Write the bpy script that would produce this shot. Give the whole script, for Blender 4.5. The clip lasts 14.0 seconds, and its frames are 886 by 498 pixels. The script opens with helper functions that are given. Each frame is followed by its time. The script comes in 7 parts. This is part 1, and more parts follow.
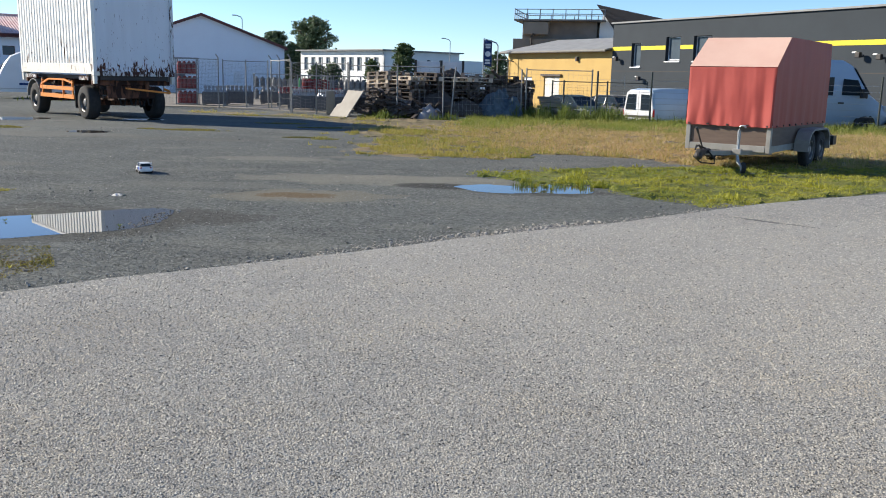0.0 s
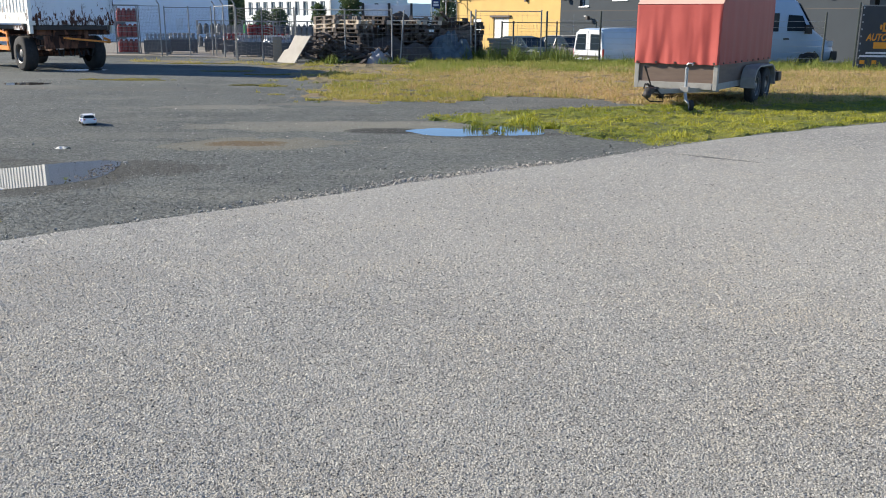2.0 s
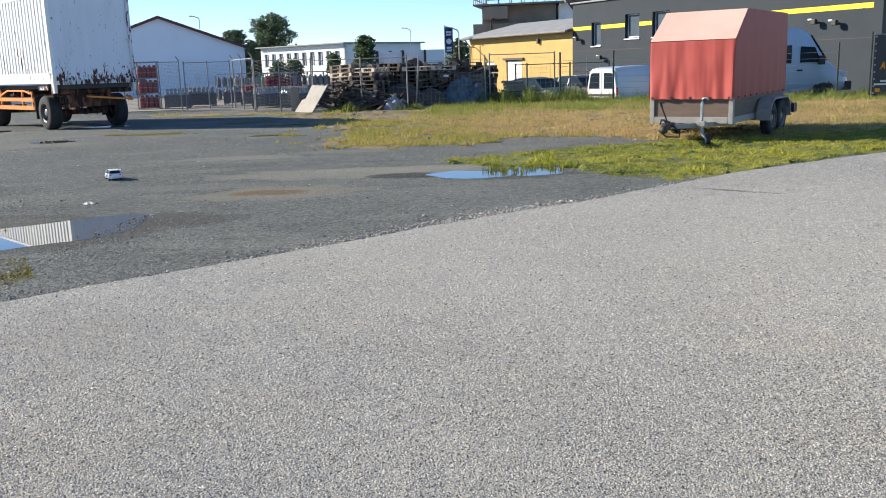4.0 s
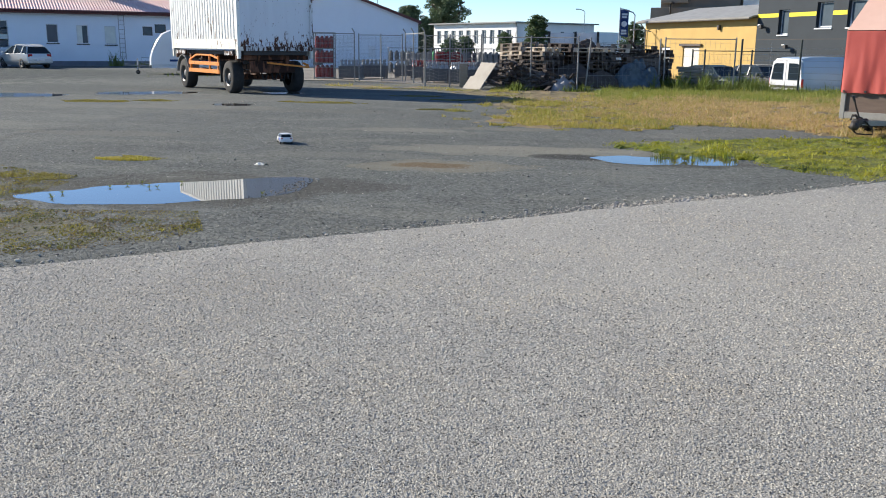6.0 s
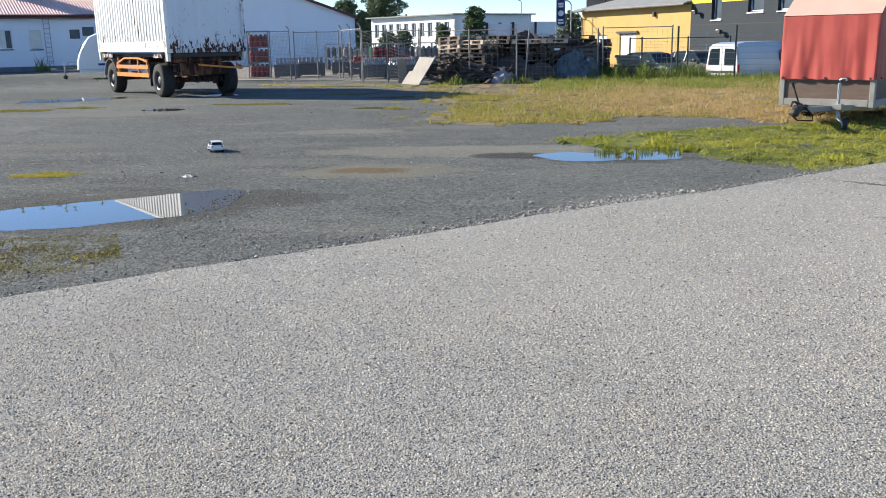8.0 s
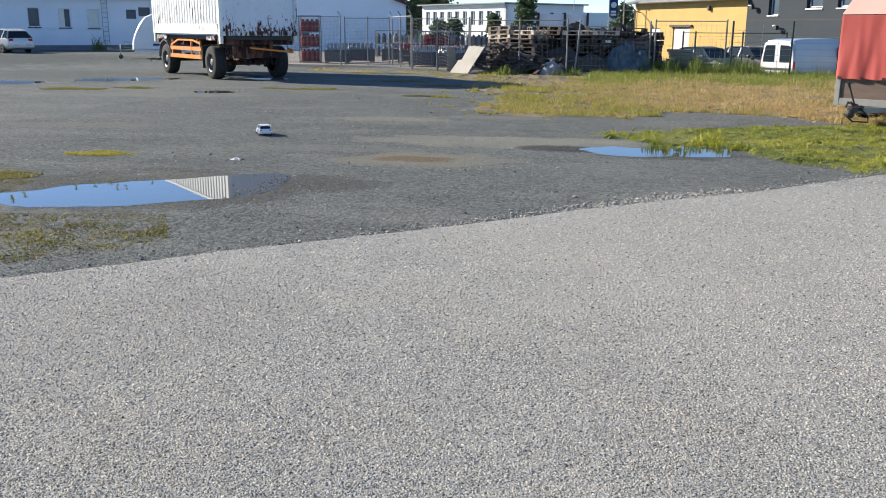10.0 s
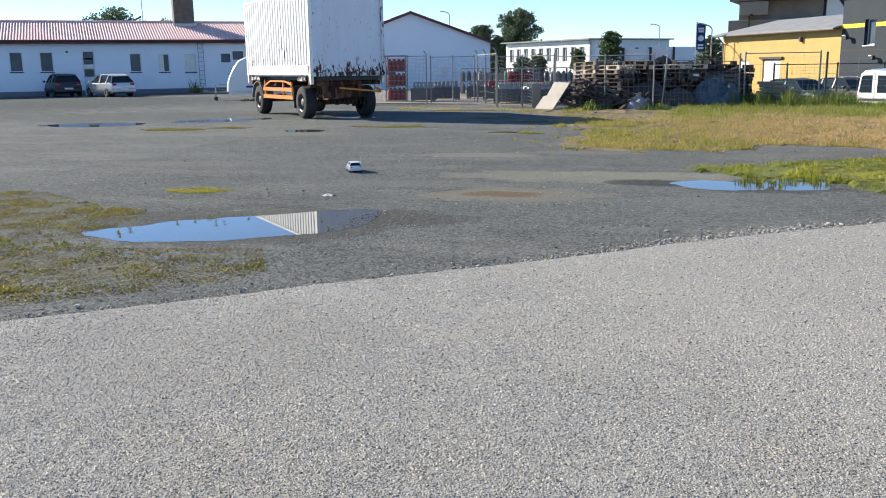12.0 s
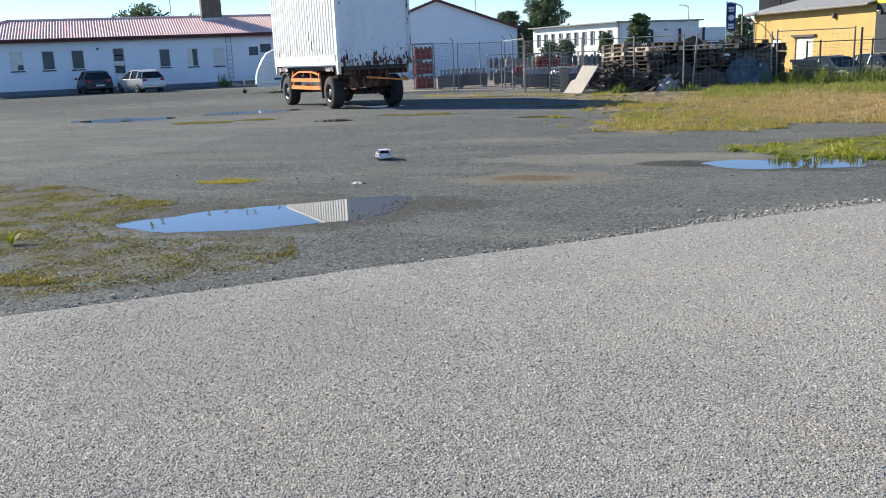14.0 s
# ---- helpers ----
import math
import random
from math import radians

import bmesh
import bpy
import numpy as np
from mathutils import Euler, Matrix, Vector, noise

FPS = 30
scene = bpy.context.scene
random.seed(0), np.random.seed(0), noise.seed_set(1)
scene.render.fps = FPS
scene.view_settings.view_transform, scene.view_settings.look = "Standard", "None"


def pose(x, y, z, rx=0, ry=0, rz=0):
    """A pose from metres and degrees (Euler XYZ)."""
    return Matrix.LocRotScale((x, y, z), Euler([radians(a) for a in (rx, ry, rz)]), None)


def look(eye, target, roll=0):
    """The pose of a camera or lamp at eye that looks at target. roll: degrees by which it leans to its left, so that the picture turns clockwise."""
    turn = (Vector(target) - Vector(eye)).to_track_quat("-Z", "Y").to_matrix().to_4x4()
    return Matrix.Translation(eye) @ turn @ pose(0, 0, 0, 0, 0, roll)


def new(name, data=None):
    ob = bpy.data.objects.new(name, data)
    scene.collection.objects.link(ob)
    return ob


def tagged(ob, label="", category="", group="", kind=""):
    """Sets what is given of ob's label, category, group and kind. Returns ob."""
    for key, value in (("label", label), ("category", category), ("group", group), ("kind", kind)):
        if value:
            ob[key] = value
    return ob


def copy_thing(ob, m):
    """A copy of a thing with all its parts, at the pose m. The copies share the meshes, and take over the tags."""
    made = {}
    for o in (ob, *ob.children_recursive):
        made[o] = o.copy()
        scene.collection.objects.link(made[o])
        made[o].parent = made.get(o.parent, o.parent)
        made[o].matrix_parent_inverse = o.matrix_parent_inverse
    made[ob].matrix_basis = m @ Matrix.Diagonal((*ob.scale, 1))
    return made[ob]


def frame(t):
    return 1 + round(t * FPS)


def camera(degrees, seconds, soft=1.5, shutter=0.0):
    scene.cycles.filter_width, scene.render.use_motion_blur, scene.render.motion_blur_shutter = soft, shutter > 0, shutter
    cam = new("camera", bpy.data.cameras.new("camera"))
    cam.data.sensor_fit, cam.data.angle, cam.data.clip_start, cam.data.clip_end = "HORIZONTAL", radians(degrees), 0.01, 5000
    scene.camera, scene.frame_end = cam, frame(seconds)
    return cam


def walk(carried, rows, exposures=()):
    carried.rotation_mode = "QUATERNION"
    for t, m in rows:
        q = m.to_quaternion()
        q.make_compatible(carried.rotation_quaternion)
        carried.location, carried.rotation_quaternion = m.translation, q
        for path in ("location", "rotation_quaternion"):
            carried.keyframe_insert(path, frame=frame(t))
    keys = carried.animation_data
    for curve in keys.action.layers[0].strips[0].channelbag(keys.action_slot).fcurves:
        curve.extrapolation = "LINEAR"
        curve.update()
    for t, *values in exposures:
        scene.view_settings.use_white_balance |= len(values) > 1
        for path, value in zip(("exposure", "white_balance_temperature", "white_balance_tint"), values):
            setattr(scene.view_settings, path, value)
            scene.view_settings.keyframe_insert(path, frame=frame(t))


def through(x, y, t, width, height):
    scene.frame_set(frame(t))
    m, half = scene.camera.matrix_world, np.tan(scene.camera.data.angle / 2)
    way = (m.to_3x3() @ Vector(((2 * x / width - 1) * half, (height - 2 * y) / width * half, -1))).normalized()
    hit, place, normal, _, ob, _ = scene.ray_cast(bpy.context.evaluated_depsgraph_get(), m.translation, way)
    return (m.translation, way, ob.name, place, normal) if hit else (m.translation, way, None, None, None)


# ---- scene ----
cam = camera(53.56, 14.0, soft=1.0)
PATH = [
    (0.0, pose(0.000, -0.000, 1.484, 78.872, -1.375, -0.000)),
    (0.5, pose(-0.008, -0.002, 1.474, 78.132, -1.641, -1.261)),
    (1.0, pose(-0.005, -0.033, 1.476, 76.446, -1.020, -0.002)),
    (1.5, pose(-0.013, -0.040, 1.473, 75.578, -0.636, -1.922)),
    (2.0, pose(0.009, -0.048, 1.476, 75.378, -0.355, -3.253)),
    (2.5, pose(-0.003, -0.038, 1.475, 76.024, -0.177, -4.131)),
    (3.0, pose(0.002, -0.040, 1.477, 76.667, -0.030, -4.148)),
    (3.5, pose(-0.004, -0.048, 1.485, 77.015, 0.066, -4.762)),
    (4.0, pose(-0.033, -0.104, 1.482, 78.163, 1.790, -2.420)),
    (4.2, pose(-0.113, -0.068, 1.466, 76.804, 3.989, 6.712)),
    (6.3, pose(-0.055, 0.147, 1.427, 77.019, -1.728, 7.516)),
    (6.5, pose(-0.057, 0.293, 1.441, 74.406, -2.513, 5.684)),
    (7.0, pose(-0.044, 0.421, 1.470, 73.613, -1.077, 3.959)),
    (7.5, pose(-0.068, 0.487, 1.491, 75.804, 1.605, 1.867)),
    (7.7, pose(-0.062, 0.505, 1.495, 76.646, 1.744, 3.185)),
    (9.8, pose(-0.041, 0.493, 1.517, 75.595, -0.091, 7.107)),
    (10.0, pose(-0.040, 0.481, 1.520, 75.871, -0.314, 7.738)),
    (10.5, pose(-0.074, 0.482, 1.519, 75.700, -0.103, 9.600)),
    (11.0, pose(-0.141, 0.457, 1.489, 79.154, 2.379, 14.525)),
    (11.5, pose(-0.109, 0.429, 1.506, 76.958, 0.622, 18.858)),
    (12.0, pose(-0.092, 0.445, 1.510, 78.250, 0.826, 13.048)),
    (12.5, pose(-0.085, 0.432, 1.505, 78.474, 0.949, 13.606)),
    (13.0, pose(-0.088, 0.458, 1.503, 77.732, 0.638, 12.587)),
    (13.4, pose(-0.072, 0.493, 1.496, 74.055, 5.241, 14.867)),
    (13.5, pose(-0.072, 0.472, 1.484, 74.597, 5.344, 13.343)),
    (14.0, pose(-0.097, 0.460, 1.473, 77.546, 2.338, 14.767)),
]
walk(cam, PATH, [(0.0, 0.7), (1.0, 0.82), (2.5, 0.88), (4.0, 0.92), (5.5, 0.82), (6.5, 0.76), (7.0, 0.86), (7.5, 0.94), (10.0, 0.9), (12.5, 0.95), (13.5, 0.88), (14.0, 0.88)])

# ---------------------------------------------------------------- light
SUN_AZ = (-0.96, 0.28)
SUN_EL = 26.0
world = bpy.data.worlds.new("sky_world")
scene.world = world
world.use_nodes = True
wn = world.node_tree.nodes
sky = wn.new("ShaderNodeTexSky")
sky.sky_type = "NISHITA"
sky.sun_disc = False
sky.sun_elevation = radians(SUN_EL)
sky.sun_rotation = math.atan2(SUN_AZ[0], SUN_AZ[1])
sky.altitude, sky.air_density, sky.dust_density, sky.ozone_density = 2500, 1.0, 0.0, 5.2
wn["Background"].inputs["Strength"].default_value = 0.115
world.node_tree.links.new(sky.outputs[0], wn["Background"].inputs["Color"])
sun_data = bpy.data.lights.new("sun", "SUN")
sun_data.energy, sun_data.angle, sun_data.color = 4.9, radians(0.55), (1.0, 0.92, 0.79)
sun = new("sun", sun_data)
ce = math.cos(radians(SUN_EL))
sun.matrix_world = look((SUN_AZ[0] * ce * 60, SUN_AZ[1] * ce * 60, math.sin(radians(SUN_EL)) * 60), (0, 0, 0))
scene.view_settings.exposure = 0.66


# ---------------------------------------------------------------- node materials
class Mat:
    """A small builder of node materials in object or world space."""

    def __init__(self, name, rough=0.7, metal=0.0, spec=0.5):
        self.m = bpy.data.materials.new(name)
        self.m.use_nodes = True
        self.t = self.m.node_tree
        self.b = self.t.nodes["Principled BSDF"]
        self.b.inputs["Roughness"].default_value = rough
        self.b.inputs["Metallic"].default_value = metal
        self.b.inputs["Specular IOR Level"].default_value = spec
        geo = self.t.nodes.new("ShaderNodeNewGeometry")
        self.world = geo.outputs["Position"]
        self.island = geo.outputs["Random Per Island"]
        self.obj = self.t.nodes.new("ShaderNodeTexCoord").outputs["Object"]
        self.rand = self.t.nodes.new("ShaderNodeObjectInfo").outputs["Random"]

    def link(self, a, b):
        self.t.links.new(a, b)

    def noise(self, scale, vec=None, detail=4.0, rough=0.55, stretch=None):
        n = self.t.nodes.new("ShaderNodeTexNoise")
        n.inputs["Scale"].default_value = scale
        n.inputs["Detail"].default_value = detail
        n.inputs["Roughness"].default_value = rough
        self.link(self.space(vec, stretch), n.inputs["Vector"])
        return n.outputs["Fac"]

    def space(self, vec, stretch):
        vec = self.obj if vec is None else vec
        if stretch:
            k = self.t.nodes.new("ShaderNodeMapping")
            k.inputs["Scale"].default_value = stretch
            self.link(vec, k.inputs["Vector"])
            vec = k.outputs[0]
        return vec

    def cells(self, scale, vec=None, out="Distance", stretch=None, feature="F1"):
        n = self.t.nodes.new("ShaderNodeTexVoronoi")
        n.feature = feature
        n.inputs["Scale"].default_value = scale
        self.link(self.space(vec, stretch), n.inputs["Vector"])
        return n.outputs[out]

    def ramp(self, fac, *stops):
        n = self.t.nodes.new("ShaderNodeValToRGB")
        el = n.color_ramp.elements
        while len(el) < len(stops):
            el.new(0.5)
        for e, (p, c) in zip(el, stops):
            e.position = p
            e.color = (c, c, c, 1) if isinstance(c, (int, float)) else (*c, 1)
        self.link(fac, n.inputs[0])
        return n.outputs[0]

    def mix(self, fac, a, b, mode="MIX"):
        n = self.t.nodes.new("ShaderNodeMix")
        n.data_type, n.blend_type = "RGBA", mode
        for v, s in ((fac, n.inputs[0]), (a, n.inputs[6]), (b, n.inputs[7])):
            if isinstance(v, tuple):
                s.default_value = (*v, 1)
            elif isinstance(v, (int, float)):
                s.default_value = v
            else:
                self.link(v, s)
        return n.outputs[2]

    def math(self, op, a, b=0.0):
        n = self.t.nodes.new("ShaderNodeMath")
        n.operation = op
        for v, s in ((a, n.inputs[0]), (b, n.inputs[1])):
            if isinstance(v, (int, float)):
                s.default_value = v
            else:
                self.link(v, s)
        return n.outputs[0]

    def axis(self, vec, i):
        n = self.t.nodes.new("ShaderNodeSeparateXYZ")
        self.link(vec, n.inputs[0])
        return n.outputs[i]

    def patch(self, cx, cy, rx, ry, amount):
        """A soft ragged ellipse on the ground."""
        k = self.t.nodes.new("ShaderNodeMapping")
        k.inputs["Location"].default_value = (-cx / rx, -cy / ry, 0)
        k.inputs["Scale"].default_value = (1 / rx, 1 / ry, 0)
        self.link(self.world, k.inputs["Vector"])
        d = self.t.nodes.new("ShaderNodeVectorMath")
        d.operation = "LENGTH"
        self.link(k.outputs[0], d.inputs[0])
        wob = self.math("MULTIPLY", self.math("SUBTRACT", self.noise(1.6, self.world, 6.0, 0.65), 0.22), 1.2)
        return self.ramp(self.math("ADD", d.outputs["Value"], wob), (0.75, amount), (1.0, amount * 0.55), (1.45, 0.0))

    def color(self, c):
        if isinstance(c, tuple):
            self.b.inputs["Base Color"].default_value = (*c, 1)
        else:
            self.link(c, self.b.inputs["Base Color"])
        return self

    def rough(self, r):
        self.link(r, self.b.inputs["Roughness"])
        return self

    def bump(self, h, strength=0.3, dist=0.01):
        n = self.t.nodes.new("ShaderNodeBump")
        n.inputs["Strength"].default_value = strength
        n.inputs["Distance"].default_value = dist
        self.link(h, n.inputs["Height"])
        self.link(n.outputs[0], self.b.inputs["Normal"])
        return self


def paint(name, base, dark=None, rough=0.6, scale=2.0, metal=0.0, grain=60.0, streak=None, amount=(0.35, 0.75), bump=0.1):
    """Paint or plaster: a base colour with larger blotches of a second tone, fine grain and a light bump."""
    m = Mat(name, rough, metal)
    dark = dark or tuple(c * 0.75 for c in base)
    big = m.ramp(m.noise(scale, stretch=streak), (amount[0], 0.0), (amount[1], 1.0))
    fine = m.noise(grain, detail=2.0)
    c = m.mix(big, base, dark)
    c = m.mix(m.math("MULTIPLY", fine, 0.22), c, (0.5 * base[0], 0.5 * base[1], 0.5 * base[2]))
    m.color(c)
    m.bump(fine, bump, 0.004)
    return m.m


def rusty(name, base, rust=(0.13, 0.045, 0.02), low=0.56, high=0.62, z_low=None, rough=0.55, scale=5.0, stretch=(1, 1, 0.35), gain=0.2):
    """Painted steel with rust spots; with z_low the rust grows toward the lower edge of the sheet."""
    m = Mat(name, rough)
    n = m.noise(scale, detail=7.0, rough=0.7, stretch=stretch)
    if z_low:
        z = m.axis(m.obj, 2)
        g = m.t.nodes.new("ShaderNodeMapRange")
        g.inputs[1].default_value, g.inputs[2].default_value = z_low
        g.inputs[3].default_value, g.inputs[4].default_value = gain, 0.0
        m.link(z, g.inputs[0])
        n = m.math("ADD", n, g.outputs[0])
    mask = m.ramp(n, (low, 0.0), (high, 1.0))
    spot = m.ramp(m.noise(scale * 0.8, detail=3.0, stretch=(1, 1, 0.3)), (low + 0.07, 0.0), (low + 0.085, 1.0))
    mask = m.math("MAXIMUM", mask, spot)
    stain = m.ramp(m.noise(1.2, stretch=(3, 3, 0.4)), (0.4, 0.0), (0.8, 0.35))
    c = m.mix(stain, base, tuple(b * 0.7 + 0.02 * (i == 0) for i, b in enumerate(base)))
    rc = m.mix(m.noise(30.0), rust, tuple(r * 0.4 for r in rust))
    m.color(m.mix(mask, c, rc))
    m.rough(m.ramp(mask, (0.0, rough), (1.0, 0.9)))
    m.bump(mask, 0.2, 0.004)
    return m.m


def yard_tone(m):
    """The drifts of damp, dry and muddy ground over the yard."""
    w = m.world
    big = m.noise(0.16, w, 5.0)
    mid = m.noise(1.3, w, 6.0, 0.65)
    base = m.mix(m.ramp(big, (0.38, 0.0), (0.62, 1.0)), (0.094, 0.098, 0.095), (0.15, 0.153, 0.146))
    base = m.mix(m.ramp(mid, (0.45, 0.0), (0.75, 0.5)), base, (0.165, 0.158, 0.14))
    # lengthwise drying streaks and old wheel tracks across the yard
    streak = m.ramp(m.noise(0.6, w, 6.0, 0.7, stretch=(0.6, 1.5, 1)), (0.5, 0.0), (0.66, 0.7))
    base = m.mix(streak, base, (0.225, 0.214, 0.186))
    dark = m.ramp(m.noise(0.8, w, 6.0, 0.7, stretch=(0.7, 1.4, 1)), (0.53, 0.0), (0.7, 0.7))
    base = m.mix(dark, base, (0.055, 0.057, 0.057))
    # clods, small hollows and scuffs
    scuff = m.noise(6.5, w, 5.0, 0.7, stretch=(0.8, 1.2, 1))
    base = m.mix(m.ramp(scuff, (0.56, 0.0), (0.66, 0.55)), base, (0.06, 0.06, 0.058))
    base = m.mix(m.ramp(scuff, (0.3, 0.6), (0.42, 0.0)), base, (0.2, 0.192, 0.17))
    pebble = m.cells(42.0, w, "Color")
    pv = m.axis(pebble, 0)
    base = m.mix(0.4, base, m.mix(pv, (0.025, 0.025, 0.024), (0.27, 0.267, 0.247)))
    # dried mud, silt and damp ground with ragged borders
    # The far-left dark patches stand in for shade among missing pebbles.
    for cx, cy, rx, ry, tone, amount in ((-1.75, 10.8, 1.6, 0.85, (0.22, 0.195, 0.15), 0.8), (-1.75, 10.8, 0.85, 0.4, (0.16, 0.108, 0.06), 0.95), (-0.9, 12.6, 3.2, 1.0, (0.25, 0.23, 0.188), 0.7), (-0.2, 12.9, 1.8, 0.6, (0.25, 0.23, 0.19), 0.6), (-3.0, 15.4, 1.5, 0.6, (0.24, 0.222, 0.185), 0.7), (-3.0, 11.6, 1.8, 0.5, (0.17, 0.162, 0.145), 0.6), (-1.2, 16.0, 1.6, 0.5, (0.2, 0.185, 0.155), 0.6), (-4.0, 8.4, 2.3, 1.7, (0.07, 0.064, 0.055), 0.75), (-2.5, 8.9, 1.0, 0.9, (0.075, 0.07, 0.062), 0.8), (0.1, 12.0, 1.0, 0.5, (0.042, 0.04, 0.037), 0.9), (1.3, 11.7, 1.5, 0.7, (0.06, 0.055, 0.048), 0.8), (-7.6, 8.4, 2.6, 2.0, (0.15, 0.128, 0.075), 0.65), (-4.6, 6.4, 1.4, 0.7, (0.145, 0.125, 0.078), 0.6), (-34.0, 40.0, 24.0, 13.0, (0.06, 0.068, 0.067), 0.85), (-36.0, 31.0, 24.0, 15.0, (0.058, 0.064, 0.063), 0.8), (-17.0, 27.0, 10.0, 5.0, (0.075, 0.081, 0.08), 0.6), (-9.0, 20.0, 3.5, 1.2, (0.19, 0.178, 0.155), 0.6), (-7.6, 13.6, 2.2, 0.7, (0.19, 0.175, 0.15), 0.5), (-9.0, 23.5, 4.0, 0.9, (0.15, 0.142, 0.128), 0.6), (-6.0, 19.5, 4.0, 0.8, (0.13, 0.124, 0.112), 0.6), (-1.0, 22.5, 1.8, 3.5, (0.15, 0.125, 0.085), 0.6)):
        base = m.mix(m.patch(cx, cy, rx, ry, amount), base, tone)
    base = m.mix(m.ramp(pv, (0.0, 0.0), (1.0, 0.2)), base, m.mix(pv, (0.025, 0.026, 0.027), (0.22, 0.222, 0.215)))
    return m.mix(1.0, base, (0.965, 1.0, 0.965), "MULTIPLY")


def gravel_material():
    m = Mat("packed_gravel", 0.95, spec=0.12)
    w = m.world
    m.color(yard_tone(m))
    h = m.math("ADD", m.math("MULTIPLY", m.cells(42.0, w), -0.4), m.math("MULTIPLY", m.noise(14.0, w, 6.0, 0.7), 1.8))
    m.bump(h, 0.7, 0.018)
    return m.m


def asphalt_material():
    m = Mat("pale_worn_asphalt", 0.85)
    w = m.world
    grains = m.cells(120.0, w, "Color")
    base = m.mix(m.axis(grains, 0), (0.15, 0.146, 0.13), (0.35, 0.34, 0.306))
    base = m.mix(m.ramp(m.axis(grains, 1), (0.8, 0.0), (0.85, 0.75)), base, (0.035, 0.034, 0.03))
    blotch = m.ramp(m.noise(0.5, w, 6.0), (0.35, 0.0), (0.7, 1.0))
    base = m.mix(m.math("MULTIPLY", blotch, 0.3), base, (0.43, 0.408, 0.35))
    worn = m.ramp(m.noise(2.3, w, 7.0), (0.5, 0.0), (0.8, 0.35))
    base = m.mix(worn, base, (0.23, 0.222, 0.198))
    base = m.mix(m.patch(2.2, 7.0, 6.2, 4.6, 0.22), base, (0.42, 0.395, 0.335))
    base = m.mix(m.patch(-2.6, 4.6, 1.8, 1.5, 0.35), base, (0.17, 0.167, 0.157))
    # old tar smears and wheel tracks
    smear = m.ramp(m.noise(0.9, w, 6.0, 0.7, stretch=(1.0, 0.35, 1)), (0.6, 0.0), (0.8, 0.45))
    base = m.mix(smear, base, (0.19, 0.182, 0.164))
    m.color(base)
    h = m.math("SUBTRACT", m.noise(75.0, w, 3.0), m.math("MULTIPLY", m.cells(120.0, w), 0.6))
    m.bump(h, 0.4, 0.007)
    return m.m


def pebble_material():
    """Loose pebbles that share the yard's drifts, each lighter or darker than its neighbours."""
    m = Mat("gravel_grains", 0.95, spec=0.2)
    r = m.t.nodes.new("ShaderNodeTexWhiteNoise")
    r.noise_dimensions = "1D"
    m.link(m.island, r.inputs["W"])
    k = m.mix(1.0, yard_tone(m), m.ramp(m.island, (0.0, 0.62), (0.6, 1.08), (1.0, 1.08)), "MULTIPLY")
    k = m.mix(m.ramp(m.island, (0.45, 0.0), (1.0, 0.7)), k, (0.275, 0.277, 0.263))
    m.color(m.mix(m.ramp(r.outputs["Value"], (0.96, 0.0), (0.975, 0.9)), k, (0.4, 0.39, 0.355)))
    return m.m


def grit_material(name, dark, light, rare, share=0.9, follow=0.5):
    """Single grains, each with a tone of its own, over broad lighter and darker areas."""
    m = Mat(name, 0.85)
    r = m.t.nodes.new("ShaderNodeTexWhiteNoise")
    r.noise_dimensions = "1D"
    m.link(m.island, r.inputs["W"])
    k = m.mix(m.island, dark, light)
    k = m.mix(m.ramp(r.outputs["Value"], (share, 0.0), (share + 0.02, 1.0)), k, rare)
    k = m.mix(m.patch(2.2, 7.0, 6.2, 4.6, 0.22 * follow * 2), k, tuple(0.5 * (a + b) * f for a, b, f in zip(dark, light, (1.45, 1.38, 1.24))))
    k = m.mix(m.patch(-2.6, 4.6, 1.8, 1.5, 0.35 * follow * 2), k, tuple(0.5 * (a + b) * 0.6 for a, b in zip(dark, light)))
    area = m.ramp(m.noise(0.6, m.world, 6.0, 0.6), (0.35, 0.0), (0.7, 1.0))
    k = m.mix(m.math("MULTIPLY", area, follow), k, tuple(0.5 * (a + b) * 1.25 for a, b in zip(dark, light)))
    warm = m.ramp(m.noise(0.75, m.world, 5.0, 0.6), (0.47, 0.0), (0.66, 0.6))
    k = m.mix(warm, k, m.mix(1.0, k, (1.07, 0.99, 0.87), "MULTIPLY"))
    worn = m.ramp(m.noise(1.6, m.world, 6.0, 0.65, stretch=(0.8, 1.1, 1)), (0.52, 0.0), (0.7, 0.55))
    k = m.mix(worn, k, m.mix(1.0, k, (0.78, 0.78, 0.79), "MULTIPLY"))
    m.color(k)
    return m.m


def tone_field(m, tones):
    """Broad drifts, clumps and fine flecks of four tones."""
    w = m.world
    k = m.mix(m.ramp(m.noise(0.33, w, 5.0, 0.6), (0.42, 0.0), (0.58, 1.0)), tones[0], tones[1])
    k = m.mix(m.ramp(m.noise(1.7, w, 5.0, 0.65, stretch=(0.7, 1.3, 1)), (0.5, 0.0), (0.62, 0.85)), k, tones[2])
    return m.mix(m.ramp(m.noise(4.5, w, 5.0, 0.7), (0.53, 0.0), (0.66, 0.8)), k, tones[3])


def turf_material(name, *tones):
    """Soil and matted short grass."""
    m = Mat(name, 0.95)
    m.color(tone_field(m, tones))
    m.bump(m.noise(30.0, m.world, 6.0), 0.9, 0.03)
    return m.m


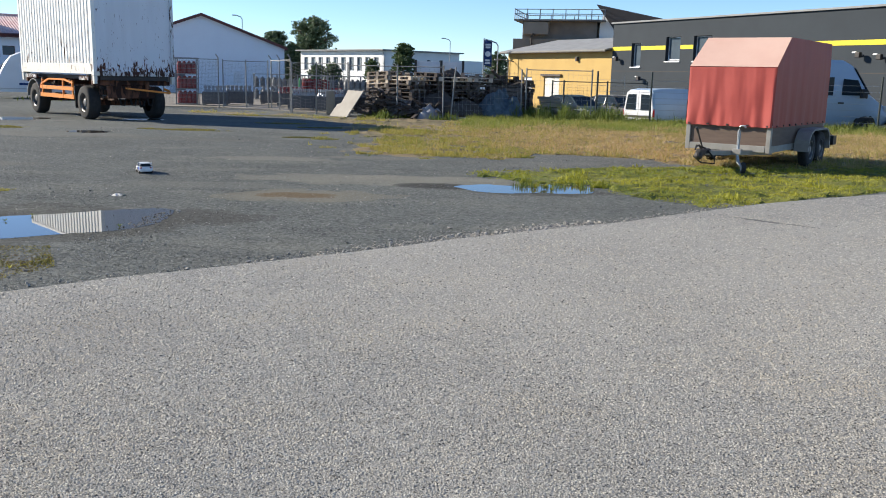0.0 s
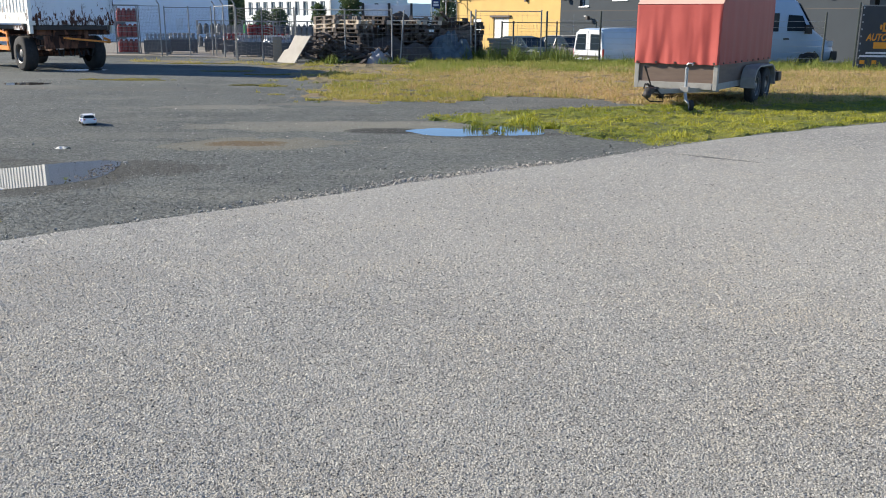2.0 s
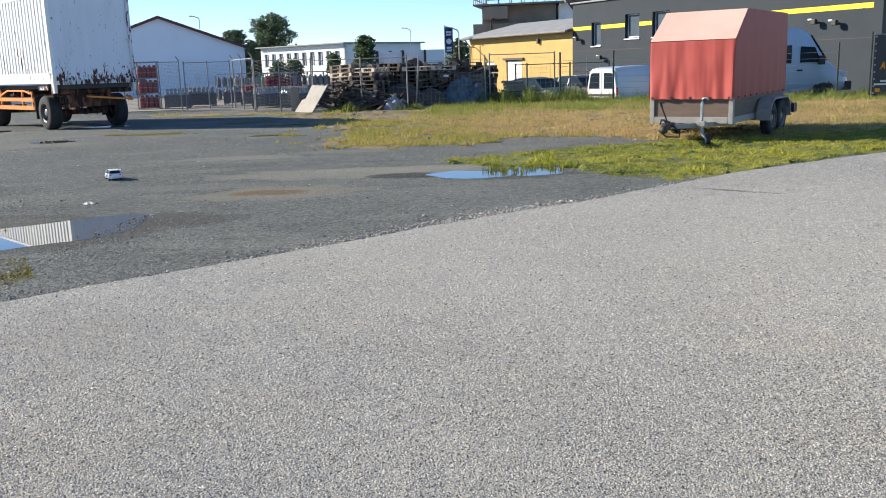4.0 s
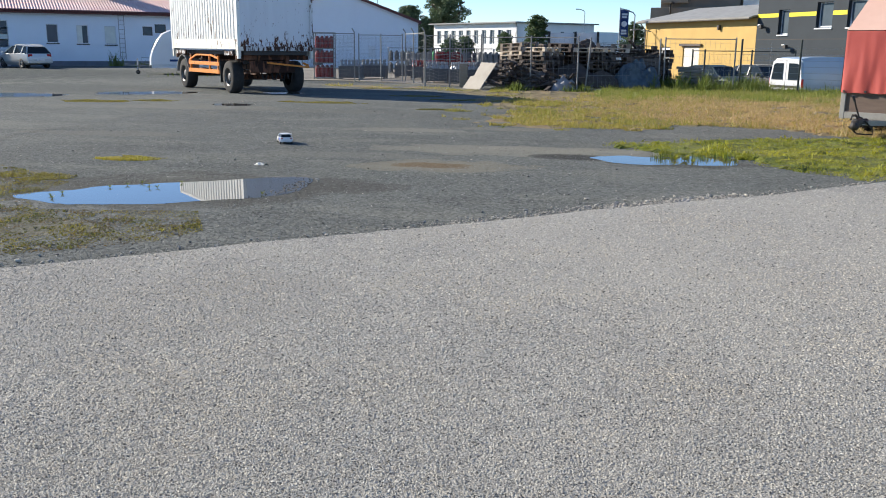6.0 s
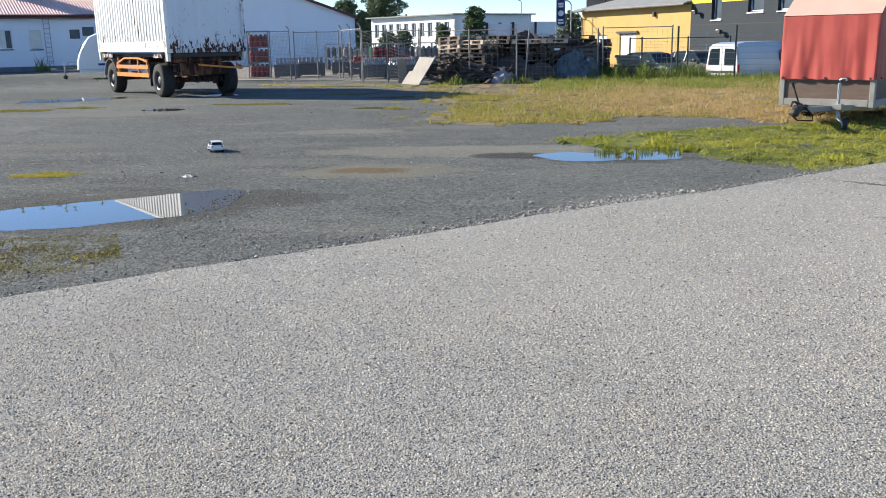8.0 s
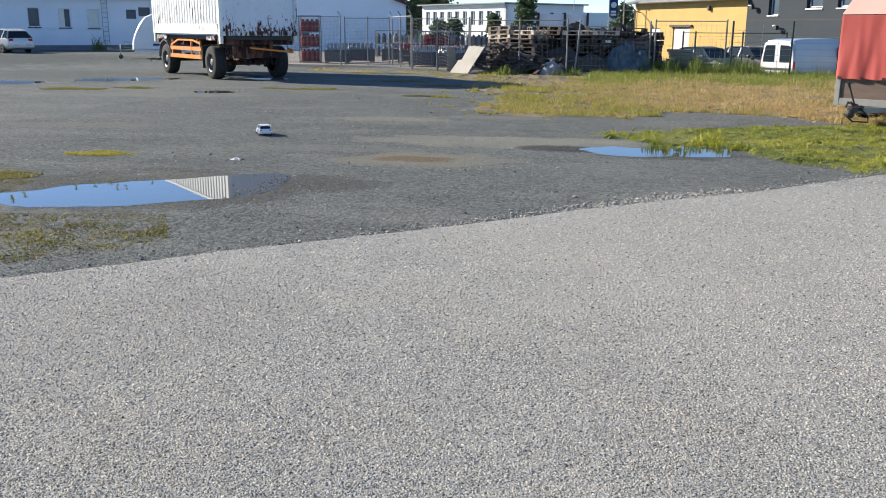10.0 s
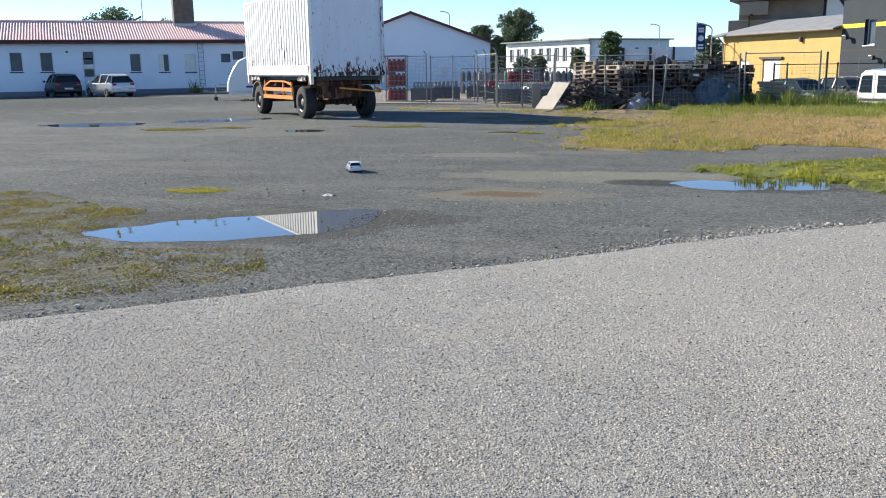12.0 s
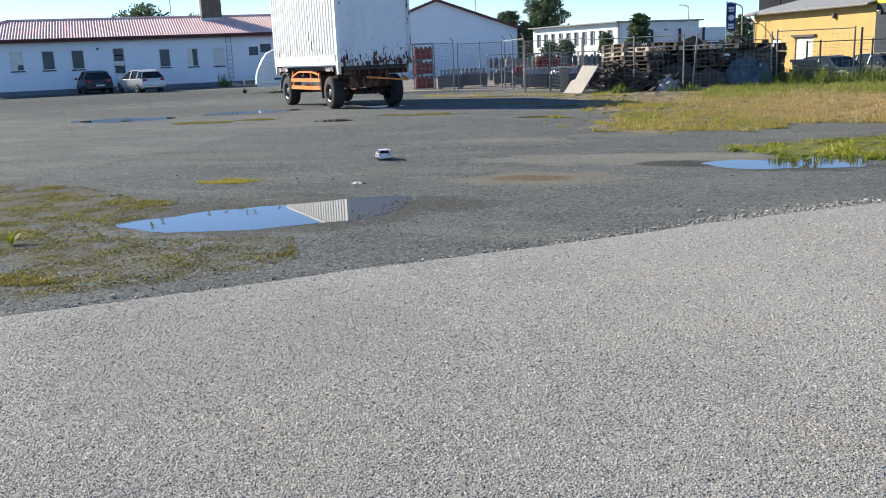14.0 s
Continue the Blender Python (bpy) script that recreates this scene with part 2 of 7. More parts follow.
def blade_material(name, *tones, through=0.42, field=False):
    """Thin leaves that let part of the light through."""
    m = Mat(name, 0.6)
    if field:
        k = m.mix(m.ramp(m.island, (0.0, 0.0), (1.0, 0.4)), tone_field(m, tones[:4]), tones[4])
    else:
        n = m.ramp(m.noise(0.8, m.world, 4.0), (0.35, 0.0), (0.65, 1.0))
        k = m.mix(n, tones[0], tones[1])
        k = m.mix(m.ramp(m.island, (0.0, 0.0), (1.0, 1.0)), k, tones[2])
    m.color(k)
    tr = m.t.nodes.new("ShaderNodeBsdfTranslucent")
    m.link(k, tr.inputs["Color"])
    mx = m.t.nodes.new("ShaderNodeMixShader")
    mx.inputs[0].default_value = through
    m.link(m.b.outputs[0], mx.inputs[1])
    m.link(tr.outputs[0], mx.inputs[2])
    m.link(mx.outputs[0], m.t.nodes["Material Output"].inputs["Surface"])
    return m.m


def water_material():
    m = Mat("still_puddle_water", 0.015, spec=0.6)
    m.b.inputs["IOR"].default_value = 1.4
    m.color(m.mix(m.noise(2.0, m.world), (0.05, 0.046, 0.04), (0.075, 0.068, 0.06)))
    return m.m


def glass_dark(name, tint=(0.02, 0.025, 0.03), rough=0.06):
    m = Mat(name, rough, spec=0.1)
    m.color(m.mix(m.noise(1.4), tint, tuple(t * 2.2 for t in tint)))
    return m.m


def roof_tile_material():
    m = Mat("weathered_pinkish_tiles", 0.75)
    r = m.noise(7.0, detail=3.0)
    k = m.mix(r, (0.72, 0.42, 0.36), (0.78, 0.52, 0.46))
    k = m.mix(m.ramp(m.noise(0.7), (0.4, 0.0), (0.75, 0.6)), k, (0.78, 0.62, 0.57))
    m.color(k)
    return m.m


GRAVEL, ASPHALT, WATER = gravel_material(), asphalt_material(), water_material()
TURF_DRY = turf_material("dry_turf", (0.23, 0.17, 0.09), (0.19, 0.155, 0.07), (0.15, 0.122, 0.07), (0.2, 0.165, 0.08))
TURF_GREEN = turf_material("green_turf", (0.115, 0.14, 0.013), (0.17, 0.17, 0.02), (0.055, 0.07, 0.012), (0.13, 0.115, 0.03))
BLADE_DRY = blade_material("dry_grass_blades", (0.56, 0.39, 0.19), (0.47, 0.33, 0.13), (0.35, 0.24, 0.115), (0.46, 0.38, 0.14), (0.62, 0.48, 0.25), field=True)
BLADE_FRESH = blade_material("fresh_grass_blades", (0.27, 0.29, 0.05), (0.2, 0.25, 0.035), (0.4, 0.35, 0.12), (0.14, 0.19, 0.03), (0.33, 0.34, 0.08), field=True)
BLADE_DEAD = blade_material("dead_moss_blades", (0.17, 0.125, 0.05), (0.13, 0.1, 0.05), (0.22, 0.16, 0.07))
BLADE_GREEN = blade_material("green_grass_blades", (0.27, 0.29, 0.022), (0.45, 0.42, 0.04), (0.13, 0.155, 0.02), (0.42, 0.36, 0.06), (0.35, 0.34, 0.035), field=True)
BLADE_MIXED = blade_material("mixed_grass_blades", (0.4, 0.34, 0.07), (0.28, 0.28, 0.045), (0.44, 0.33, 0.11), (0.2, 0.22, 0.035), (0.4, 0.35, 0.09), field=True)
BLADE_TALL = blade_material("tall_weed_blades", (0.085, 0.14, 0.022), (0.13, 0.19, 0.028), (0.2, 0.22, 0.05))
BLADE_MOSS = blade_material("mossy_blades", (0.15, 0.16, 0.035), (0.22, 0.2, 0.05), (0.11, 0.115, 0.035))
BLADE_YELLOW = blade_material("yellowish_weed_blades", (0.34, 0.285, 0.055), (0.26, 0.235, 0.05), (0.19, 0.17, 0.05))
BLADE_GOLD = blade_material("golden_weed_blades", (0.56, 0.43, 0.05), (0.46, 0.4, 0.05), (0.34, 0.31, 0.05))
GRIT_ASPHALT = grit_material("asphalt_grains", (0.2, 0.19, 0.164), (0.5, 0.478, 0.418), (0.57, 0.545, 0.48), 0.95)
GRIT_TAR = grit_material("dark_asphalt_grains", (0.04, 0.038, 0.034), (0.13, 0.124, 0.112), (0.17, 0.164, 0.15), 0.9, 0.0)
GRIT_GRAVEL = pebble_material()
LEAF = blade_material("tree_foliage", (0.06, 0.1, 0.035), (0.08, 0.125, 0.04), (0.11, 0.15, 0.055), through=0.35)
LEAF_PINE = blade_material("dark_tree_foliage", (0.062, 0.1, 0.055), (0.085, 0.13, 0.062), (0.12, 0.16, 0.075), through=0.3)
BARK = paint("brown_bark", (0.1, 0.07, 0.05), rough=0.9, scale=6.0)
STONE = paint("pale_stone", (0.5, 0.46, 0.39), (0.3, 0.27, 0.225), 0.85, 14.0)
STONE_DARK = paint("dark_pebble", (0.12, 0.115, 0.11), (0.24, 0.23, 0.21), 0.9, 1.5)
STONE_GREY = paint("grey_pebble", (0.32, 0.305, 0.28), (0.17, 0.16, 0.15), 0.9, 6.0)
# White plaster tinted: blue skylight on the shaded walls is put into it.
PLASTER = paint("skylight_blue_plaster", (0.84, 0.885, 0.94), (0.78, 0.82, 0.88), 0.85, 0.6)
PLASTER_CREAM = paint("cream_plaster", (0.86, 0.85, 0.81), (0.8, 0.785, 0.74), 0.85, 0.5)
PORCH_PLASTER = paint("pinkish_bare_plaster", (0.62, 0.5, 0.48), (0.42, 0.34, 0.33), 0.9, 1.8)
GARAGE_TEAL = paint("dark_teal_sheet", (0.045, 0.08, 0.09), rough=0.6)
PLINTH = paint("grey_plinth", (0.2, 0.21, 0.24), rough=0.9)
TILES = roof_tile_material()
TRIM_RED = paint("dark_red_trim", (0.13, 0.04, 0.036), rough=0.6)
YELLOW_WALL = paint("yellow_ochre_render", (0.55, 0.365, 0.12), (0.48, 0.315, 0.105), 0.85, 0.8)
GREY_WALL = paint("dark_grey_render", (0.03, 0.039, 0.047), (0.023, 0.03, 0.037), 0.85, 0.7)
STRIPE = paint("lemon_stripe_paint", (0.85, 0.68, 0.03), rough=0.7)
SHEET_ROOF = paint("grey_roofing", (0.3, 0.3, 0.29), (0.22, 0.22, 0.215), 0.8, 1.5)
CONCRETE = paint("weathered_concrete", (0.3, 0.265, 0.21), (0.19, 0.165, 0.135), 0.9, 0.5)
CONCRETE_DARK = paint("dark_stained_concrete", (0.24, 0.21, 0.175), (0.15, 0.13, 0.11), 0.9, 0.8)
DARK_ROOF = paint("dark_brown_sheeting", (0.035, 0.03, 0.03), rough=0.7)
FRAME_WHITE = paint("white_frame", (0.78, 0.79, 0.8), rough=0.4)
FRAME_BROWN = paint("brown_frame", (0.09, 0.07, 0.06), rough=0.5)
GUTTER = paint("dull_grey_gutter", (0.2, 0.19, 0.17), (0.14, 0.135, 0.12), 0.7, 3.0)
BOARD_GREY = paint("weathered_pale_board", (0.42, 0.39, 0.34), (0.33, 0.3, 0.26), 0.9, 2.5)
BLIND = paint("pale_blind", (0.8, 0.8, 0.72), (0.68, 0.68, 0.62), 0.8, 4.0)
# Raised tint and its mottle paint grey-blue reflections onto the panes.
GLASS = glass_dark("window_glass", (0.05, 0.066, 0.08), 0.04)
CAR_GLASS = glass_dark("car_glass", (0.014, 0.02, 0.026), 0.03)
CHIMNEY_MAT = paint("brown_chimney_brick", (0.13, 0.095, 0.075), (0.2, 0.17, 0.13), 0.9, 2.5)
GALV = paint("galvanised_steel", (0.42, 0.43, 0.44), (0.33, 0.34, 0.35), 0.45, 8.0, metal=0.6)
GALV_DULL = paint("dull_zinc", (0.3, 0.3, 0.29), (0.22, 0.22, 0.21), 0.65, 8.0, metal=0.3)
POST_GREEN = paint("dark_green_post", (0.025, 0.035, 0.03), rough=0.5)
BLACK_STEEL = paint("black_steel", (0.025, 0.023, 0.022), (0.05, 0.035, 0.025), 0.6, 7.0)
RUBBER = paint("tyre_rubber", (0.022, 0.021, 0.021), (0.045, 0.042, 0.038), 0.85, 9.0)
RUBBER_WORN = paint("dusty_tyre_rubber", (0.022, 0.021, 0.02), (0.04, 0.037, 0.034), 0.9, 9.0)
# Sun on the side and blue shade on the end are put into these whites.
CONT_SIDE = rusty("sunlit_container_side", (0.88, 0.86, 0.8), low=0.655, high=0.69, z_low=(0.3, 2.6), scale=13.0, stretch=(1, 1, 0.14), gain=0.09)
CONT_END = rusty("shaded_container_end", (0.72, 0.74, 0.77), low=0.635, high=0.66, z_low=(0.02, 0.62), scale=15.0, stretch=(1, 1, 0.32))
CONT_RAIL = rusty("rusty_container_rail", (0.66, 0.65, 0.63), rust=(0.09, 0.036, 0.02), low=0.47, high=0.54, scale=9.0)
CONT_POST = rusty("rust_streaked_post", (0.68, 0.69, 0.7), rust=(0.1, 0.045, 0.03), low=0.52, high=0.58, scale=12.0, stretch=(1, 1, 0.3))
CONT_RAIL_CLEAN = rusty("cream_container_rail", (0.78, 0.74, 0.64), low=0.6, high=0.68, scale=9.0)
ORANGE = rusty("orange_chassis_paint", (0.78, 0.25, 0.03), low=0.6, high=0.68, scale=5.0)
# Rust, and the shade under the container, both darken this orange.
ORANGE_RUST_SHADE = rusty("shaded_rusty_chassis", (0.15, 0.05, 0.017), rust=(0.045, 0.018, 0.011), low=0.42, high=0.6, scale=5.0)
RIM = paint("steel_rim", (0.2, 0.195, 0.19), (0.1, 0.09, 0.08), 0.5, 6.0, metal=0.5)
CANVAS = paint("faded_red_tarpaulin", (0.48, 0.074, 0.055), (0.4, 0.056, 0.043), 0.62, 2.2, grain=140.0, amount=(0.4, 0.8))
# Same red cloth, darkened: the side's shade is put into the colour.
CANVAS_SIDE = paint("shaded_red_tarpaulin", (0.35, 0.037, 0.026), (0.29, 0.03, 0.022), 0.6, 2.0, grain=140.0)
TRAILER_ZINC = paint("weathered_trailer_zinc", (0.36, 0.34, 0.305), (0.26, 0.245, 0.215), 0.7, 6.0, metal=0.1)
# Blue shade on the vans' sides is put into this body colour.
CAR_SHADE_BLUE = paint("shade_blue_car_paint", (0.42, 0.51, 0.6), (0.37, 0.46, 0.55), 0.3, 1.0, bump=0.0)
CANVAS_TOP = paint("pale_peach_tarpaulin", (0.68, 0.45, 0.355), (0.62, 0.38, 0.295), 0.65, 2.0, grain=140.0)
PLY = paint("weathered_brown_plywood", (0.17, 0.115, 0.085), (0.12, 0.08, 0.06), 0.75, 3.0, streak=(1, 1, 6))
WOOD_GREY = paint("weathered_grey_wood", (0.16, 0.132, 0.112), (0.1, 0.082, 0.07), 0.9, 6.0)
# Sunlight on the upper pallets is put into the tan and pale tones.
WOOD_MID = paint("sunlit_weathered_wood", (0.27, 0.222, 0.178), (0.17, 0.14, 0.115), 0.9, 6.0)
WOOD_PALE = paint("sunlit_pale_wood", (0.66, 0.56, 0.44), (0.5, 0.41, 0.31), 0.85, 6.0)
WOOD_DARK = paint("dark_wood", (0.06, 0.048, 0.042), (0.095, 0.077, 0.066), 0.95, 6.0)
BOARD_PALE = paint("pale_board", (0.76, 0.72, 0.64), (0.64, 0.6, 0.52), 0.85, 1.5)
TARP_BLUE = paint("dull_blue_tarp", (0.1, 0.135, 0.16), (0.035, 0.048, 0.06), 0.85, 5.0, bump=0.8, grain=25.0)
TARP_GREY = paint("grey_plastic_sheet", (0.3, 0.31, 0.33), (0.16, 0.16, 0.17), 0.5, 2.0)
GAS_RED = paint("red_gas_bottle", (0.3, 0.03, 0.027), (0.2, 0.025, 0.022), 0.45, 5.0)
GAS_GREY = paint("grey_gas_bottle", (0.11, 0.115, 0.125), rough=0.45, scale=5.0)
GAS_GREEN = paint("green_crate_paint", (0.05, 0.35, 0.1), rough=0.5)
CAR_WHITE = paint("white_car_paint", (0.8, 0.8, 0.8), (0.74, 0.74, 0.74), 0.25, 1.0, bump=0.0)
CAR_SILVER = paint("silver_car_paint", (0.6, 0.6, 0.58), (0.52, 0.52, 0.5), 0.3, 1.0, metal=0.4, bump=0.0)
CAR_NAVY = paint("dark_blue_car_paint", (0.016, 0.018, 0.026), rough=0.4, scale=1.0, bump=0.0)
CAR_GREEN = paint("dark_teal_car_paint", (0.03, 0.055, 0.06), rough=0.45, scale=1.0, bump=0.0)
TAIL_RED = paint("red_lamp_lens", (0.5, 0.02, 0.02), rough=0.2)
LENS = paint("clear_lamp_lens", (0.7, 0.7, 0.7), rough=0.15)
BLUE_PAINT = paint("bright_blue_paint", (0.04, 0.13, 0.6), rough=0.35)
BANNER_BLUE = paint("navy_flag_cloth", (0.02, 0.05, 0.17), rough=0.8)
SIGN_DARK = paint("charcoal_banner_sheet", (0.045, 0.05, 0.055), rough=0.6)
SIGN_ORANGE = paint("orange_print", (0.85, 0.33, 0.02), rough=0.6)
WHITE_PRINT = paint("white_print", (0.8, 0.8, 0.8), rough=0.6)
WHITE_PANEL = paint("white_panel", (0.8, 0.81, 0.82), (0.72, 0.73, 0.75), 0.6, 1.0)
SEAL = paint("worn_tar_seal", (0.13, 0.126, 0.115), (0.2, 0.195, 0.18), 0.9, 5.0)
SOIL = paint("dark_soil", (0.07, 0.06, 0.05), (0.1, 0.09, 0.075), 0.95, 4.0)


# ---------------------------------------------------------------- mesh tools
def box(bm, x0, x1, y0, y1, z0, z1, bevel=0.0):
    m = Matrix.LocRotScale(((x0 + x1) / 2, (y0 + y1) / 2, (z0 + z1) / 2), None, (abs(x1 - x0), abs(y1 - y0), abs(z1 - z0)))
    g = bmesh.ops.create_cube(bm, size=1, matrix=m)
    if bevel:
        es = {e for v in g["verts"] for e in v.link_edges}
        bmesh.ops.bevel(bm, geom=list(es), offset=bevel, segments=2, affect="EDGES", profile=0.6)
    return bm


def beam(bm, p, q, w, h=None, up=(0, 0, 1)):
    """A square bar from p to q."""
    p, q = Vector(p), Vector(q)
    h = h or w
    d = (q - p).normalized()
    side = d.cross(Vector(up))
    if side.length < 1e-4:
        side = d.cross(Vector((1, 0, 0)))
    side.normalize()
    top = side.cross(d)
    vs = [bm.verts.new(e + side * w / 2 * a + top * h / 2 * b) for e in (p, q) for a, b in ((-1, -1), (1, -1), (1, 1), (-1, 1))]
    for f in ((0, 1, 2, 3), (7, 6, 5, 4), (0, 4, 5, 1), (1, 5, 6, 2), (2, 6, 7, 3), (3, 7, 4, 0)):
        bm.faces.new([vs[i] for i in f])
    return bm


def tube(bm, pts, r, n=8):
    """A round bar through points."""
    pts = [Vector(p) for p in pts]
    rings = []
    for i, p in enumerate(pts):
        d = (pts[min(i + 1, len(pts) - 1)] - pts[max(i - 1, 0)]).normalized()
        a = d.cross(Vector((0, 0, 1)))
        if a.length < 1e-3:
            a = d.cross(Vector((1, 0, 0)))
        a.normalize()
        b = d.cross(a)
        rings.append([bm.verts.new(p + (a * math.cos(k * math.tau / n) + b * math.sin(k * math.tau / n)) * r) for k in range(n)])
    for u, v in zip(rings, rings[1:]):
        for k in range(n):
            bm.faces.new((u[k], u[(k + 1) % n], v[(k + 1) % n], v[k]))
    bm.faces.new(rings[0][::-1])
    bm.faces.new(rings[-1])
    return bm


def lathe(bm, profile, n=20, m=Matrix(), caps=True):
    """Turns (radius, along) pairs round the local y axis."""
    rings = []
    for r, a in profile:
        rings.append([bm.verts.new(m @ Vector((r * math.cos(k * math.tau / n), a, r * math.sin(k * math.tau / n)))) for k in range(n)])
    for u, v in zip(rings, rings[1:]):
        for k in range(n):
            bm.faces.new((u[k], v[k], v[(k + 1) % n], u[(k + 1) % n]))
    if caps:
        bm.faces.new(rings[0])
        bm.faces.new(rings[-1][::-1])
    return bm


def plate(bm, poly, y0, y1):
    """An x-z outline given depth along y."""
    a = [bm.verts.new((x, y0, z)) for x, z in poly]
    b = [bm.verts.new((x, y1, z)) for x, z in poly]
    bm.faces.new(a)
    bm.faces.new(b[::-1])
    for i in range(len(poly)):
        j = (i + 1) % len(poly)
        bm.faces.new((a[j], a[i], b[i], b[j]))
    return bm


def slab(bm, poly, z0, z1):
    """An x-y outline given height."""
    a = [bm.verts.new((x, y, z0)) for x, y in poly]
    b = [bm.verts.new((x, y, z1)) for x, y in poly]
    bm.faces.new(a[::-1])
    bm.faces.new(b)
    for i in range(len(poly)):
        j = (i + 1) % len(poly)
        bm.faces.new((a[i], a[j], b[j], b[i]))
    return bm


def loft(bm, rings, close=True):
    """Skins rings of equal length; the ends are capped."""
    vs = [[bm.verts.new(p) for p in r] for r in rings]
    n = len(vs[0])
    for u, v in zip(vs, vs[1:]):
        for k in range(n):
            bm.faces.new((u[k], u[(k + 1) % n], v[(k + 1) % n], v[k]))
    if close:
        bm.faces.new(vs[0][::-1])
        bm.faces.new(vs[-1])
    return bm


def mesh_of(name, bm, mat, smooth=False):
    bmesh.ops.remove_doubles(bm, verts=bm.verts, dist=1e-5)
    bmesh.ops.recalc_face_normals(bm, faces=bm.faces)
    me = bpy.data.meshes.new(name)
    bm.to_mesh(me)
    bm.free()
    me.materials.append(mat)
    if smooth:
        me.polygons.foreach_set("use_smooth", [True] * len(me.polygons))
        me.set_sharp_from_angle(angle=radians(38))
    return me


def part(name, bm, mat, parent, label="", smooth=False):
    ob = new(name, mesh_of(name, bm, mat, smooth))
    ob.parent = parent
    return tagged(ob, label)


def single(name, bm, mat, label, category, kind="", group="", m=Matrix(), smooth=False):
    ob = new(name, mesh_of(name, bm, mat, smooth))
    ob.matrix_world = m
    return tagged(ob, label, category, group, kind)


def thing(name, label, category, m=Matrix(), group="", kind=""):
    ob = new(name)
    ob.empty_display_size = 0.2
    ob.matrix_basis = m
    return tagged(ob, label, category, group, kind)


def frame_of(origin, along, z=0.0):
    """A local frame: x along a wall, y away behind it, z up."""
    u = Vector((along[0], along[1], 0)).normalized()
    w = Vector((-u.y, u.x, 0))
    m = Matrix((u, w, (0, 0, 1))).transposed().to_4x4()
    m.translation = (origin[0], origin[1], z)
    return m


B = bmesh.new


# ---------------------------------------------------------------- ground
def smooth(a, b, v):
    k = np.clip((v - a) / (b - a), 0, 1)
    return k * k * (3 - 2 * k)


def ground_z(x, y):
    """The yard is flat; past the fence beyond the grass the neighbouring lot lies lower."""
    x, y = np.asarray(x, float), np.asarray(y, float)
    d = x * 0.27 + (y - 33.6) * 0.963
    return -0.6 * smooth(0, 4, d) * smooth(-3, 2, x)


def build_ground():
    near = np.arange(-30, 30.01, 0.5)
    xs = np.concatenate([[-900, -400, -200, -120, -80, -55, -40], near, [40, 55, 80, 120, 200, 400, 900]])
    ys = np.concatenate([[-900, -300, -100, -40, -20], np.arange(-10, 60.01, 0.5), [70, 90, 120, 200, 400, 900]])
    gx, gy = np.meshgrid(xs, ys)
    gz = ground_z(gx, gy)
    bump = np.array([noise.noise((a * 0.35, b * 0.35, 3.1)) for a, b in zip(gx.ravel(), gy.ravel())]).reshape(gx.shape)
    gz = gz - 0.002 + 0.001 * bump * (np.abs(gx) < 31)
    nx = len(xs)
    quads = [(j * nx + i, j * nx + i + 1, (j + 1) * nx + i + 1, (j + 1) * nx + i) for j in range(len(ys) - 1) for i in range(nx - 1)]
    me = bpy.data.meshes.new("ground")
    me.from_pydata(np.stack([gx.ravel(), gy.ravel(), gz.ravel()], 1).tolist(), [], quads)
    me.materials.append(GRAVEL)
    tagged(new("ground", me), "dark packed gravel yard with drying pale streaks", "ground", kind="structure")


build_ground()

EDGE = [(-40, -26), (-20, -9), (-8, 1.44), (-4.1, 4.79), (-2.95, 5.62), (-2.35, 6.13), (-1.62, 6.63), (-0.78, 7.23), (0.12, 7.97), (0.81, 8.45), (1.99, 9.26), (3.2, 10.25), (4.14, 11.0), (5.12, 11.62), (6.26, 12.25), (8.1, 13.25), (12, 15.0), (22, 19.0), (45, 27)]


def edge_y(x):
    return np.interp(x, [p[0] for p in EDGE], [p[1] for p in EDGE])


def build_asphalt():
    pts = []
    for (x0, y0), (x1, y1) in zip(EDGE, EDGE[1:]):
        n = max(2, int(math.hypot(x1 - x0, y1 - y0) / (0.06 if -9 < x0 < 9 else 0.6)))
        for k in range(n):
            x, y = x0 + (x1 - x0) * k / n, y0 + (y1 - y0) * k / n
            j = 0.03 * noise.noise((x * 1.7, y * 1.7, 0)) + 0.022 * noise.noise((x * 9, y * 9, 5))
            pts.append((x, y + j))
    pts += [(45, 27), (45, -60), (-40, -60)]
    bm = B()
    slab(bm, pts, -0.03, 0.01)
    single("road", bm, ASPHALT, "pale worn asphalt lane with a crumbling edge", "road", "structure")


build_asphalt()


def blob(poly, jitter, seed, step=0.08):
    """A rounded outline through a few points with a ragged edge."""
    n = len(poly)
    out = []
    for i in range(n):
        p0, p1, p2, p3 = (Vector(poly[(i + k - 1) % n]) for k in range(4))
        m = max(3, int((p2 - p1).length / step))
        for k in range(m):
            t = k / m
            v = 0.5 * (2 * p1 + (p2 - p0) * t + (2 * p0 - 5 * p1 + 4 * p2 - p3) * t * t + (3 * p1 - p0 - 3 * p2 + p3) * t ** 3)
            a = noise.noise((v.x * 2.3, v.y * 2.3, seed)) + 0.5 * noise.noise((v.x * 8, v.y * 8, seed))
            b = noise.noise((v.x * 2.3, v.y * 2.3, seed + 9)) + 0.5 * noise.noise((v.x * 8, v.y * 8, seed + 9))
            out.append((v.x + jitter * a, v.y + jitter * b))
    return out


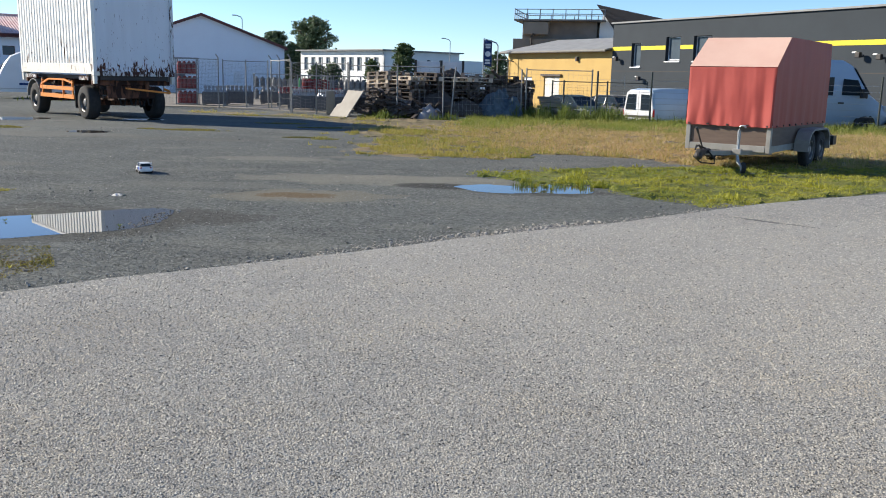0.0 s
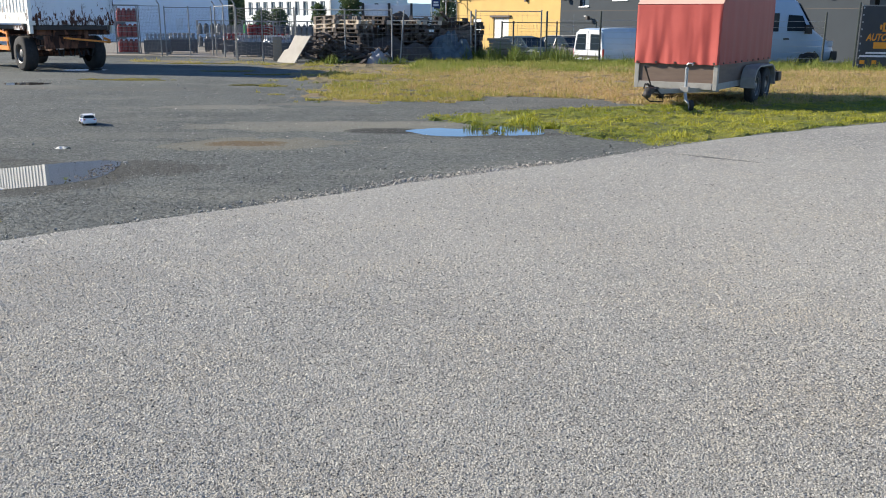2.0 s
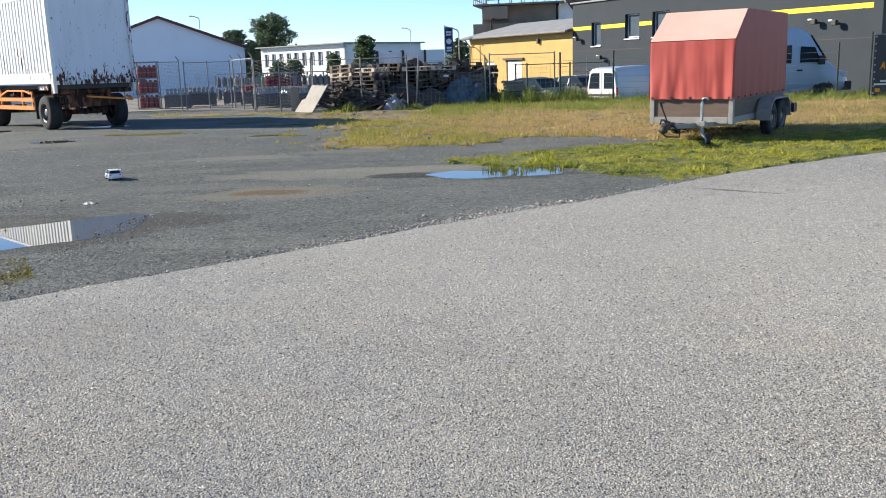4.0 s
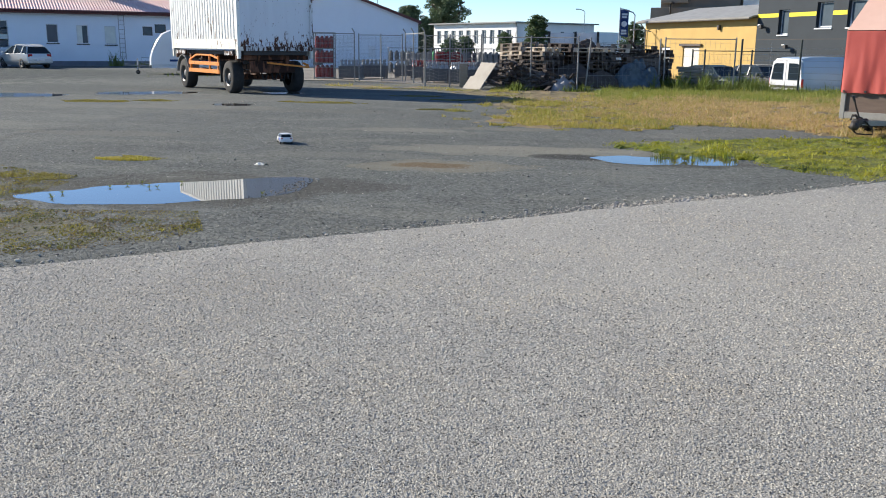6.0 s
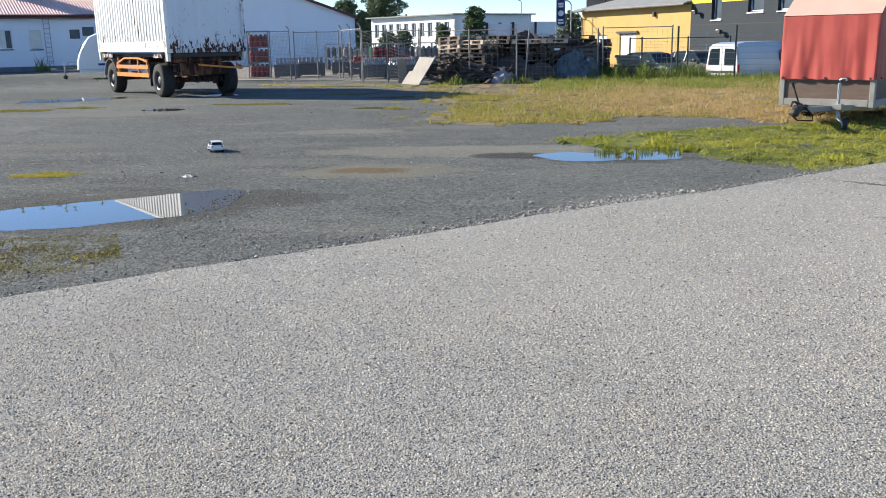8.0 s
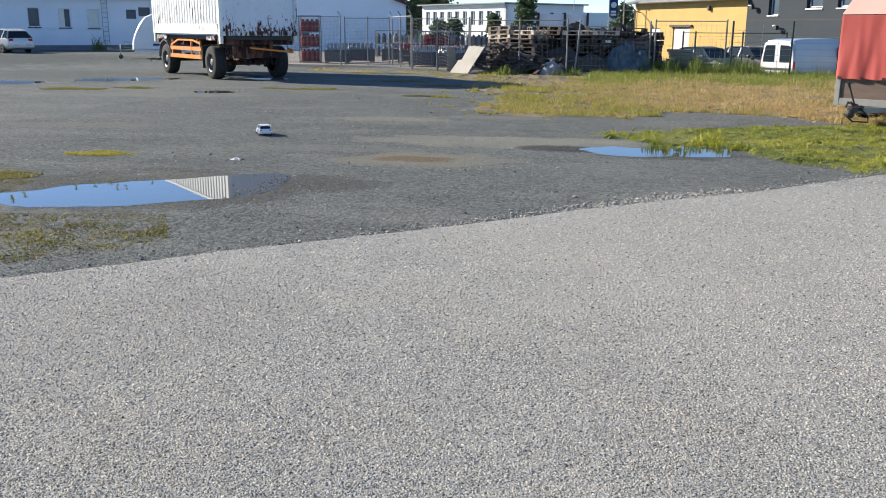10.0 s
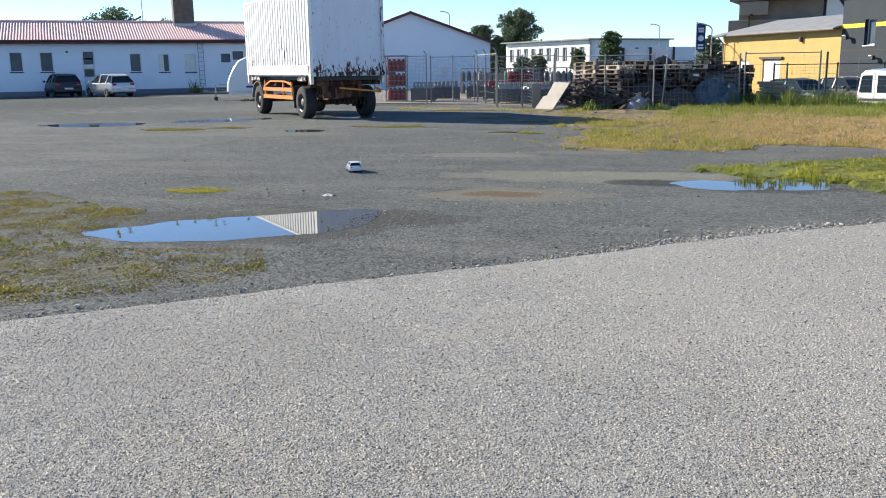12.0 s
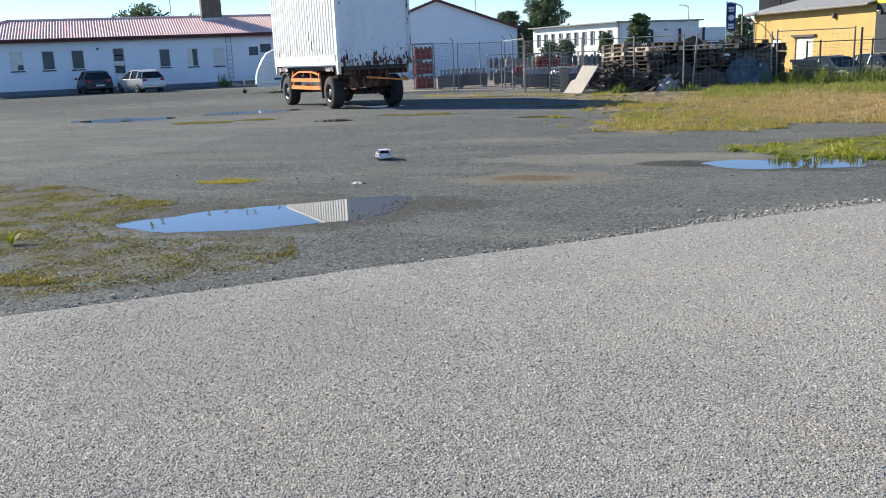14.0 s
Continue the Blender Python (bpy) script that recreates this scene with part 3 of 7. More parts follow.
def puddle(poly, label, seed, jitter=0.07, z=0.0):
    bm = B()
    vs = [bm.verts.new((x, y, z)) for x, y in blob(poly, jitter, seed)]
    f = bm.faces.new(vs)
    f.normal_update()
    if f.normal.z < 0:
        f.normal_flip()
    me = bpy.data.meshes.new("puddle")
    bm.to_mesh(me)
    bm.free()
    me.materials.append(WATER)
    tagged(new("puddle", me), label, "puddle", "puddles on the yard")


PUD1 = [(-5.3, 7.68), (-5.25, 7.95), (-4.98, 8.12), (-4.75, 8.5), (-4.05, 8.9), (-3.56, 9.24), (-2.99, 9.45), (-2.78, 9.06), (-2.85, 8.35), (-3.1, 8.0), (-3.52, 7.76), (-3.84, 7.54), (-4.35, 7.42), (-4.75, 7.4)]
PUD2 = [(0.2, 12.02), (0.55, 12.34), (0.98, 12.3), (1.2, 12.22), (1.5, 12.5), (1.88, 12.55), (2.12, 12.1), (2.0, 11.66), (1.66, 11.56), (1.36, 11.58), (0.88, 11.4), (0.5, 11.55)]
puddle(PUD1, "large shallow puddle mirroring sky and container", 1.0)
puddle(PUD2, "narrow shallow puddle beside the grass edge", 2.0)
puddle([(-17.6, 22.9), (-16.9, 23.6), (-15.6, 24.0), (-14.5, 23.6), (-14.3, 22.9), (-15.2, 22.4), (-16.4, 22.3)], "shallow puddle mirroring the white building", 3.0, 0.3)
puddle([(-14.2, 24.6), (-13.6, 25.8), (-12.4, 26.4), (-11.7, 26.2), (-11.6, 25.2), (-12.5, 24.5), (-13.4, 24.2)], "shallow ragged puddle on the open yard", 8.0, 0.45)
puddle([(-8.9, 20.9), (-8.5, 21.4), (-7.85, 21.0), (-8.2, 20.5)], "small dark puddle on the gravel", 4.0)
puddle([(-9.6, 26.6), (-8.9, 27.1), (-8.3, 26.6), (-9.0, 26.1)], "small puddle under the container trailer", 5.0)


# ---------------------------------------------------------------- buildings
def wall_with_openings(bm, x0, x1, z0, z1, holes, thick):
    """A wall slab (x along, y from 0 back to thick) cut by rectangular openings (xa, xb, za, zb)."""
    xs = sorted({x0, x1, *[h[0] for h in holes], *[h[1] for h in holes]})
    zs = sorted({z0, z1, *[h[2] for h in holes], *[h[3] for h in holes]})
    solid = {}
    for i in range(len(xs) - 1):
        for j in range(len(zs) - 1):
            cx, cz = (xs[i] + xs[i + 1]) / 2, (zs[j] + zs[j + 1]) / 2
            solid[i, j] = not any(h[0] < cx < h[1] and h[2] < cz < h[3] for h in holes)
    for (i, j), s in solid.items():
        if not s:
            continue
        a, b, c, d = xs[i], xs[i + 1], zs[j], zs[j + 1]
        for y in (0, thick):
            bm.faces.new([bm.verts.new(p) for p in ((a, y, c), (b, y, c), (b, y, d), (a, y, d))])
        for k, q in (((i - 1, j), ((a, c), (a, d))), ((i + 1, j), ((b, c), (b, d))), ((i, j - 1), ((a, c), (b, c))), ((i, j + 1), ((a, d), (b, d)))):
            if not solid.get(k, False):
                (px, pz), (qx, qz) = q
                bm.faces.new([bm.verts.new(p) for p in ((px, 0, pz), (qx, 0, qz), (qx, thick, qz), (px, thick, pz))])
    return bm


def window(parent, xa, xb, za, zb, depth=0.16, frame_mat=FRAME_BROWN, bars=1, blind=0.0, sill=None, rail=0.05, open_angle=0, curtain=0.0):
    """A window set back in its opening: frame, panes, and a sill where there is one."""
    w = part("window", B_frame(xa, xb, za, zb, depth, rail, bars), frame_mat, parent)
    n = bars + 1
    for k in range(n):
        a, b = xa + (xb - xa) * k / n + rail * 0.8, xa + (xb - xa) * (k + 1) / n - rail * 0.8
        bm = B()
        box(bm, a, b, depth + 0.012, depth + 0.02, za + rail, zb - rail)
        part("pane", bm, GLASS, w)
    if blind:
        bm = B()
        box(bm, xa + rail, xb - rail, depth + 0.004, depth + 0.01, zb - (zb - za) * blind, zb - rail)
        part("blind", bm, BLIND, w, "pale drawn blind")
    if curtain:
        bm = B()
        box(bm, xa + rail, xa + (xb - xa) * curtain, depth + 0.002, depth + 0.008, za + rail, zb - rail)
        part("curtain", bm, BLIND, w, "pale half-drawn curtain")
    if sill:
        bm = B()
        box(bm, xa - 0.04, xb + 0.04, -0.06, depth, za - 0.07, za - 0.004)
        part("sill", bm, sill, w)
    if open_angle:
        bm = B()
        t = math.tan(radians(open_angle)) * (zb - za - 0.2)
        for x in (xa + 0.08, xb - 0.08):
            beam(bm, (x, depth - 0.02, za + 0.08), (x, depth + t, zb - 0.1), 0.06)
        beam(bm, (xa + 0.08, depth - 0.02, za + 0.08), (xb - 0.08, depth - 0.02, za + 0.08), 0.06)
        beam(bm, (xa + 0.08, depth + t, zb - 0.1), (xb - 0.08, depth + t, zb - 0.1), 0.06)
        part("tilted_sash", bm, FRAME_WHITE, w, "white sash tilted open")
    return w


def B_frame(xa, xb, za, zb, depth, rail, bars):
    bm = B()
    box(bm, xa, xb, depth, depth + 0.06, za, za + rail)
    box(bm, xa, xb, depth, depth + 0.06, zb - rail, zb)
    for x in (xa, xb - rail):
        box(bm, x, x + rail, depth, depth + 0.06, za + rail, zb - rail)
    for k in range(1, bars + 1):
        c = xa + (xb - xa) * k / (bars + 1)
        box(bm, c - rail / 2, c + rail / 2, depth, depth + 0.06, za + rail, zb - rail)
    return bm


def tiled_slope(x0, x1, y0, z0, y1, z1, pitch=0.177, rows=3, amp=0.024, hip=0.0):
    """Pantiles: waves across the slope, stepped course by course."""
    bm = B()
    nx = int((x1 - x0) / pitch * 6)
    for r in range(rows):
        ring = []
        for k, lift in ((r / rows, 0.0), ((r + 1) / rows, 0.0)):
            row = []
            for i in range(nx + 1):
                x = max(x0 + (x1 - x0) * i / nx, x0 + hip * k)
                h = amp * math.cos(x / pitch * math.tau)
                row.append(bm.verts.new((x, y0 + (y1 - y0) * k, z0 + (z1 - z0) * k + h + lift)))
            ring.append(row)
        for i in range(nx):
            bm.faces.new((ring[0][i], ring[0][i + 1], ring[1][i + 1], ring[1][i]))
    return bm


def white_house():
    m = frame_of((-37.7, 51.73), (0.809, 0.588), -0.12)
    h = thing("white_house", "long low white plastered house with pinkish tiled roof", "house", m)
    wins = [(-4.72, -3.95, 1.7, 2.94), (-2.86, -2.1, 1.68, 2.91), (-1.08, -0.3, 1.66, 2.9), (4.42, 5.14, 1.57, 2.78), (6.25, 6.98, 1.54, 2.74), (7.99, 8.73, 1.5, 2.71), (10.45, 11.1, 2.13, 2.72), (11.25, 12.0, 2.3, 2.88), (14.0, 14.8, 1.5, 2.8), (17.0, 17.8, 1.5, 2.8)]
    door = (1.48, 2.2, 0.1, 2.95)
    bm = B()
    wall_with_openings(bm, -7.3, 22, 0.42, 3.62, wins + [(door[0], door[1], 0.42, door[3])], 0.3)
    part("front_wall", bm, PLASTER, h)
    bm = B()
    for a, b in ((-7.3, door[0]), (door[1], 22)):
        box(bm, a, b, -0.02, 0.3, -0.3, 0.42)
    part("plinth", bm, PLINTH, h, "grey painted base of the wall")
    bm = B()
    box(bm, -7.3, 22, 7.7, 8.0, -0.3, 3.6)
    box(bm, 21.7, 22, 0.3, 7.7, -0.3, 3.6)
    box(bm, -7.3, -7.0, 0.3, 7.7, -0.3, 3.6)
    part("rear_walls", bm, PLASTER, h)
    for i, w in enumerate(wins):
        small = i in (6, 7)
        window(h, *w, depth=0.12, frame_mat=FRAME_BROWN if small else FRAME_WHITE, bars=0, blind=(0.7, 0, 0, 0, 0, 0.95, 0, 0, 0.4, 0)[i], curtain=(0.5, 0, 0, 0, 0.5, 0, 0, 0, 0, 0)[i], sill=None if small else BLACK_STEEL)
    d = part("door", box(B(), door[0] + 0.03, door[1] - 0.03, 0.12, 0.17, 0.0, 1.3), FRAME_WHITE, h, "white door with glazed upper panels")
    for za, zb, mt in ((1.36, 1.72, GLASS), (1.78, 2.1, BLIND), (2.14, 2.42, GLASS), (2.5, 2.92, GLASS)):
        part("pane", box(B(), door[0] + 0.06, door[1] - 0.06, 0.13, 0.15, za, zb), mt, d)
    part("door_frame", B_frame(door[0], door[1], 0.0, door[3], 0.1, 0.05, 0), FRAME_WHITE, d)
    part("roof", tiled_slope(-9.3, 22.3, -0.45, 3.66, 4.0, 5.02, rows=24, hip=4.45), TILES, h, "pinkish pantile roof slope")
    part("roof_back", tiled_slope(-9.3, 22.3, 8.45, 3.66, 4.0, 5.02, rows=12, hip=4.45), TILES, h)
    bm = B()
    bm.faces.new([bm.verts.new(p) for p in ((-9.3, -0.45, 3.66), (-4.85, 4.0, 5.02), (-9.3, 8.45, 3.66))])
    part("hip_end", bm, TILES, h)
    bm = B()
    tube(bm, [(-9.3, -0.45, 3.69), (-4.85, 4.0, 5.05), (22.3, 4.0, 5.05)], 0.07, 8)
    part("ridge", bm, TILES, h)
    bm = B()
    box(bm, -9.3, 22.3, -0.47, -0.41, 3.42, 3.66)
    box(bm, -9.3, 22.3, -0.41, 0.0, 3.6, 3.63)
    part("fascia", bm, TRIM_RED, h, "dark red eaves board")
    bm = B()
    tube(bm, [(-9.3, -0.53, 3.6), (22.3, -0.53, 3.6)], 0.07, 8)
    part("gutter", bm, TRIM_RED, h)
    bm = B()
    box(bm, -9.28, -9.2, -0.4, 8.4, 3.44, 3.64)
    part("hip_fascia", bm, TRIM_RED, h)
    bm = B()
    tube(bm, [(-7.25, -0.5, 3.55), (-7.25, -0.08, 3.2), (-7.25, -0.08, 0.0)], 0.05, 8)
    part("downpipe", bm, GALV_DULL, h)
    bm = B()
    box(bm, -9.15, -8.75, -0.3, 0.1, -0.3, 3.6)
    part("porch_post", bm, CHIMNEY_MAT, h, "dark brown porch post")
    bm = B()
    box(bm, -9.1, -7.3, 2.2, 2.4, -0.3, 3.6)
    part("porch_wall", bm, PORCH_PLASTER, h, "bare plaster porch wall")
    part("porch_step", box(B(), -8.75, -7.3, 0.3, 2.2, -0.3, 0.25, 0.02), PLINTH, h)
    # chimney
    c = part("chimney", box(B(), 7.85, 9.25, 3.2, 4.3, 4.4, 7.3, 0.02), CHIMNEY_MAT, h, "brown brick chimney")
    part("chimney_cap", box(B(), 7.81, 9.29, 3.16, 4.34, 7.304, 7.42, 0.02), CONCRETE, c)
    part("flashing", box(B(), 7.75, 9.35, 3.05, 3.196, 4.6, 4.9), GALV, c)
    bm = B()
    for x in (8.9, 9.25):
        tube(bm, [(x, -0.12, 0.55), (x, -0.12, 3.7)], 0.025, 6)
    for k in range(10):
        tube(bm, [(8.9, -0.12, 0.7 + k * 0.3), (9.25, -0.12, 0.7 + k * 0.3)], 0.018, 6)
    part("ladder", bm, GALV, h, "fixed galvanised wall ladder")
    part("wall_lamp", box(B(), 0.5, 0.65, -0.1, 0.02, 2.85, 2.97, 0.02), BLACK_STEEL, h)
    return h


def gable_hall():
    m = frame_of((-15.9, 59.2), (0.95, 0.31))
    h = thing("warehouse", "white gable-ended warehouse with dark red roof trim", "warehouse", m)
    W, ez, az, D = 5.31, 3.06, 5.0, 22
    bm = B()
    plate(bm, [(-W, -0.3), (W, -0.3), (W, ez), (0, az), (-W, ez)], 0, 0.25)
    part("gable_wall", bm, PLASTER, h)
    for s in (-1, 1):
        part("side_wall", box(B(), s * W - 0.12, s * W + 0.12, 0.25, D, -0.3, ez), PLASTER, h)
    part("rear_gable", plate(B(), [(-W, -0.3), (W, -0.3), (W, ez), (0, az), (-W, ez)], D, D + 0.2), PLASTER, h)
    for s in (-1, 1):
        bm = B()
        k = (az - ez) / W
        plate(bm, [(0, az + 0.03), (s * (W + 0.25), ez - k * 0.25 + 0.03), (s * (W + 0.25), ez - k * 0.25 + 0.16), (0, az + 0.16)], -0.15, D + 0.2)
        part("roof_slope", bm, TILES, h)
        bm = B()
        plate(bm, [(0, az - 0.02), (s * (W + 0.27), ez - k * 0.27 - 0.02), (s * (W + 0.27), ez - k * 0.27 + 0.17), (0, az + 0.17)], -0.22, -0.16)
        part("verge_board", bm, TRIM_RED, h, "dark red verge board")
    part("notice_board", box(B(), 2.0, 2.45, -0.04, -0.004, 0.75, 1.45), WHITE_PANEL, h, "white notice on the wall")
    part("meter_box", box(B(), -1.75, -1.1, -0.25, -0.004, 0.2, 1.5, 0.02), GAS_GREY, h)
    return h


def far_hall():
    """The flat-roofed pale building beyond the yard."""
    m = frame_of((-19.9, 125.3), (12.5, -13.5), -0.5)
    h = thing("office_block", "pale flat-roofed block with a long row of windows", "building", m)
    L = 18.4
    wins = [(0.85 + k * 1.72, 1.85 + k * 1.72, 2.4, 4.15) for k in range(10)]
    bm = B()
    wall_with_openings(bm, 0, L, -0.2, 4.95, wins, 0.3)
    part("front_wall", bm, PLASTER_CREAM, h)
    for w in wins:
        window(h, *w, depth=0.14, frame_mat=FRAME_WHITE, bars=1)
    bm = B()
    side = [(2.0, 2.7, 2.6, 4.0), (7.2, 7.9, 2.6, 4.0), (9.3, 9.9, 2.6, 4.0)]
    wall_with_openings(bm, 0, 13, -0.2, 4.95, side, 0.3)
    turn = pose(L, 0, 0, 0, 0, 90)
    bmesh.ops.transform(bm, matrix=turn, verts=bm.verts)
    part("end_wall", bm, PLASTER_CREAM, h)
    for a, b, c, d in side:
        bm = B()
        box(bm, L - 0.18, L - 0.12, a, b, c, d)
        part("window", bm, GLASS, h)
    part("rear_wall", box(B(), 0, L - 0.3, 12.7, 13, -0.2, 4.95), PLASTER_CREAM, h)
    part("left_wall", box(B(), 0, 0.3, 0.3, 12.7, -0.2, 4.95), PLASTER_CREAM, h)
    part("roof", box(B(), -0.5, L + 0.5, -0.6, 13.4, 4.96, 5.12, 0.02), SHEET_ROOF, h, "thin overhanging flat roof")
    bm = B()
    box(bm, 2, 5, 13.5, 22, -0.2, 4.0)
    part("annex", box(bm, 5, 14, 13.5, 24, -0.2, 4.2), PLASTER_CREAM, h)
    return h


def yellow_hall():
    m = frame_of((10.8, 57.5), (0.455, -0.89), -0.6)
    h = thing("yellow_workshop", "ochre yellow workshop with grey roof", "workshop", m)
    door1, door2 = (-10.6, -9.35, 0.0, 2.2), (-7.75, -5.8, 0.0, 2.25)
    bm = B()
    wall_with_openings(bm, -12.8, -0.02, -0.1, 3.95, [door1, door2], 0.3)
    part("front_wall", bm, YELLOW_WALL, h)
    part("end_wall", box(B(), -12.8, -12.5, 0.3, 9, -0.1, 3.95), YELLOW_WALL, h)
    part("rear_wall", box(B(), -12.5, 0, 8.7, 9, -0.1, 3.95), YELLOW_WALL, h)
    d = part("door", box(B(), door1[0] + 0.02, door1[1] - 0.02, 0.1, 0.16, 0, 2.18), FRAME_WHITE, h, "white door in the yellow wall")
    part("handle", box(B(), door1[1] - 0.2, door1[1] - 0.15, 0.04, 0.1, 1.0, 1.15), BLACK_STEEL, d)
    g = part("roller_door", box(B(), door2[0] + 0.02, door2[1] - 0.02, 0.1, 0.16, 0, 2.23), BOARD_PALE, h, "cream sectional door")
    for k in range(4):
        part("panel", box(B(), door2[0] + 0.08, door2[1] - 0.08, 0.07, 0.096, 0.05 + k * 0.55, 0.55 + k * 0.55, 0.01), BOARD_PALE, g)
    part("lintel", box(B(), door2[0] - 0.25, door2[1] + 0.3, -0.16, -0.004, 2.28, 2.42), FRAME_BROWN, h)
    bm = B()
    plate(bm, [(-13.1, 0), (0.0, 0), (0.0, 0.1), (-13.1, 0.1)], 0, 1)
    bmesh.ops.transform(bm, matrix=Matrix(((1, 0, 0, 0), (0, 5.2, 0, -0.5), (0, 1.05, 1, 3.96), (0, 0, 0, 1))), verts=bm.verts)
    part("roof_slope", bm, SHEET_ROOF, h, "shallow grey felt roof")
    bm = B()
    plate(bm, [(-13.1, 0), (0.0, 0), (0.0, 0.1), (-13.1, 0.1)], 0, 1)
    bmesh.ops.transform(bm, matrix=Matrix(((1, 0, 0, 0), (0, 4.8, 0, 4.7), (0, -1.05, 1, 5.01), (0, 0, 0, 1))), verts=bm.verts)
    part("roof_slope", bm, SHEET_ROOF, h)
    bm = B()
    tube(bm, [(-13.1, -0.56, 3.95), (0, -0.56, 3.95)], 0.08, 8)
    tube(bm, [(-12.6, -0.56, 3.9), (-12.6, -0.1, 3.4), (-12.6, -0.1, 0)], 0.05, 8)
    part("gutter", bm, GUTTER, h)
    bm = B()
    tube(bm, [(-11.9, -0.05, 3.3), (-11.9, -1.1, 3.45), (-11.9, -1.4, 3.42)], 0.035, 8)
    lamp = part("lamp_arm", bm, GALV_DULL, h, "wall lamp on a curved arm")
    part("lamp_head", box(B(), -12.0, -11.8, -1.75, -1.35, 3.36, 3.46, 0.02), GALV_DULL, lamp)
    part("bracket", box(B(), -3.75, -3.6, -0.2, -0.004, 3.3, 3.6), FRAME_BROWN, h)
    return h


def grey_hall():
    m = frame_of((10.8, 57.5), (0.455, -0.89), -0.6)
    h = thing("grey_workshop", "dark grey rendered hall with lemon yellow stripe", "workshop", m)
    wins = [(1.9, 2.78, 2.95, 4.37), (5.02, 6.25, 3.28, 4.67), (7.34, 8.7, 3.28, 4.67)]
    bm = B()
    wall_with_openings(bm, 0, 21.65, -0.1, 5.6, wins, 0.35)
    part("front_wall", bm, GREY_WALL, h)
    part("end_wall", box(B(), 0, 0.35, 0.35, 12, -0.1, 5.6), GREY_WALL, h)
    part("far_end_wall", box(B(), 20.6, 20.95, 0.35, 12, -0.1, 5.6), GREY_WALL, h)
    part("rear_wall", box(B(), 0.35, 20.6, 11.7, 12, -0.1, 5.6), GREY_WALL, h)
    part("roof", box(B(), -0.12, 21.75, -0.12, 12.1, 5.604, 5.7, 0.01), SHEET_ROOF, h)
    for i, w in enumerate(wins):
        window(h, *w, depth=0.22, frame_mat=FRAME_WHITE, bars=0, sill=FRAME_WHITE, open_angle=0 if i == 0 else 12, rail=0.07)
    for a, b in ((0.0, 1.88), (2.8, 5.0), (6.27, 7.32), (8.72, 21.2)):
        part("stripe", box(B(), a, b, -0.012, -0.003, 3.95, 4.18), STRIPE, h, "lemon yellow painted stripe")
    part("seam", box(B(), 0.02, 21.6, -0.006, -0.002, 2.66, 2.7), BLACK_STEEL, h)
    for x, z in ((0.75, 3.42), (3.05, 2.24), (18.4, 3.5), (19.5, 3.4)):
        lamp = part("floodlight", box(B(), x - 0.12, x + 0.12, -0.4, -0.2, z - 0.12, z + 0.12, 0.03), BLACK_STEEL, h)
        part("mount", beam(B(), (x, 0, z), (x - 0.05, -0.25, z + 0.03), 0.05), GALV, lamp)
        part("camera_box", box(B(), x - 0.38, x - 0.16, -0.28, -0.21, z + 0.08, z + 0.15, 0.02), FRAME_WHITE, lamp, "small white housing beside the lamp")
    # lighter set-back bay with a large white sectional door
    # Black post stands in for the recess's shade; bay wall takes a sunlit grey.
    part("corner_post", box(B(), 20.96, 21.5, 0.9, 1.2, -0.1, 5.6), BLACK_STEEL, h)
    part("bay_wall", box(B(), 21.5, 34, 0.9, 1.2, -0.1, 5.6), SHEET_ROOF, h)
    part("bay_door", box(B(), 21.88, 33, 0.8, 0.896, -0.1, 4.1, 0.01), WHITE_PANEL, h, "large white door panel")
    return h


def tower_block():
    """Concrete tower with a railed deck behind the yellow workshop."""
    m = frame_of((5.9, 77.0), (0.97, -0.24), -0.6)
    h = thing("concrete_tower", "weathered concrete block with a railed roof deck", "tower", m)
    part("lower_body", box(B(), 0.0, 7.6, 0, 7, -0.1, 5.4, 0.03), CONCRETE, h)
    part("upper_body", box(B(), 0.7, 7.0, 0.6, 6.6, 5.4, 6.85, 0.03), CONCRETE_DARK, h, "dark stained upper storey")
    part("front_bay", box(B(), 0.9, 3.0, -0.25, 0.595, 5.75, 6.8, 0.03), CONCRETE, h)
    part("front_wing", box(B(), 2.9, 7.4, -0.35, -0.004, 3.6, 5.0, 0.03), CONCRETE_DARK, h)
    part("deck", box(B(), 0.1, 7.7, -0.4, 7.2, 6.86, 7.0), CONCRETE_DARK, h)
    bm = B()
    tube(bm, [(1.6, -0.1, 3.0), (1.6, -0.15, 5.6), (1.75, -0.35, 5.8), (1.95, -0.35, 5.7)], 0.08, 8)
    part("vent_pipe", bm, BLACK_STEEL, h)
    loop = [(0.15, -0.35), (7.65, -0.35), (7.65, 7.1), (0.15, 7.1), (0.15, -0.35)]
    rail = part("railing", B_rail(loop, 7.42, 7.8), GALV_DULL, h, "thin steel roof railing")
    for (x0, y0), (x1, y1) in zip(loop, loop[1:]):
        n = 7
        for k in range(n):
            x, y = x0 + (x1 - x0) * k / n, y0 + (y1 - y0) * k / n
            part("post", tube(B(), [(x, y, 7.0), (x, y, 7.85)], 0.04, 6), GALV_DULL, rail)
    # dark raking roof behind, with a pale gable under it
    r = thing("raked_roof_hall", "hall with a dark raking roof and pale gable", "building", frame_of((12.7, 76.0), (0.90, -0.43), -0.6))
    bm = B()
    plate(bm, [(0.0, 8.3), (8.0, 6.6), (8.0, 5.0), (2.6, 5.0)], 0, 6)
    part("roof", bm, DARK_ROOF, r, "dark brown raking roof")
    part("gable", plate(B(), [(0.35, 6.6), (0.62, 7.5), (2.5, 5.0), (2.5, -0.1), (0.35, -0.1)], 0.1, 6), PLASTER_CREAM, r)
    part("body", box(B(), 2.5, 8, 0.1, 6, -0.1, 4.98), DARK_ROOF, r)


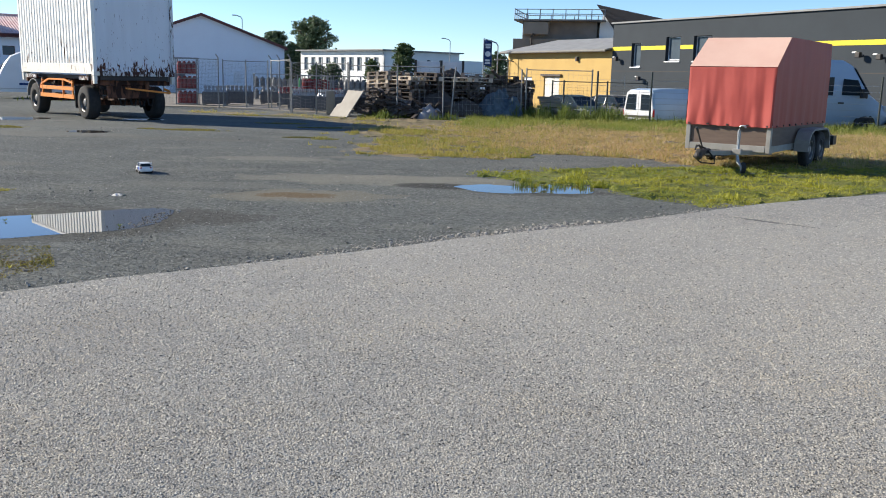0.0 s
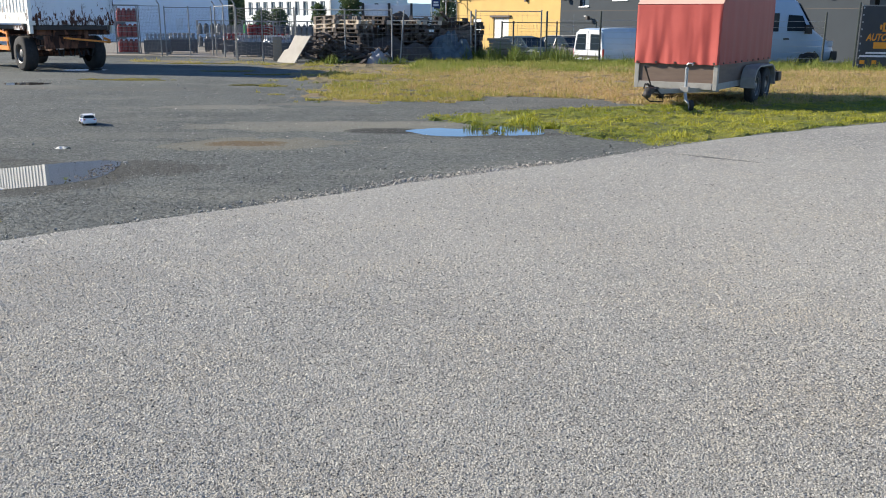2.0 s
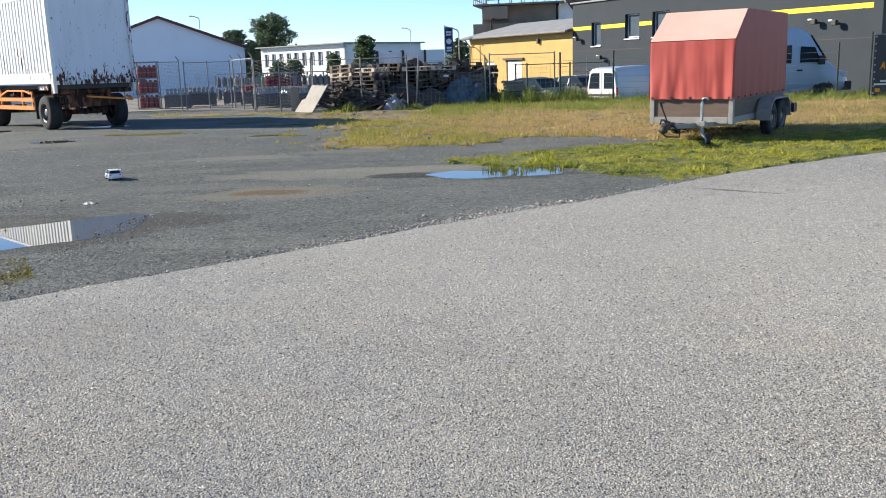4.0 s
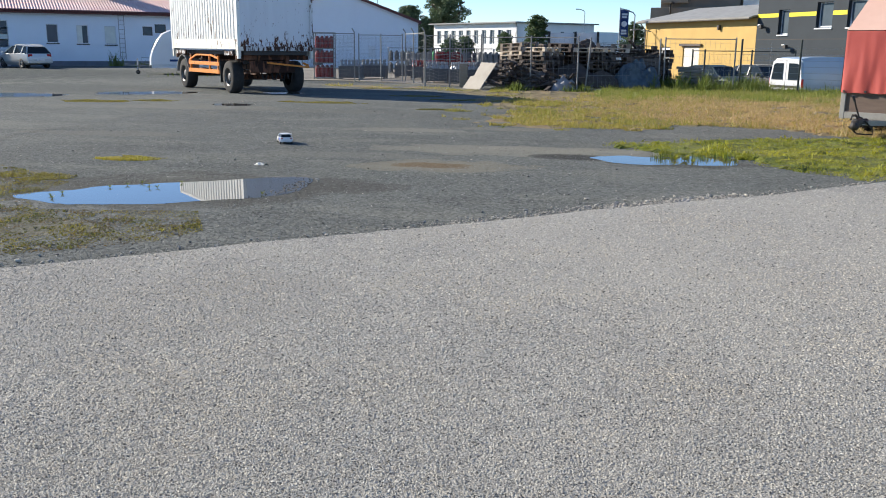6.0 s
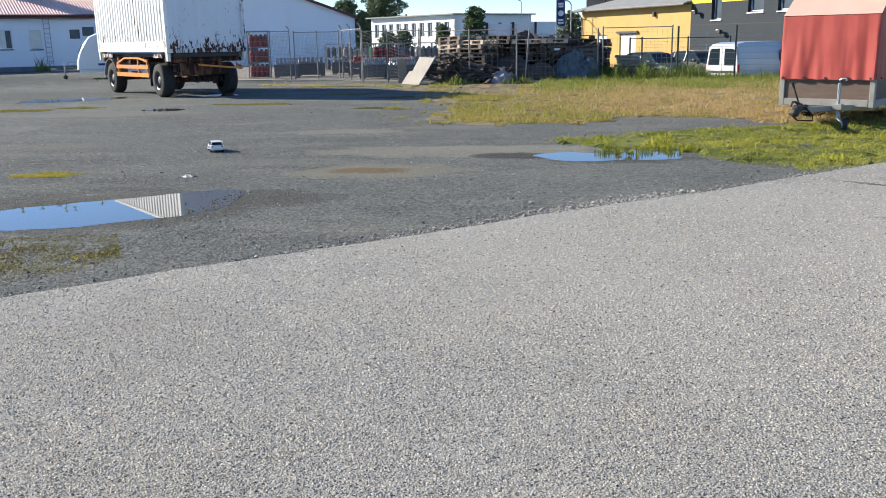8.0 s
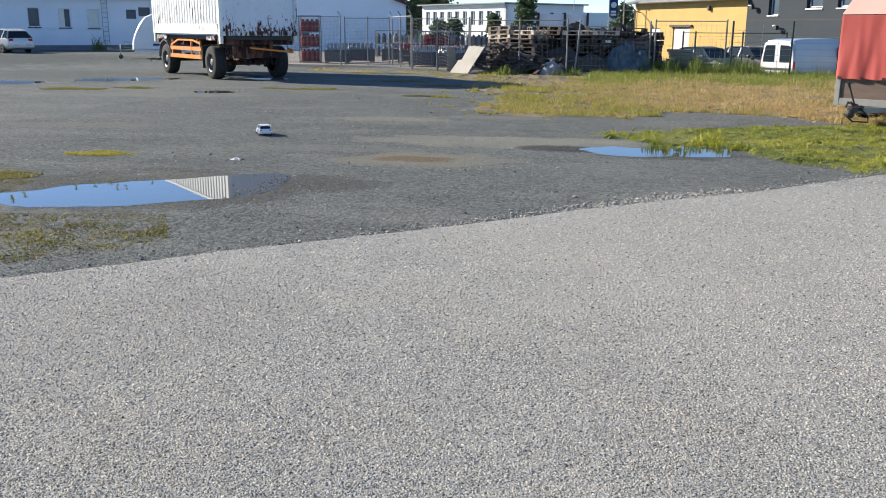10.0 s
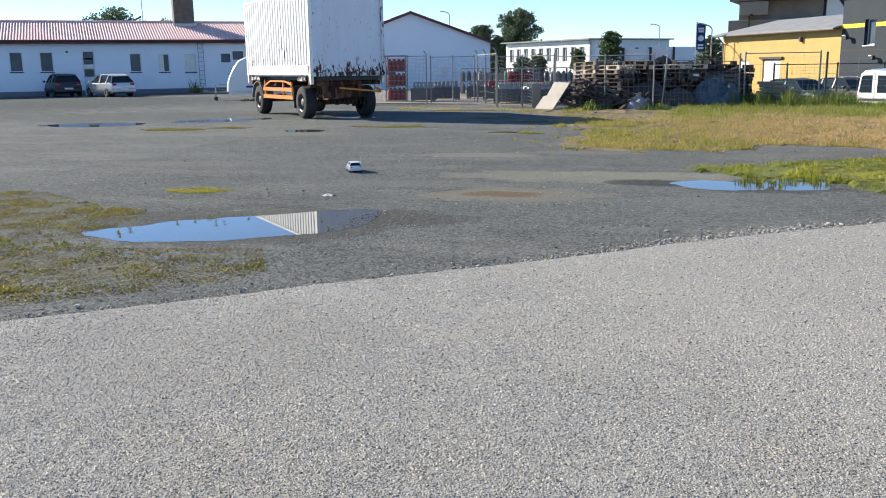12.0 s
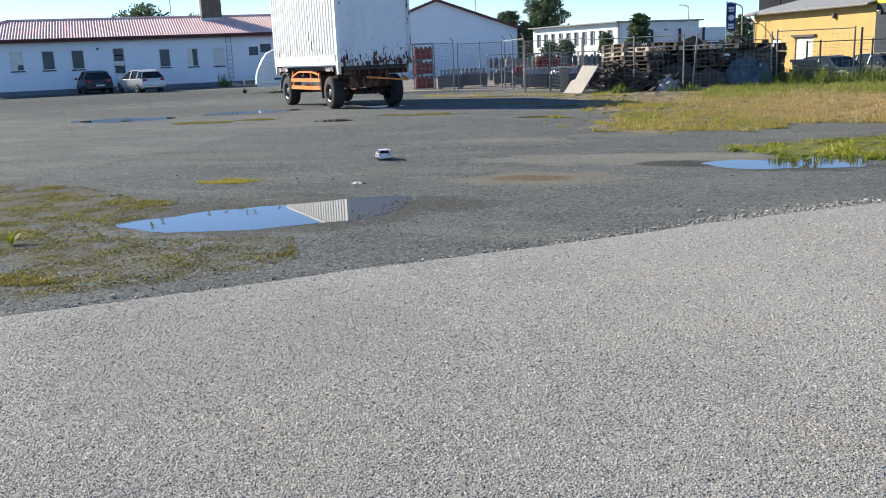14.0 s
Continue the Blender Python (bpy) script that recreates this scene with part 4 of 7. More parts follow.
def B_rail(loop, *heights):
    bm = B()
    for z in heights:
        for p, q in zip(loop, loop[1:]):
            tube(bm, [(*p, z), (*q, z)], 0.035, 6)
    return bm


white_house()
gable_hall()
far_hall()
yellow_hall()
grey_hall()
tower_block()


# ---------------------------------------------------------------- wheels
def wheel(parent, x, y, z, r, w, side=1, tyre=RUBBER, rim=RIM, hub=True, inset=0.56):
    """A tyre with a dished rim; its axle runs along local y and the rim faces toward -side."""
    m = Matrix.Translation((x, y, z)) @ (pose(0, 0, 0, 0, 0, 180) if side < 0 else Matrix())
    bm = B()
    i = inset * r
    lathe(bm, [(i, -w / 2), (r * 0.86, -w / 2), (r * 0.95, -w * 0.44), (r, -w * 0.32), (r, -w * 0.06), (r * 0.985, -w * 0.05), (r * 0.985, w * 0.05), (r, w * 0.06), (r, w * 0.32), (r * 0.95, w * 0.44), (r * 0.86, w / 2), (i, w / 2)], 28, m, False)
    t = part("wheel", bm, tyre, parent, smooth=True)
    bm = B()
    lathe(bm, [(i * 0.999, -w * 0.47), (i * 0.9, -w * 0.42), (i * 0.85, -w * 0.2), (i * 0.45, -w * 0.16), (i * 0.4, -w * 0.36), (i * 0.3, -w * 0.4), (0.002, -w * 0.4)], 24, m, False)
    rm = part("rim", bm, rim, t, smooth=True)
    if hub:
        bm = B()
        for k in range(8):
            a = k * math.tau / 8
            lathe(bm, [(0.02, -w * 0.19), (0.02, -w * 0.14)], 6, m @ Matrix.Translation((i * 0.62 * math.cos(a), 0, i * 0.62 * math.sin(a))))
        part("wheel_nuts", bm, BLACK_STEEL, rm)
    return t


# ---------------------------------------------------------------- container on its chassis
CM = frame_of((-9.85, 25.25), (0.733, 0.68))       # x across the end face, y along the box


def shipping_container(z0=1.27):
    W, L, H = 2.44, 6.06, 2.49
    h = thing("shipping_container", "white steel container with rust spots on a trailer", "container", CM @ Matrix.Translation((0, 0, z0)))
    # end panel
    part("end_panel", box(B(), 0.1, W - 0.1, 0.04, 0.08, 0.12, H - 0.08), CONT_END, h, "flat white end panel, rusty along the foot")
    for x in (0.0, W - 0.1):
        for y in (0.0, L - 0.12):
            part("corner_post", box(B(), x, x + 0.1, y, y + 0.12, 0.11, H - 0.11, 0.008), CONT_POST if x else CONT_SIDE, h)
    bm = B()
    box(bm, 0.1, W - 0.1, 0.01, 0.1, H - 0.1, H, 0.006)
    box(bm, 0.1, W - 0.1, L - 0.1, L, H - 0.1, H, 0.006)
    part("top_rail", bm, CONT_END, h)
    part("bottom_rail", box(B(), 0.18, W - 0.18, 0.005, 0.11, 0.0, 0.13, 0.006), CONT_RAIL, h, "rusted bottom rail")
    for x in (0.0, W - 0.18):
        for y in (0.0, L - 0.18):
            for z in (0.0, H - 0.11):
                bm = B()
                box(bm, x, x + 0.18, y, y + 0.18, z, z + 0.115, 0.01)
                part("corner_casting", bm, CONT_RAIL_CLEAN if x == 0 else CONT_END, h)
    # corrugated sides
    for side, x in ((-1, 0.0), (1, W)):
        bm = B()
        prof, y, step = [], 0.12, 0.236
        while y < L - 0.14:
            for dy, d in ((0.0, 0.012), (0.1, 0.012), (0.135, 0.042), (0.175, 0.042), (0.21, 0.012)):
                if y + dy < L - 0.13:
                    prof.append((y + dy, d))
            y += step
        prof.append((L - 0.12, 0.012))
        lo = [bm.verts.new((x - side * d, yy, 0.32)) for yy, d in prof]
        hi = [bm.verts.new((x - side * d, yy, H - 0.07)) for yy, d in prof]
        for i in range(len(prof) - 1):
            bm.faces.new((lo[i], lo[i + 1], hi[i + 1], hi[i]))
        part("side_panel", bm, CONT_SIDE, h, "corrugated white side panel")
        bm = B()
        box(bm, min(x, x - side * 0.06), max(x, x - side * 0.06), 0.18, L - 0.18, 0.04, 0.33, 0.006)
        part("side_rail", bm, CONT_RAIL_CLEAN, h, "wide cream bottom rail")
        bm = B()
        box(bm, min(x, x - side * 0.06), max(x, x - side * 0.06), 0.12, L - 0.12, H - 0.075, H, 0.006)
        part("side_top_rail", bm, CONT_SIDE, h)
    part("roof", box(B(), 0.05, W - 0.05, 0.1, L - 0.1, H - 0.05, H - 0.01), CONT_SIDE, h)
    part("floor", box(B(), 0.06, W - 0.06, 0.1, L - 0.1, 0.12, 0.18), WOOD_DARK, h)
    part("far_end", box(B(), 0.1, W - 0.1, L - 0.09, L - 0.05, 0.12, H - 0.1), CONT_END, h)


def container_trailer():
    W = 2.44
    h = thing("container_trailer", "two-axle container trailer with orange chassis and rust", "trailer", CM)
    R = 0.485
    for y in (1.02, 5.1):
        for x, s in ((0.2, 1), (W - 0.2, -1)):
            # the wheels' axles run across the trailer
            e = new("wheel_set")
            e.parent = h
            e.matrix_basis = pose(x, y, 0, 0, 0, -90)
            wheel(e, 0, 0.03 * s, R, R, 0.36, side=1 if s > 0 else -1, tyre=RUBBER_WORN)
        bm = B()
        tube(bm, [(0.35, y, R), (W - 0.35, y, R)], 0.09, 10)
        box(bm, 0.75, 0.87, y - 0.55, y + 0.55, R + 0.06, R + 0.18, 0.01)
        box(bm, W - 0.87, W - 0.75, y - 0.55, y + 0.55, R + 0.06, R + 0.18, 0.01)
        part("axle", bm, ORANGE_RUST_SHADE, h, "rusty axle with leaf springs")
    bm = B()
    for x in (0.72, W - 0.84):
        box(bm, x, x + 0.12, 0.2, 5.9, 0.9, 1.12, 0.01)
    for y in (0.25, 2.0, 3.2, 4.3, 5.7):
        box(bm, 0.05, W - 0.05, y, y + 0.1, 1.0, 1.14, 0.01)
    part("main_frame", bm, ORANGE_RUST_SHADE, h, "rust-streaked ladder frame")
    # Painted black to stand for the shadow gap below the container.
    bm = B()
    for x in (0.28, W - 0.36):
        box(bm, x, x + 0.08, 0.1, 5.95, 1.15, 1.265, 0.008)
    box(bm, 0.2, W - 0.2, 0.06, 0.18, 1.14, 1.265, 0.008)
    part("bolster_frame", bm, BLACK_STEEL, h)
    for x in (0.01, W - 0.1):
        for y in (0.01, 5.93):
            part("support_leg", box(B(), x, x + 0.09, y, y + 0.12, 1.04, 1.265, 0.01), CONT_RAIL_CLEAN, h, "short cream leg at the corner")
        for y0, y1 in ((0.5, 1.15), (4.75, 5.6)):
            part("stowed_leg", box(B(), x + 0.01, x + 0.08, y0, y1, 1.13, 1.25, 0.012), CONT_RAIL, h, "folded rusty cream support leg")
    for x in (0.05, W - 0.17):
        for y in (0.16, 5.72):
            part("twist_lock", box(B(), x, x + 0.12, y, y + 0.14, 1.12, 1.3), GALV_DULL, h)
    # orange side guards between the wheels
    for x in (0.02, W - 0.06):
        bm = B()
        beam(bm, (x + 0.02, 1.65, 0.62), (x + 0.02, 4.45, 0.62), 0.04, 0.12)
        beam(bm, (x + 0.02, 1.65, 0.86), (x + 0.02, 4.45, 0.86), 0.04, 0.11)
        for y in (1.75, 2.5, 4.25):
            beam(bm, (x + 0.02, y, 0.56), (x + 0.02, y, 1.1), 0.05)
        beam(bm, (x + 0.02, 1.7, 1.02), (x + 0.02, 2.4, 1.12), 0.04, 0.05)
        beam(bm, (x + 0.02, 2.4, 1.12), (x + 0.02, 3.7, 1.12), 0.04, 0.05)
        beam(bm, (x + 0.02, 3.7, 1.12), (x + 0.02, 4.4, 0.95), 0.04, 0.05)
        part("side_guard", bm, ORANGE, h, "bright orange side guard rails")
    # mudguards
    for y in (5.1,):
        for x in (0.02, W - 0.4):
            bm = B()
            arc = [(y + 0.62 * math.cos(a), R + 0.62 * math.sin(a)) for a in np.linspace(0.1, math.pi - 0.1, 12)]
            arc2 = [(y + 0.6 * math.cos(a), R + 0.6 * math.sin(a)) for a in np.linspace(0.1, math.pi - 0.1, 12)]
            rings = [[(x, a, b), (x + 0.38, a, b), (x + 0.38, c, d), (x, c, d)] for (a, b), (c, d) in zip(arc, arc2)]
            loft(bm, rings)
            part("mudguard", bm, GALV_DULL, h, "zinc mudguard")
    for x in (0.04, W - 0.42):
        part("mud_flap", box(B(), x, x + 0.38, 1.6, 1.62, 0.3, 0.95), RUBBER, h)
    # end crossbeam, bumper, turntable and hanging hoses
    bm = B()
    box(bm, 0.5, W - 0.5, 0.3, 0.42, 0.62, 0.98, 0.02)
    box(bm, 0.72, W - 0.72, 0.42, 1.5, 0.7, 0.86, 0.02)
    part("rear_crossbeam", bm, ORANGE_RUST_SHADE, h, "rusty crossbeam under the frame")
    bm = B()
    beam(bm, (0.95, 0.1, 0.92), (W - 0.28, 0.06, 0.8), 0.07, 0.05)
    tube(bm, [(W - 0.28, 0.06, 0.8), (W - 0.14, 0.08, 0.79), (W - 0.1, 0.2, 0.84), (W - 0.2, 0.32, 0.9)], 0.035, 8)
    part("tow_bar_stay", bm, ORANGE, h)
    bm = B()
    lathe(bm, [(0.55, 0), (0.62, 0.02), (0.62, 0.08), (0.55, 0.1)], 28, Matrix.Translation((W / 2, 1.02, 0.86)) @ pose(0, 0, 0, 90))
    part("turntable", bm, BLACK_STEEL, h)
    for x, y in ((0.9, 0.5), (1.2, 0.45), (1.5, 0.52), (1.75, 0.5)):
        bm = B()
        tube(bm, [(x, y, 0.75), (x + 0.05, y - 0.05, 0.42), (x + 0.16, y, 0.4), (x + 0.24, y, 0.72)], 0.022, 6)
        part("air_hose", bm, RUBBER, h)
    bm = B()
    box(bm, 0.9, 1.4, 2.2, 2.6, 0.7, 0.98, 0.03)
    lathe(bm, [(0.02, -0.35), (0.13, -0.32), (0.13, 0.32), (0.02, 0.35)], 16, Matrix.Translation((1.5, 2.9, 0.8)))
    part("air_tank", bm, BLACK_STEEL, h)


shipping_container()
container_trailer()


# ---------------------------------------------------------------- red tarpaulin trailer
def cargo_trailer():
    # x across the front face, y back along the box
    m = frame_of((4.4, 15.9), (0.8, -0.6))
    h = thing("cargo_trailer", "tandem-axle plywood trailer with red tarpaulin cover on grass", "trailer", m)
    W, L = 1.49, 3.45
    zb, zc, zf, zt = 0.34, 0.765, 1.77, 2.29
    part("front_board", box(B(), 0.06, W - 0.06, 0.02, 0.045, zb + 0.1, zc + 0.02), PLY, h, "brown plywood front board")
    for x in (0.0, W - 0.025):
        part("side_board", box(B(), x, x + 0.025, 0.06, L, zb + 0.1, zc + 0.02), PLY, h)
    part("tail_board", box(B(), 0.06, W - 0.06, L - 0.03, L, zb + 0.1, zc + 0.02), PLY, h)
    part("bed", box(B(), 0.03, W - 0.03, 0.05, L - 0.04, zb + 0.02, zb + 0.06), PLY, h)
    for x in (-0.006, W - 0.074):
        for y in (-0.006, L - 0.07):
            part("corner_post", box(B(), x, x + 0.08, y, y + 0.08, zb - 0.02, zc + 0.03, 0.008), TRAILER_ZINC, h, "dull zinc corner post")
    bm = B()
    box(bm, 0.08, W - 0.08, -0.01, 0.05, zb - 0.01, zb + 0.1, 0.006)
    part("front_sill", bm, TRAILER_ZINC, h)
    for x in (-0.008, W - 0.042):
        part("side_sill", box(B(), x, x + 0.05, 0.08, L - 0.07, zb - 0.01, zb + 0.1, 0.006), TRAILER_ZINC, h)
    # tarpaulin: front, slope, roof, sides, with folds and a scalloped hem
    def sheet(fn, nu, nv):
        bm = B()
        g = [[bm.verts.new(fn(u / nu, v / nv)) for u in range(nu + 1)] for v in range(nv + 1)]
        for v in range(nv):
            for u in range(nu):
                bm.faces.new((g[v][u], g[v][u + 1], g[v + 1][u + 1], g[v + 1][u]))
        return bm

    def wave(a, b, seed):
        return noise.noise((a * 6, b * 1.1, seed)) * 0.012 + noise.noise((a * 15, b * 2.2, seed)) * 0.004

    def front(u, v):
        z = zc - 0.01 + (zf - zc) * v
        hang = (1 - v)
        fold = -0.012 - (0.3 + 0.9 * hang) * (1.5 * wave(u * 1.4, v, 2.0) + 0.02 + 0.009 * math.sin(u * 27 + 2 * math.sin(u * 7)) * hang)
        return (-0.012 + (W + 0.024) * u, fold if 0 < u < 1 else -0.012, z + 0.004 * math.cos(u * math.tau * 6) * hang ** 8)

    def slope(u, v):
        return (-0.012 + (W + 0.024) * u + (0.02 - 0.04 * u) * v, -0.02 + 0.72 * v, zf + (zt - zf) * v - 0.018 * math.sin(math.pi * v) * math.sin(math.pi * u))

    def top(u, v):
        return (0.008 + (W - 0.016) * u, 0.7 + (L - 0.72) * v, zt - 0.015 * math.sin(math.pi * u) * abs(math.sin(math.pi * 3 * v)))

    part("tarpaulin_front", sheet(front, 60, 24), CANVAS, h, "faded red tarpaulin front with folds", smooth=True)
    part("tarpaulin_slope", sheet(slope, 12, 8), CANVAS_TOP, h, "pale peach sloping top", smooth=True)
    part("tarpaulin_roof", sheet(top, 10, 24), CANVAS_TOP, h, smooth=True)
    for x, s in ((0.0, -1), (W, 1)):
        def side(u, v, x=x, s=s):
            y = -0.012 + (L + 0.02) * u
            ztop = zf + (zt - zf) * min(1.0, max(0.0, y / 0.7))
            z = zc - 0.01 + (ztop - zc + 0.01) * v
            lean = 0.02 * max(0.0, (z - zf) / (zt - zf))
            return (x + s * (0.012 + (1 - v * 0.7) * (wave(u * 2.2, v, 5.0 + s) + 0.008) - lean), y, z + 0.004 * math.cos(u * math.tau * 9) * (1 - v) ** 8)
        part("tarpaulin_side", sheet(side, 70, 20), CANVAS_SIDE, h, "red tarpaulin side with shade in its colour", smooth=True)
    part("tarpaulin_back", sheet(lambda u, v: (W * u, L + 0.01 + wave(u, v, 9), zc + (zt - zc) * v), 20, 12), CANVAS, h, smooth=True)
    for k in range(5):
        part("hem_hook", box(B(), 0.03 + k * 0.345, 0.065 + k * 0.345, -0.05, -0.02, zc, zc + 0.03), BLACK_STEEL, h)
    for k in range(9):
        part("hem_hook", box(B(), W + 0.014, W + 0.035, 0.2 + k * 0.38, 0.23 + k * 0.38, zc, zc + 0.03), BLACK_STEEL, h)
    # drawbar with coupling, jockey wheel and brake lever
    bm = B()
    beam(bm, (0.12, 0.5, zb - 0.03), (W / 2 - 0.05, -0.95, zb - 0.0), 0.06, 0.08)
    beam(bm, (W - 0.12, 0.5, zb - 0.03), (W / 2 + 0.05, -0.95, zb - 0.0), 0.06, 0.08)
    beam(bm, (W / 2, -0.7, zb), (W / 2, -1.2, zb + 0.02), 0.08, 0.08)
    part("drawbar", bm, TRAILER_ZINC, h, "V-shaped galvanised drawbar")
    bm = B()
    box(bm, W / 2 - 0.055, W / 2 + 0.055, -1.32, -1.1, zb - 0.03, zb + 0.08, 0.03)
    bmesh.ops.create_uvsphere(bm, u_segments=14, v_segments=8, radius=0.07, matrix=Matrix.Translation((W / 2, -1.3, zb - 0.03)))
    coupling = part("coupling_head", bm, BLACK_STEEL, h, "dark coupling head")
    part("coupling_handle", tube(B(), [(W / 2, -1.2, zb + 0.08), (W / 2, -1.3, zb + 0.14), (W / 2, -1.38, zb + 0.13)], 0.016, 8), BLACK_STEEL, coupling)
    bm = B()
    lathe(bm, [(0.03, -0.16), (0.05, -0.12), (0.05, 0.12), (0.03, 0.16)], 14, Matrix.Translation((W / 2, -0.98, zb + 0.02)))
    part("overrun_bellows", bm, RUBBER, h, "black rubber bellows on the drawbar")
    part("safety_cable", tube(B(), [(W / 2 + 0.05, -1.05, zb + 0.05), (W / 2 + 0.16, -1.0, zb - 0.08), (W / 2 + 0.12, -0.85, zb - 0.18), (W / 2 - 0.06, -1.0, zb - 0.17), (W / 2 - 0.12, -1.2, zb - 0.05)], 0.013, 6), RUBBER, h)
    part("plug_cable", tube(B(), [(W / 2 - 0.04, -0.9, zb + 0.07), (W / 2 - 0.14, -1.05, zb + 0.12), (W / 2 - 0.1, -1.2, zb + 0.06)], 0.014, 6), RUBBER, h)
    lever = part("brake_lever", tube(B(), [(W / 2 - 0.06, -0.95, zb + 0.05), (W / 2 - 0.1, -1.04, zb + 0.24), (W / 2 - 0.12, -1.08, zb + 0.34)], 0.013, 6), BLACK_STEEL, h)
    part("grip", tube(B(), [(W / 2 - 0.12, -1.08, zb + 0.34), (W / 2 - 0.14, -1.12, zb + 0.42)], 0.019, 8), RUBBER, lever)
    j = part("jockey_leg", tube(B(), [(1.1, -0.45, 0.72), (1.1, -0.45, 0.28), (1.13, -0.48, 0.18), (1.22, -0.52, 0.11)], 0.028, 10), GALV, h, "galvanised jockey leg with crank")
    part("crank", tube(B(), [(1.1, -0.45, 0.72), (1.1, -0.45, 0.77), (1.13, -0.45, 0.79), (1.19, -0.45, 0.79), (1.2, -0.45, 0.76)], 0.016, 6), GALV, j)
    part("clamp", box(B(), 1.02, 1.17, -0.5, -0.4, zb - 0.03, zb + 0.06, 0.01), TRAILER_ZINC, j)
    e = new("jockey_wheel")
    e.parent = h
    e.matrix_basis = pose(1.24, -0.53, 0, 0, 0, -60)
    wheel(e, 0, 0, 0.095, 0.095, 0.07, tyre=RUBBER, rim=GALV, hub=False)
    # tandem axle, mudguards
    for x, s in ((-0.16, 1), (W + 0.16, -1)):
        for y in (1.72, 2.42):
            e = new("wheel_set")
            e.parent = h
            e.matrix_basis = pose(x, y, 0, 0, 0, -90)
            wheel(e, 0, 0, 0.315, 0.315, 0.17, side=s)
        bm = B()
        prof = [(1.3, 0.3), (1.33, 0.5), (1.45, 0.64), (1.62, 0.7), (2.52, 0.7), (2.69, 0.64), (2.8, 0.5), (2.83, 0.3)]
        inn = [(1.33, 0.3), (1.36, 0.49), (1.47, 0.61), (1.63, 0.67), (2.51, 0.67), (2.67, 0.61), (2.77, 0.49), (2.8, 0.3)]
        xa, xb = (x - 0.12, x + 0.14)
        loft(bm, [[(xa, a, b), (xb, a, b), (xb, c, d), (xa, c, d)] for (a, b), (c, d) in zip(prof, inn)])
        part("mudguard", bm, TRAILER_ZINC, h, "grey tandem mudguard")
    for y in (1.72, 2.42):
        part("axle", tube(B(), [(-0.1, y, 0.315), (W + 0.1, y, 0.315)], 0.035, 8), BLACK_STEEL, h)
    part("tail_lamp_board", box(B(), 0.0, W + 0.2, L + 0.05, L + 0.3, zb - 0.02, zb + 0.16, 0.01), BLACK_STEEL, h, "dark rear underrun board")
    part("tail_stay", beam(B(), (W - 0.02, L - 0.1, zc - 0.05), (W + 0.12, L + 0.28, zb + 0.15), 0.012), BLACK_STEEL, h)


cargo_trailer()


# ---------------------------------------------------------------- vehicles
def gz(x, y):
    return float(ground_z(x, y))


def facing(x, y, dx, dy, s=1.0, z=None):
    """A frame at x, y on the ground whose x axis points along (dx, dy)."""
    a = math.atan2(dy, dx)
    return Matrix.LocRotScale((x, y, gz(x, y) if z is None else z), Euler((0, 0, a)), (s, s, s))


def shell(W, stations, shoulder=0.93, crown=0.8):
    """A body lofted along x through (x, low, high, width share)."""
    bm = B()
    rings = []
    for x, lo, hi, k in stations:
        w = W / 2 * k
        half = [(w * 0.84, lo), (w * 0.98, lo + 0.18 * (hi - lo)), (w, lo + 0.5 * (hi - lo)), (w * shoulder, hi - 0.09 * (hi - lo)), (w * crown, hi)]
        rings.append([(x, y, z) for y, z in half] + [(x, -y, z) for y, z in half[::-1]])
    return loft(bm, rings)


def glasshouse(W, stations):
    bm = B()
    return loft(bm, [[(x, W / 2 * a, lo), (x, W / 2 * b, hi), (x, -W / 2 * b, hi), (x, -W / 2 * a, lo)] for x, lo, hi, a, b in stations])


def pillars(h, W, pairs, mat):
    for (x0, z0, a), (x1, z1, b) in pairs:
        for s in (-1, 1):
            part("pillar", beam(B(), (x0, s * (W / 2 * a), z0), (x1, s * (W / 2 * b), z1), 0.07, 0.05), mat, h)


def car_wheels(h, xs, W, r, w=0.2, rim=RIM):
    for x in xs:
        for s in (1, -1):
            wheel(h, x, s * (W / 2 - w / 2 + 0.01), r, r, w, side=-s, rim=rim, hub=False)
            # Dark disc stands in for the shaded hollow of the wheel arch.
            bm = B()
            lathe(bm, [(r * 1.16, -0.01), (r * 1.16, 0.01)], 24, Matrix.Translation((x, s * (W / 2 - 0.035), r * 1.02)))
            part("wheel_arch", bm, RUBBER, h)


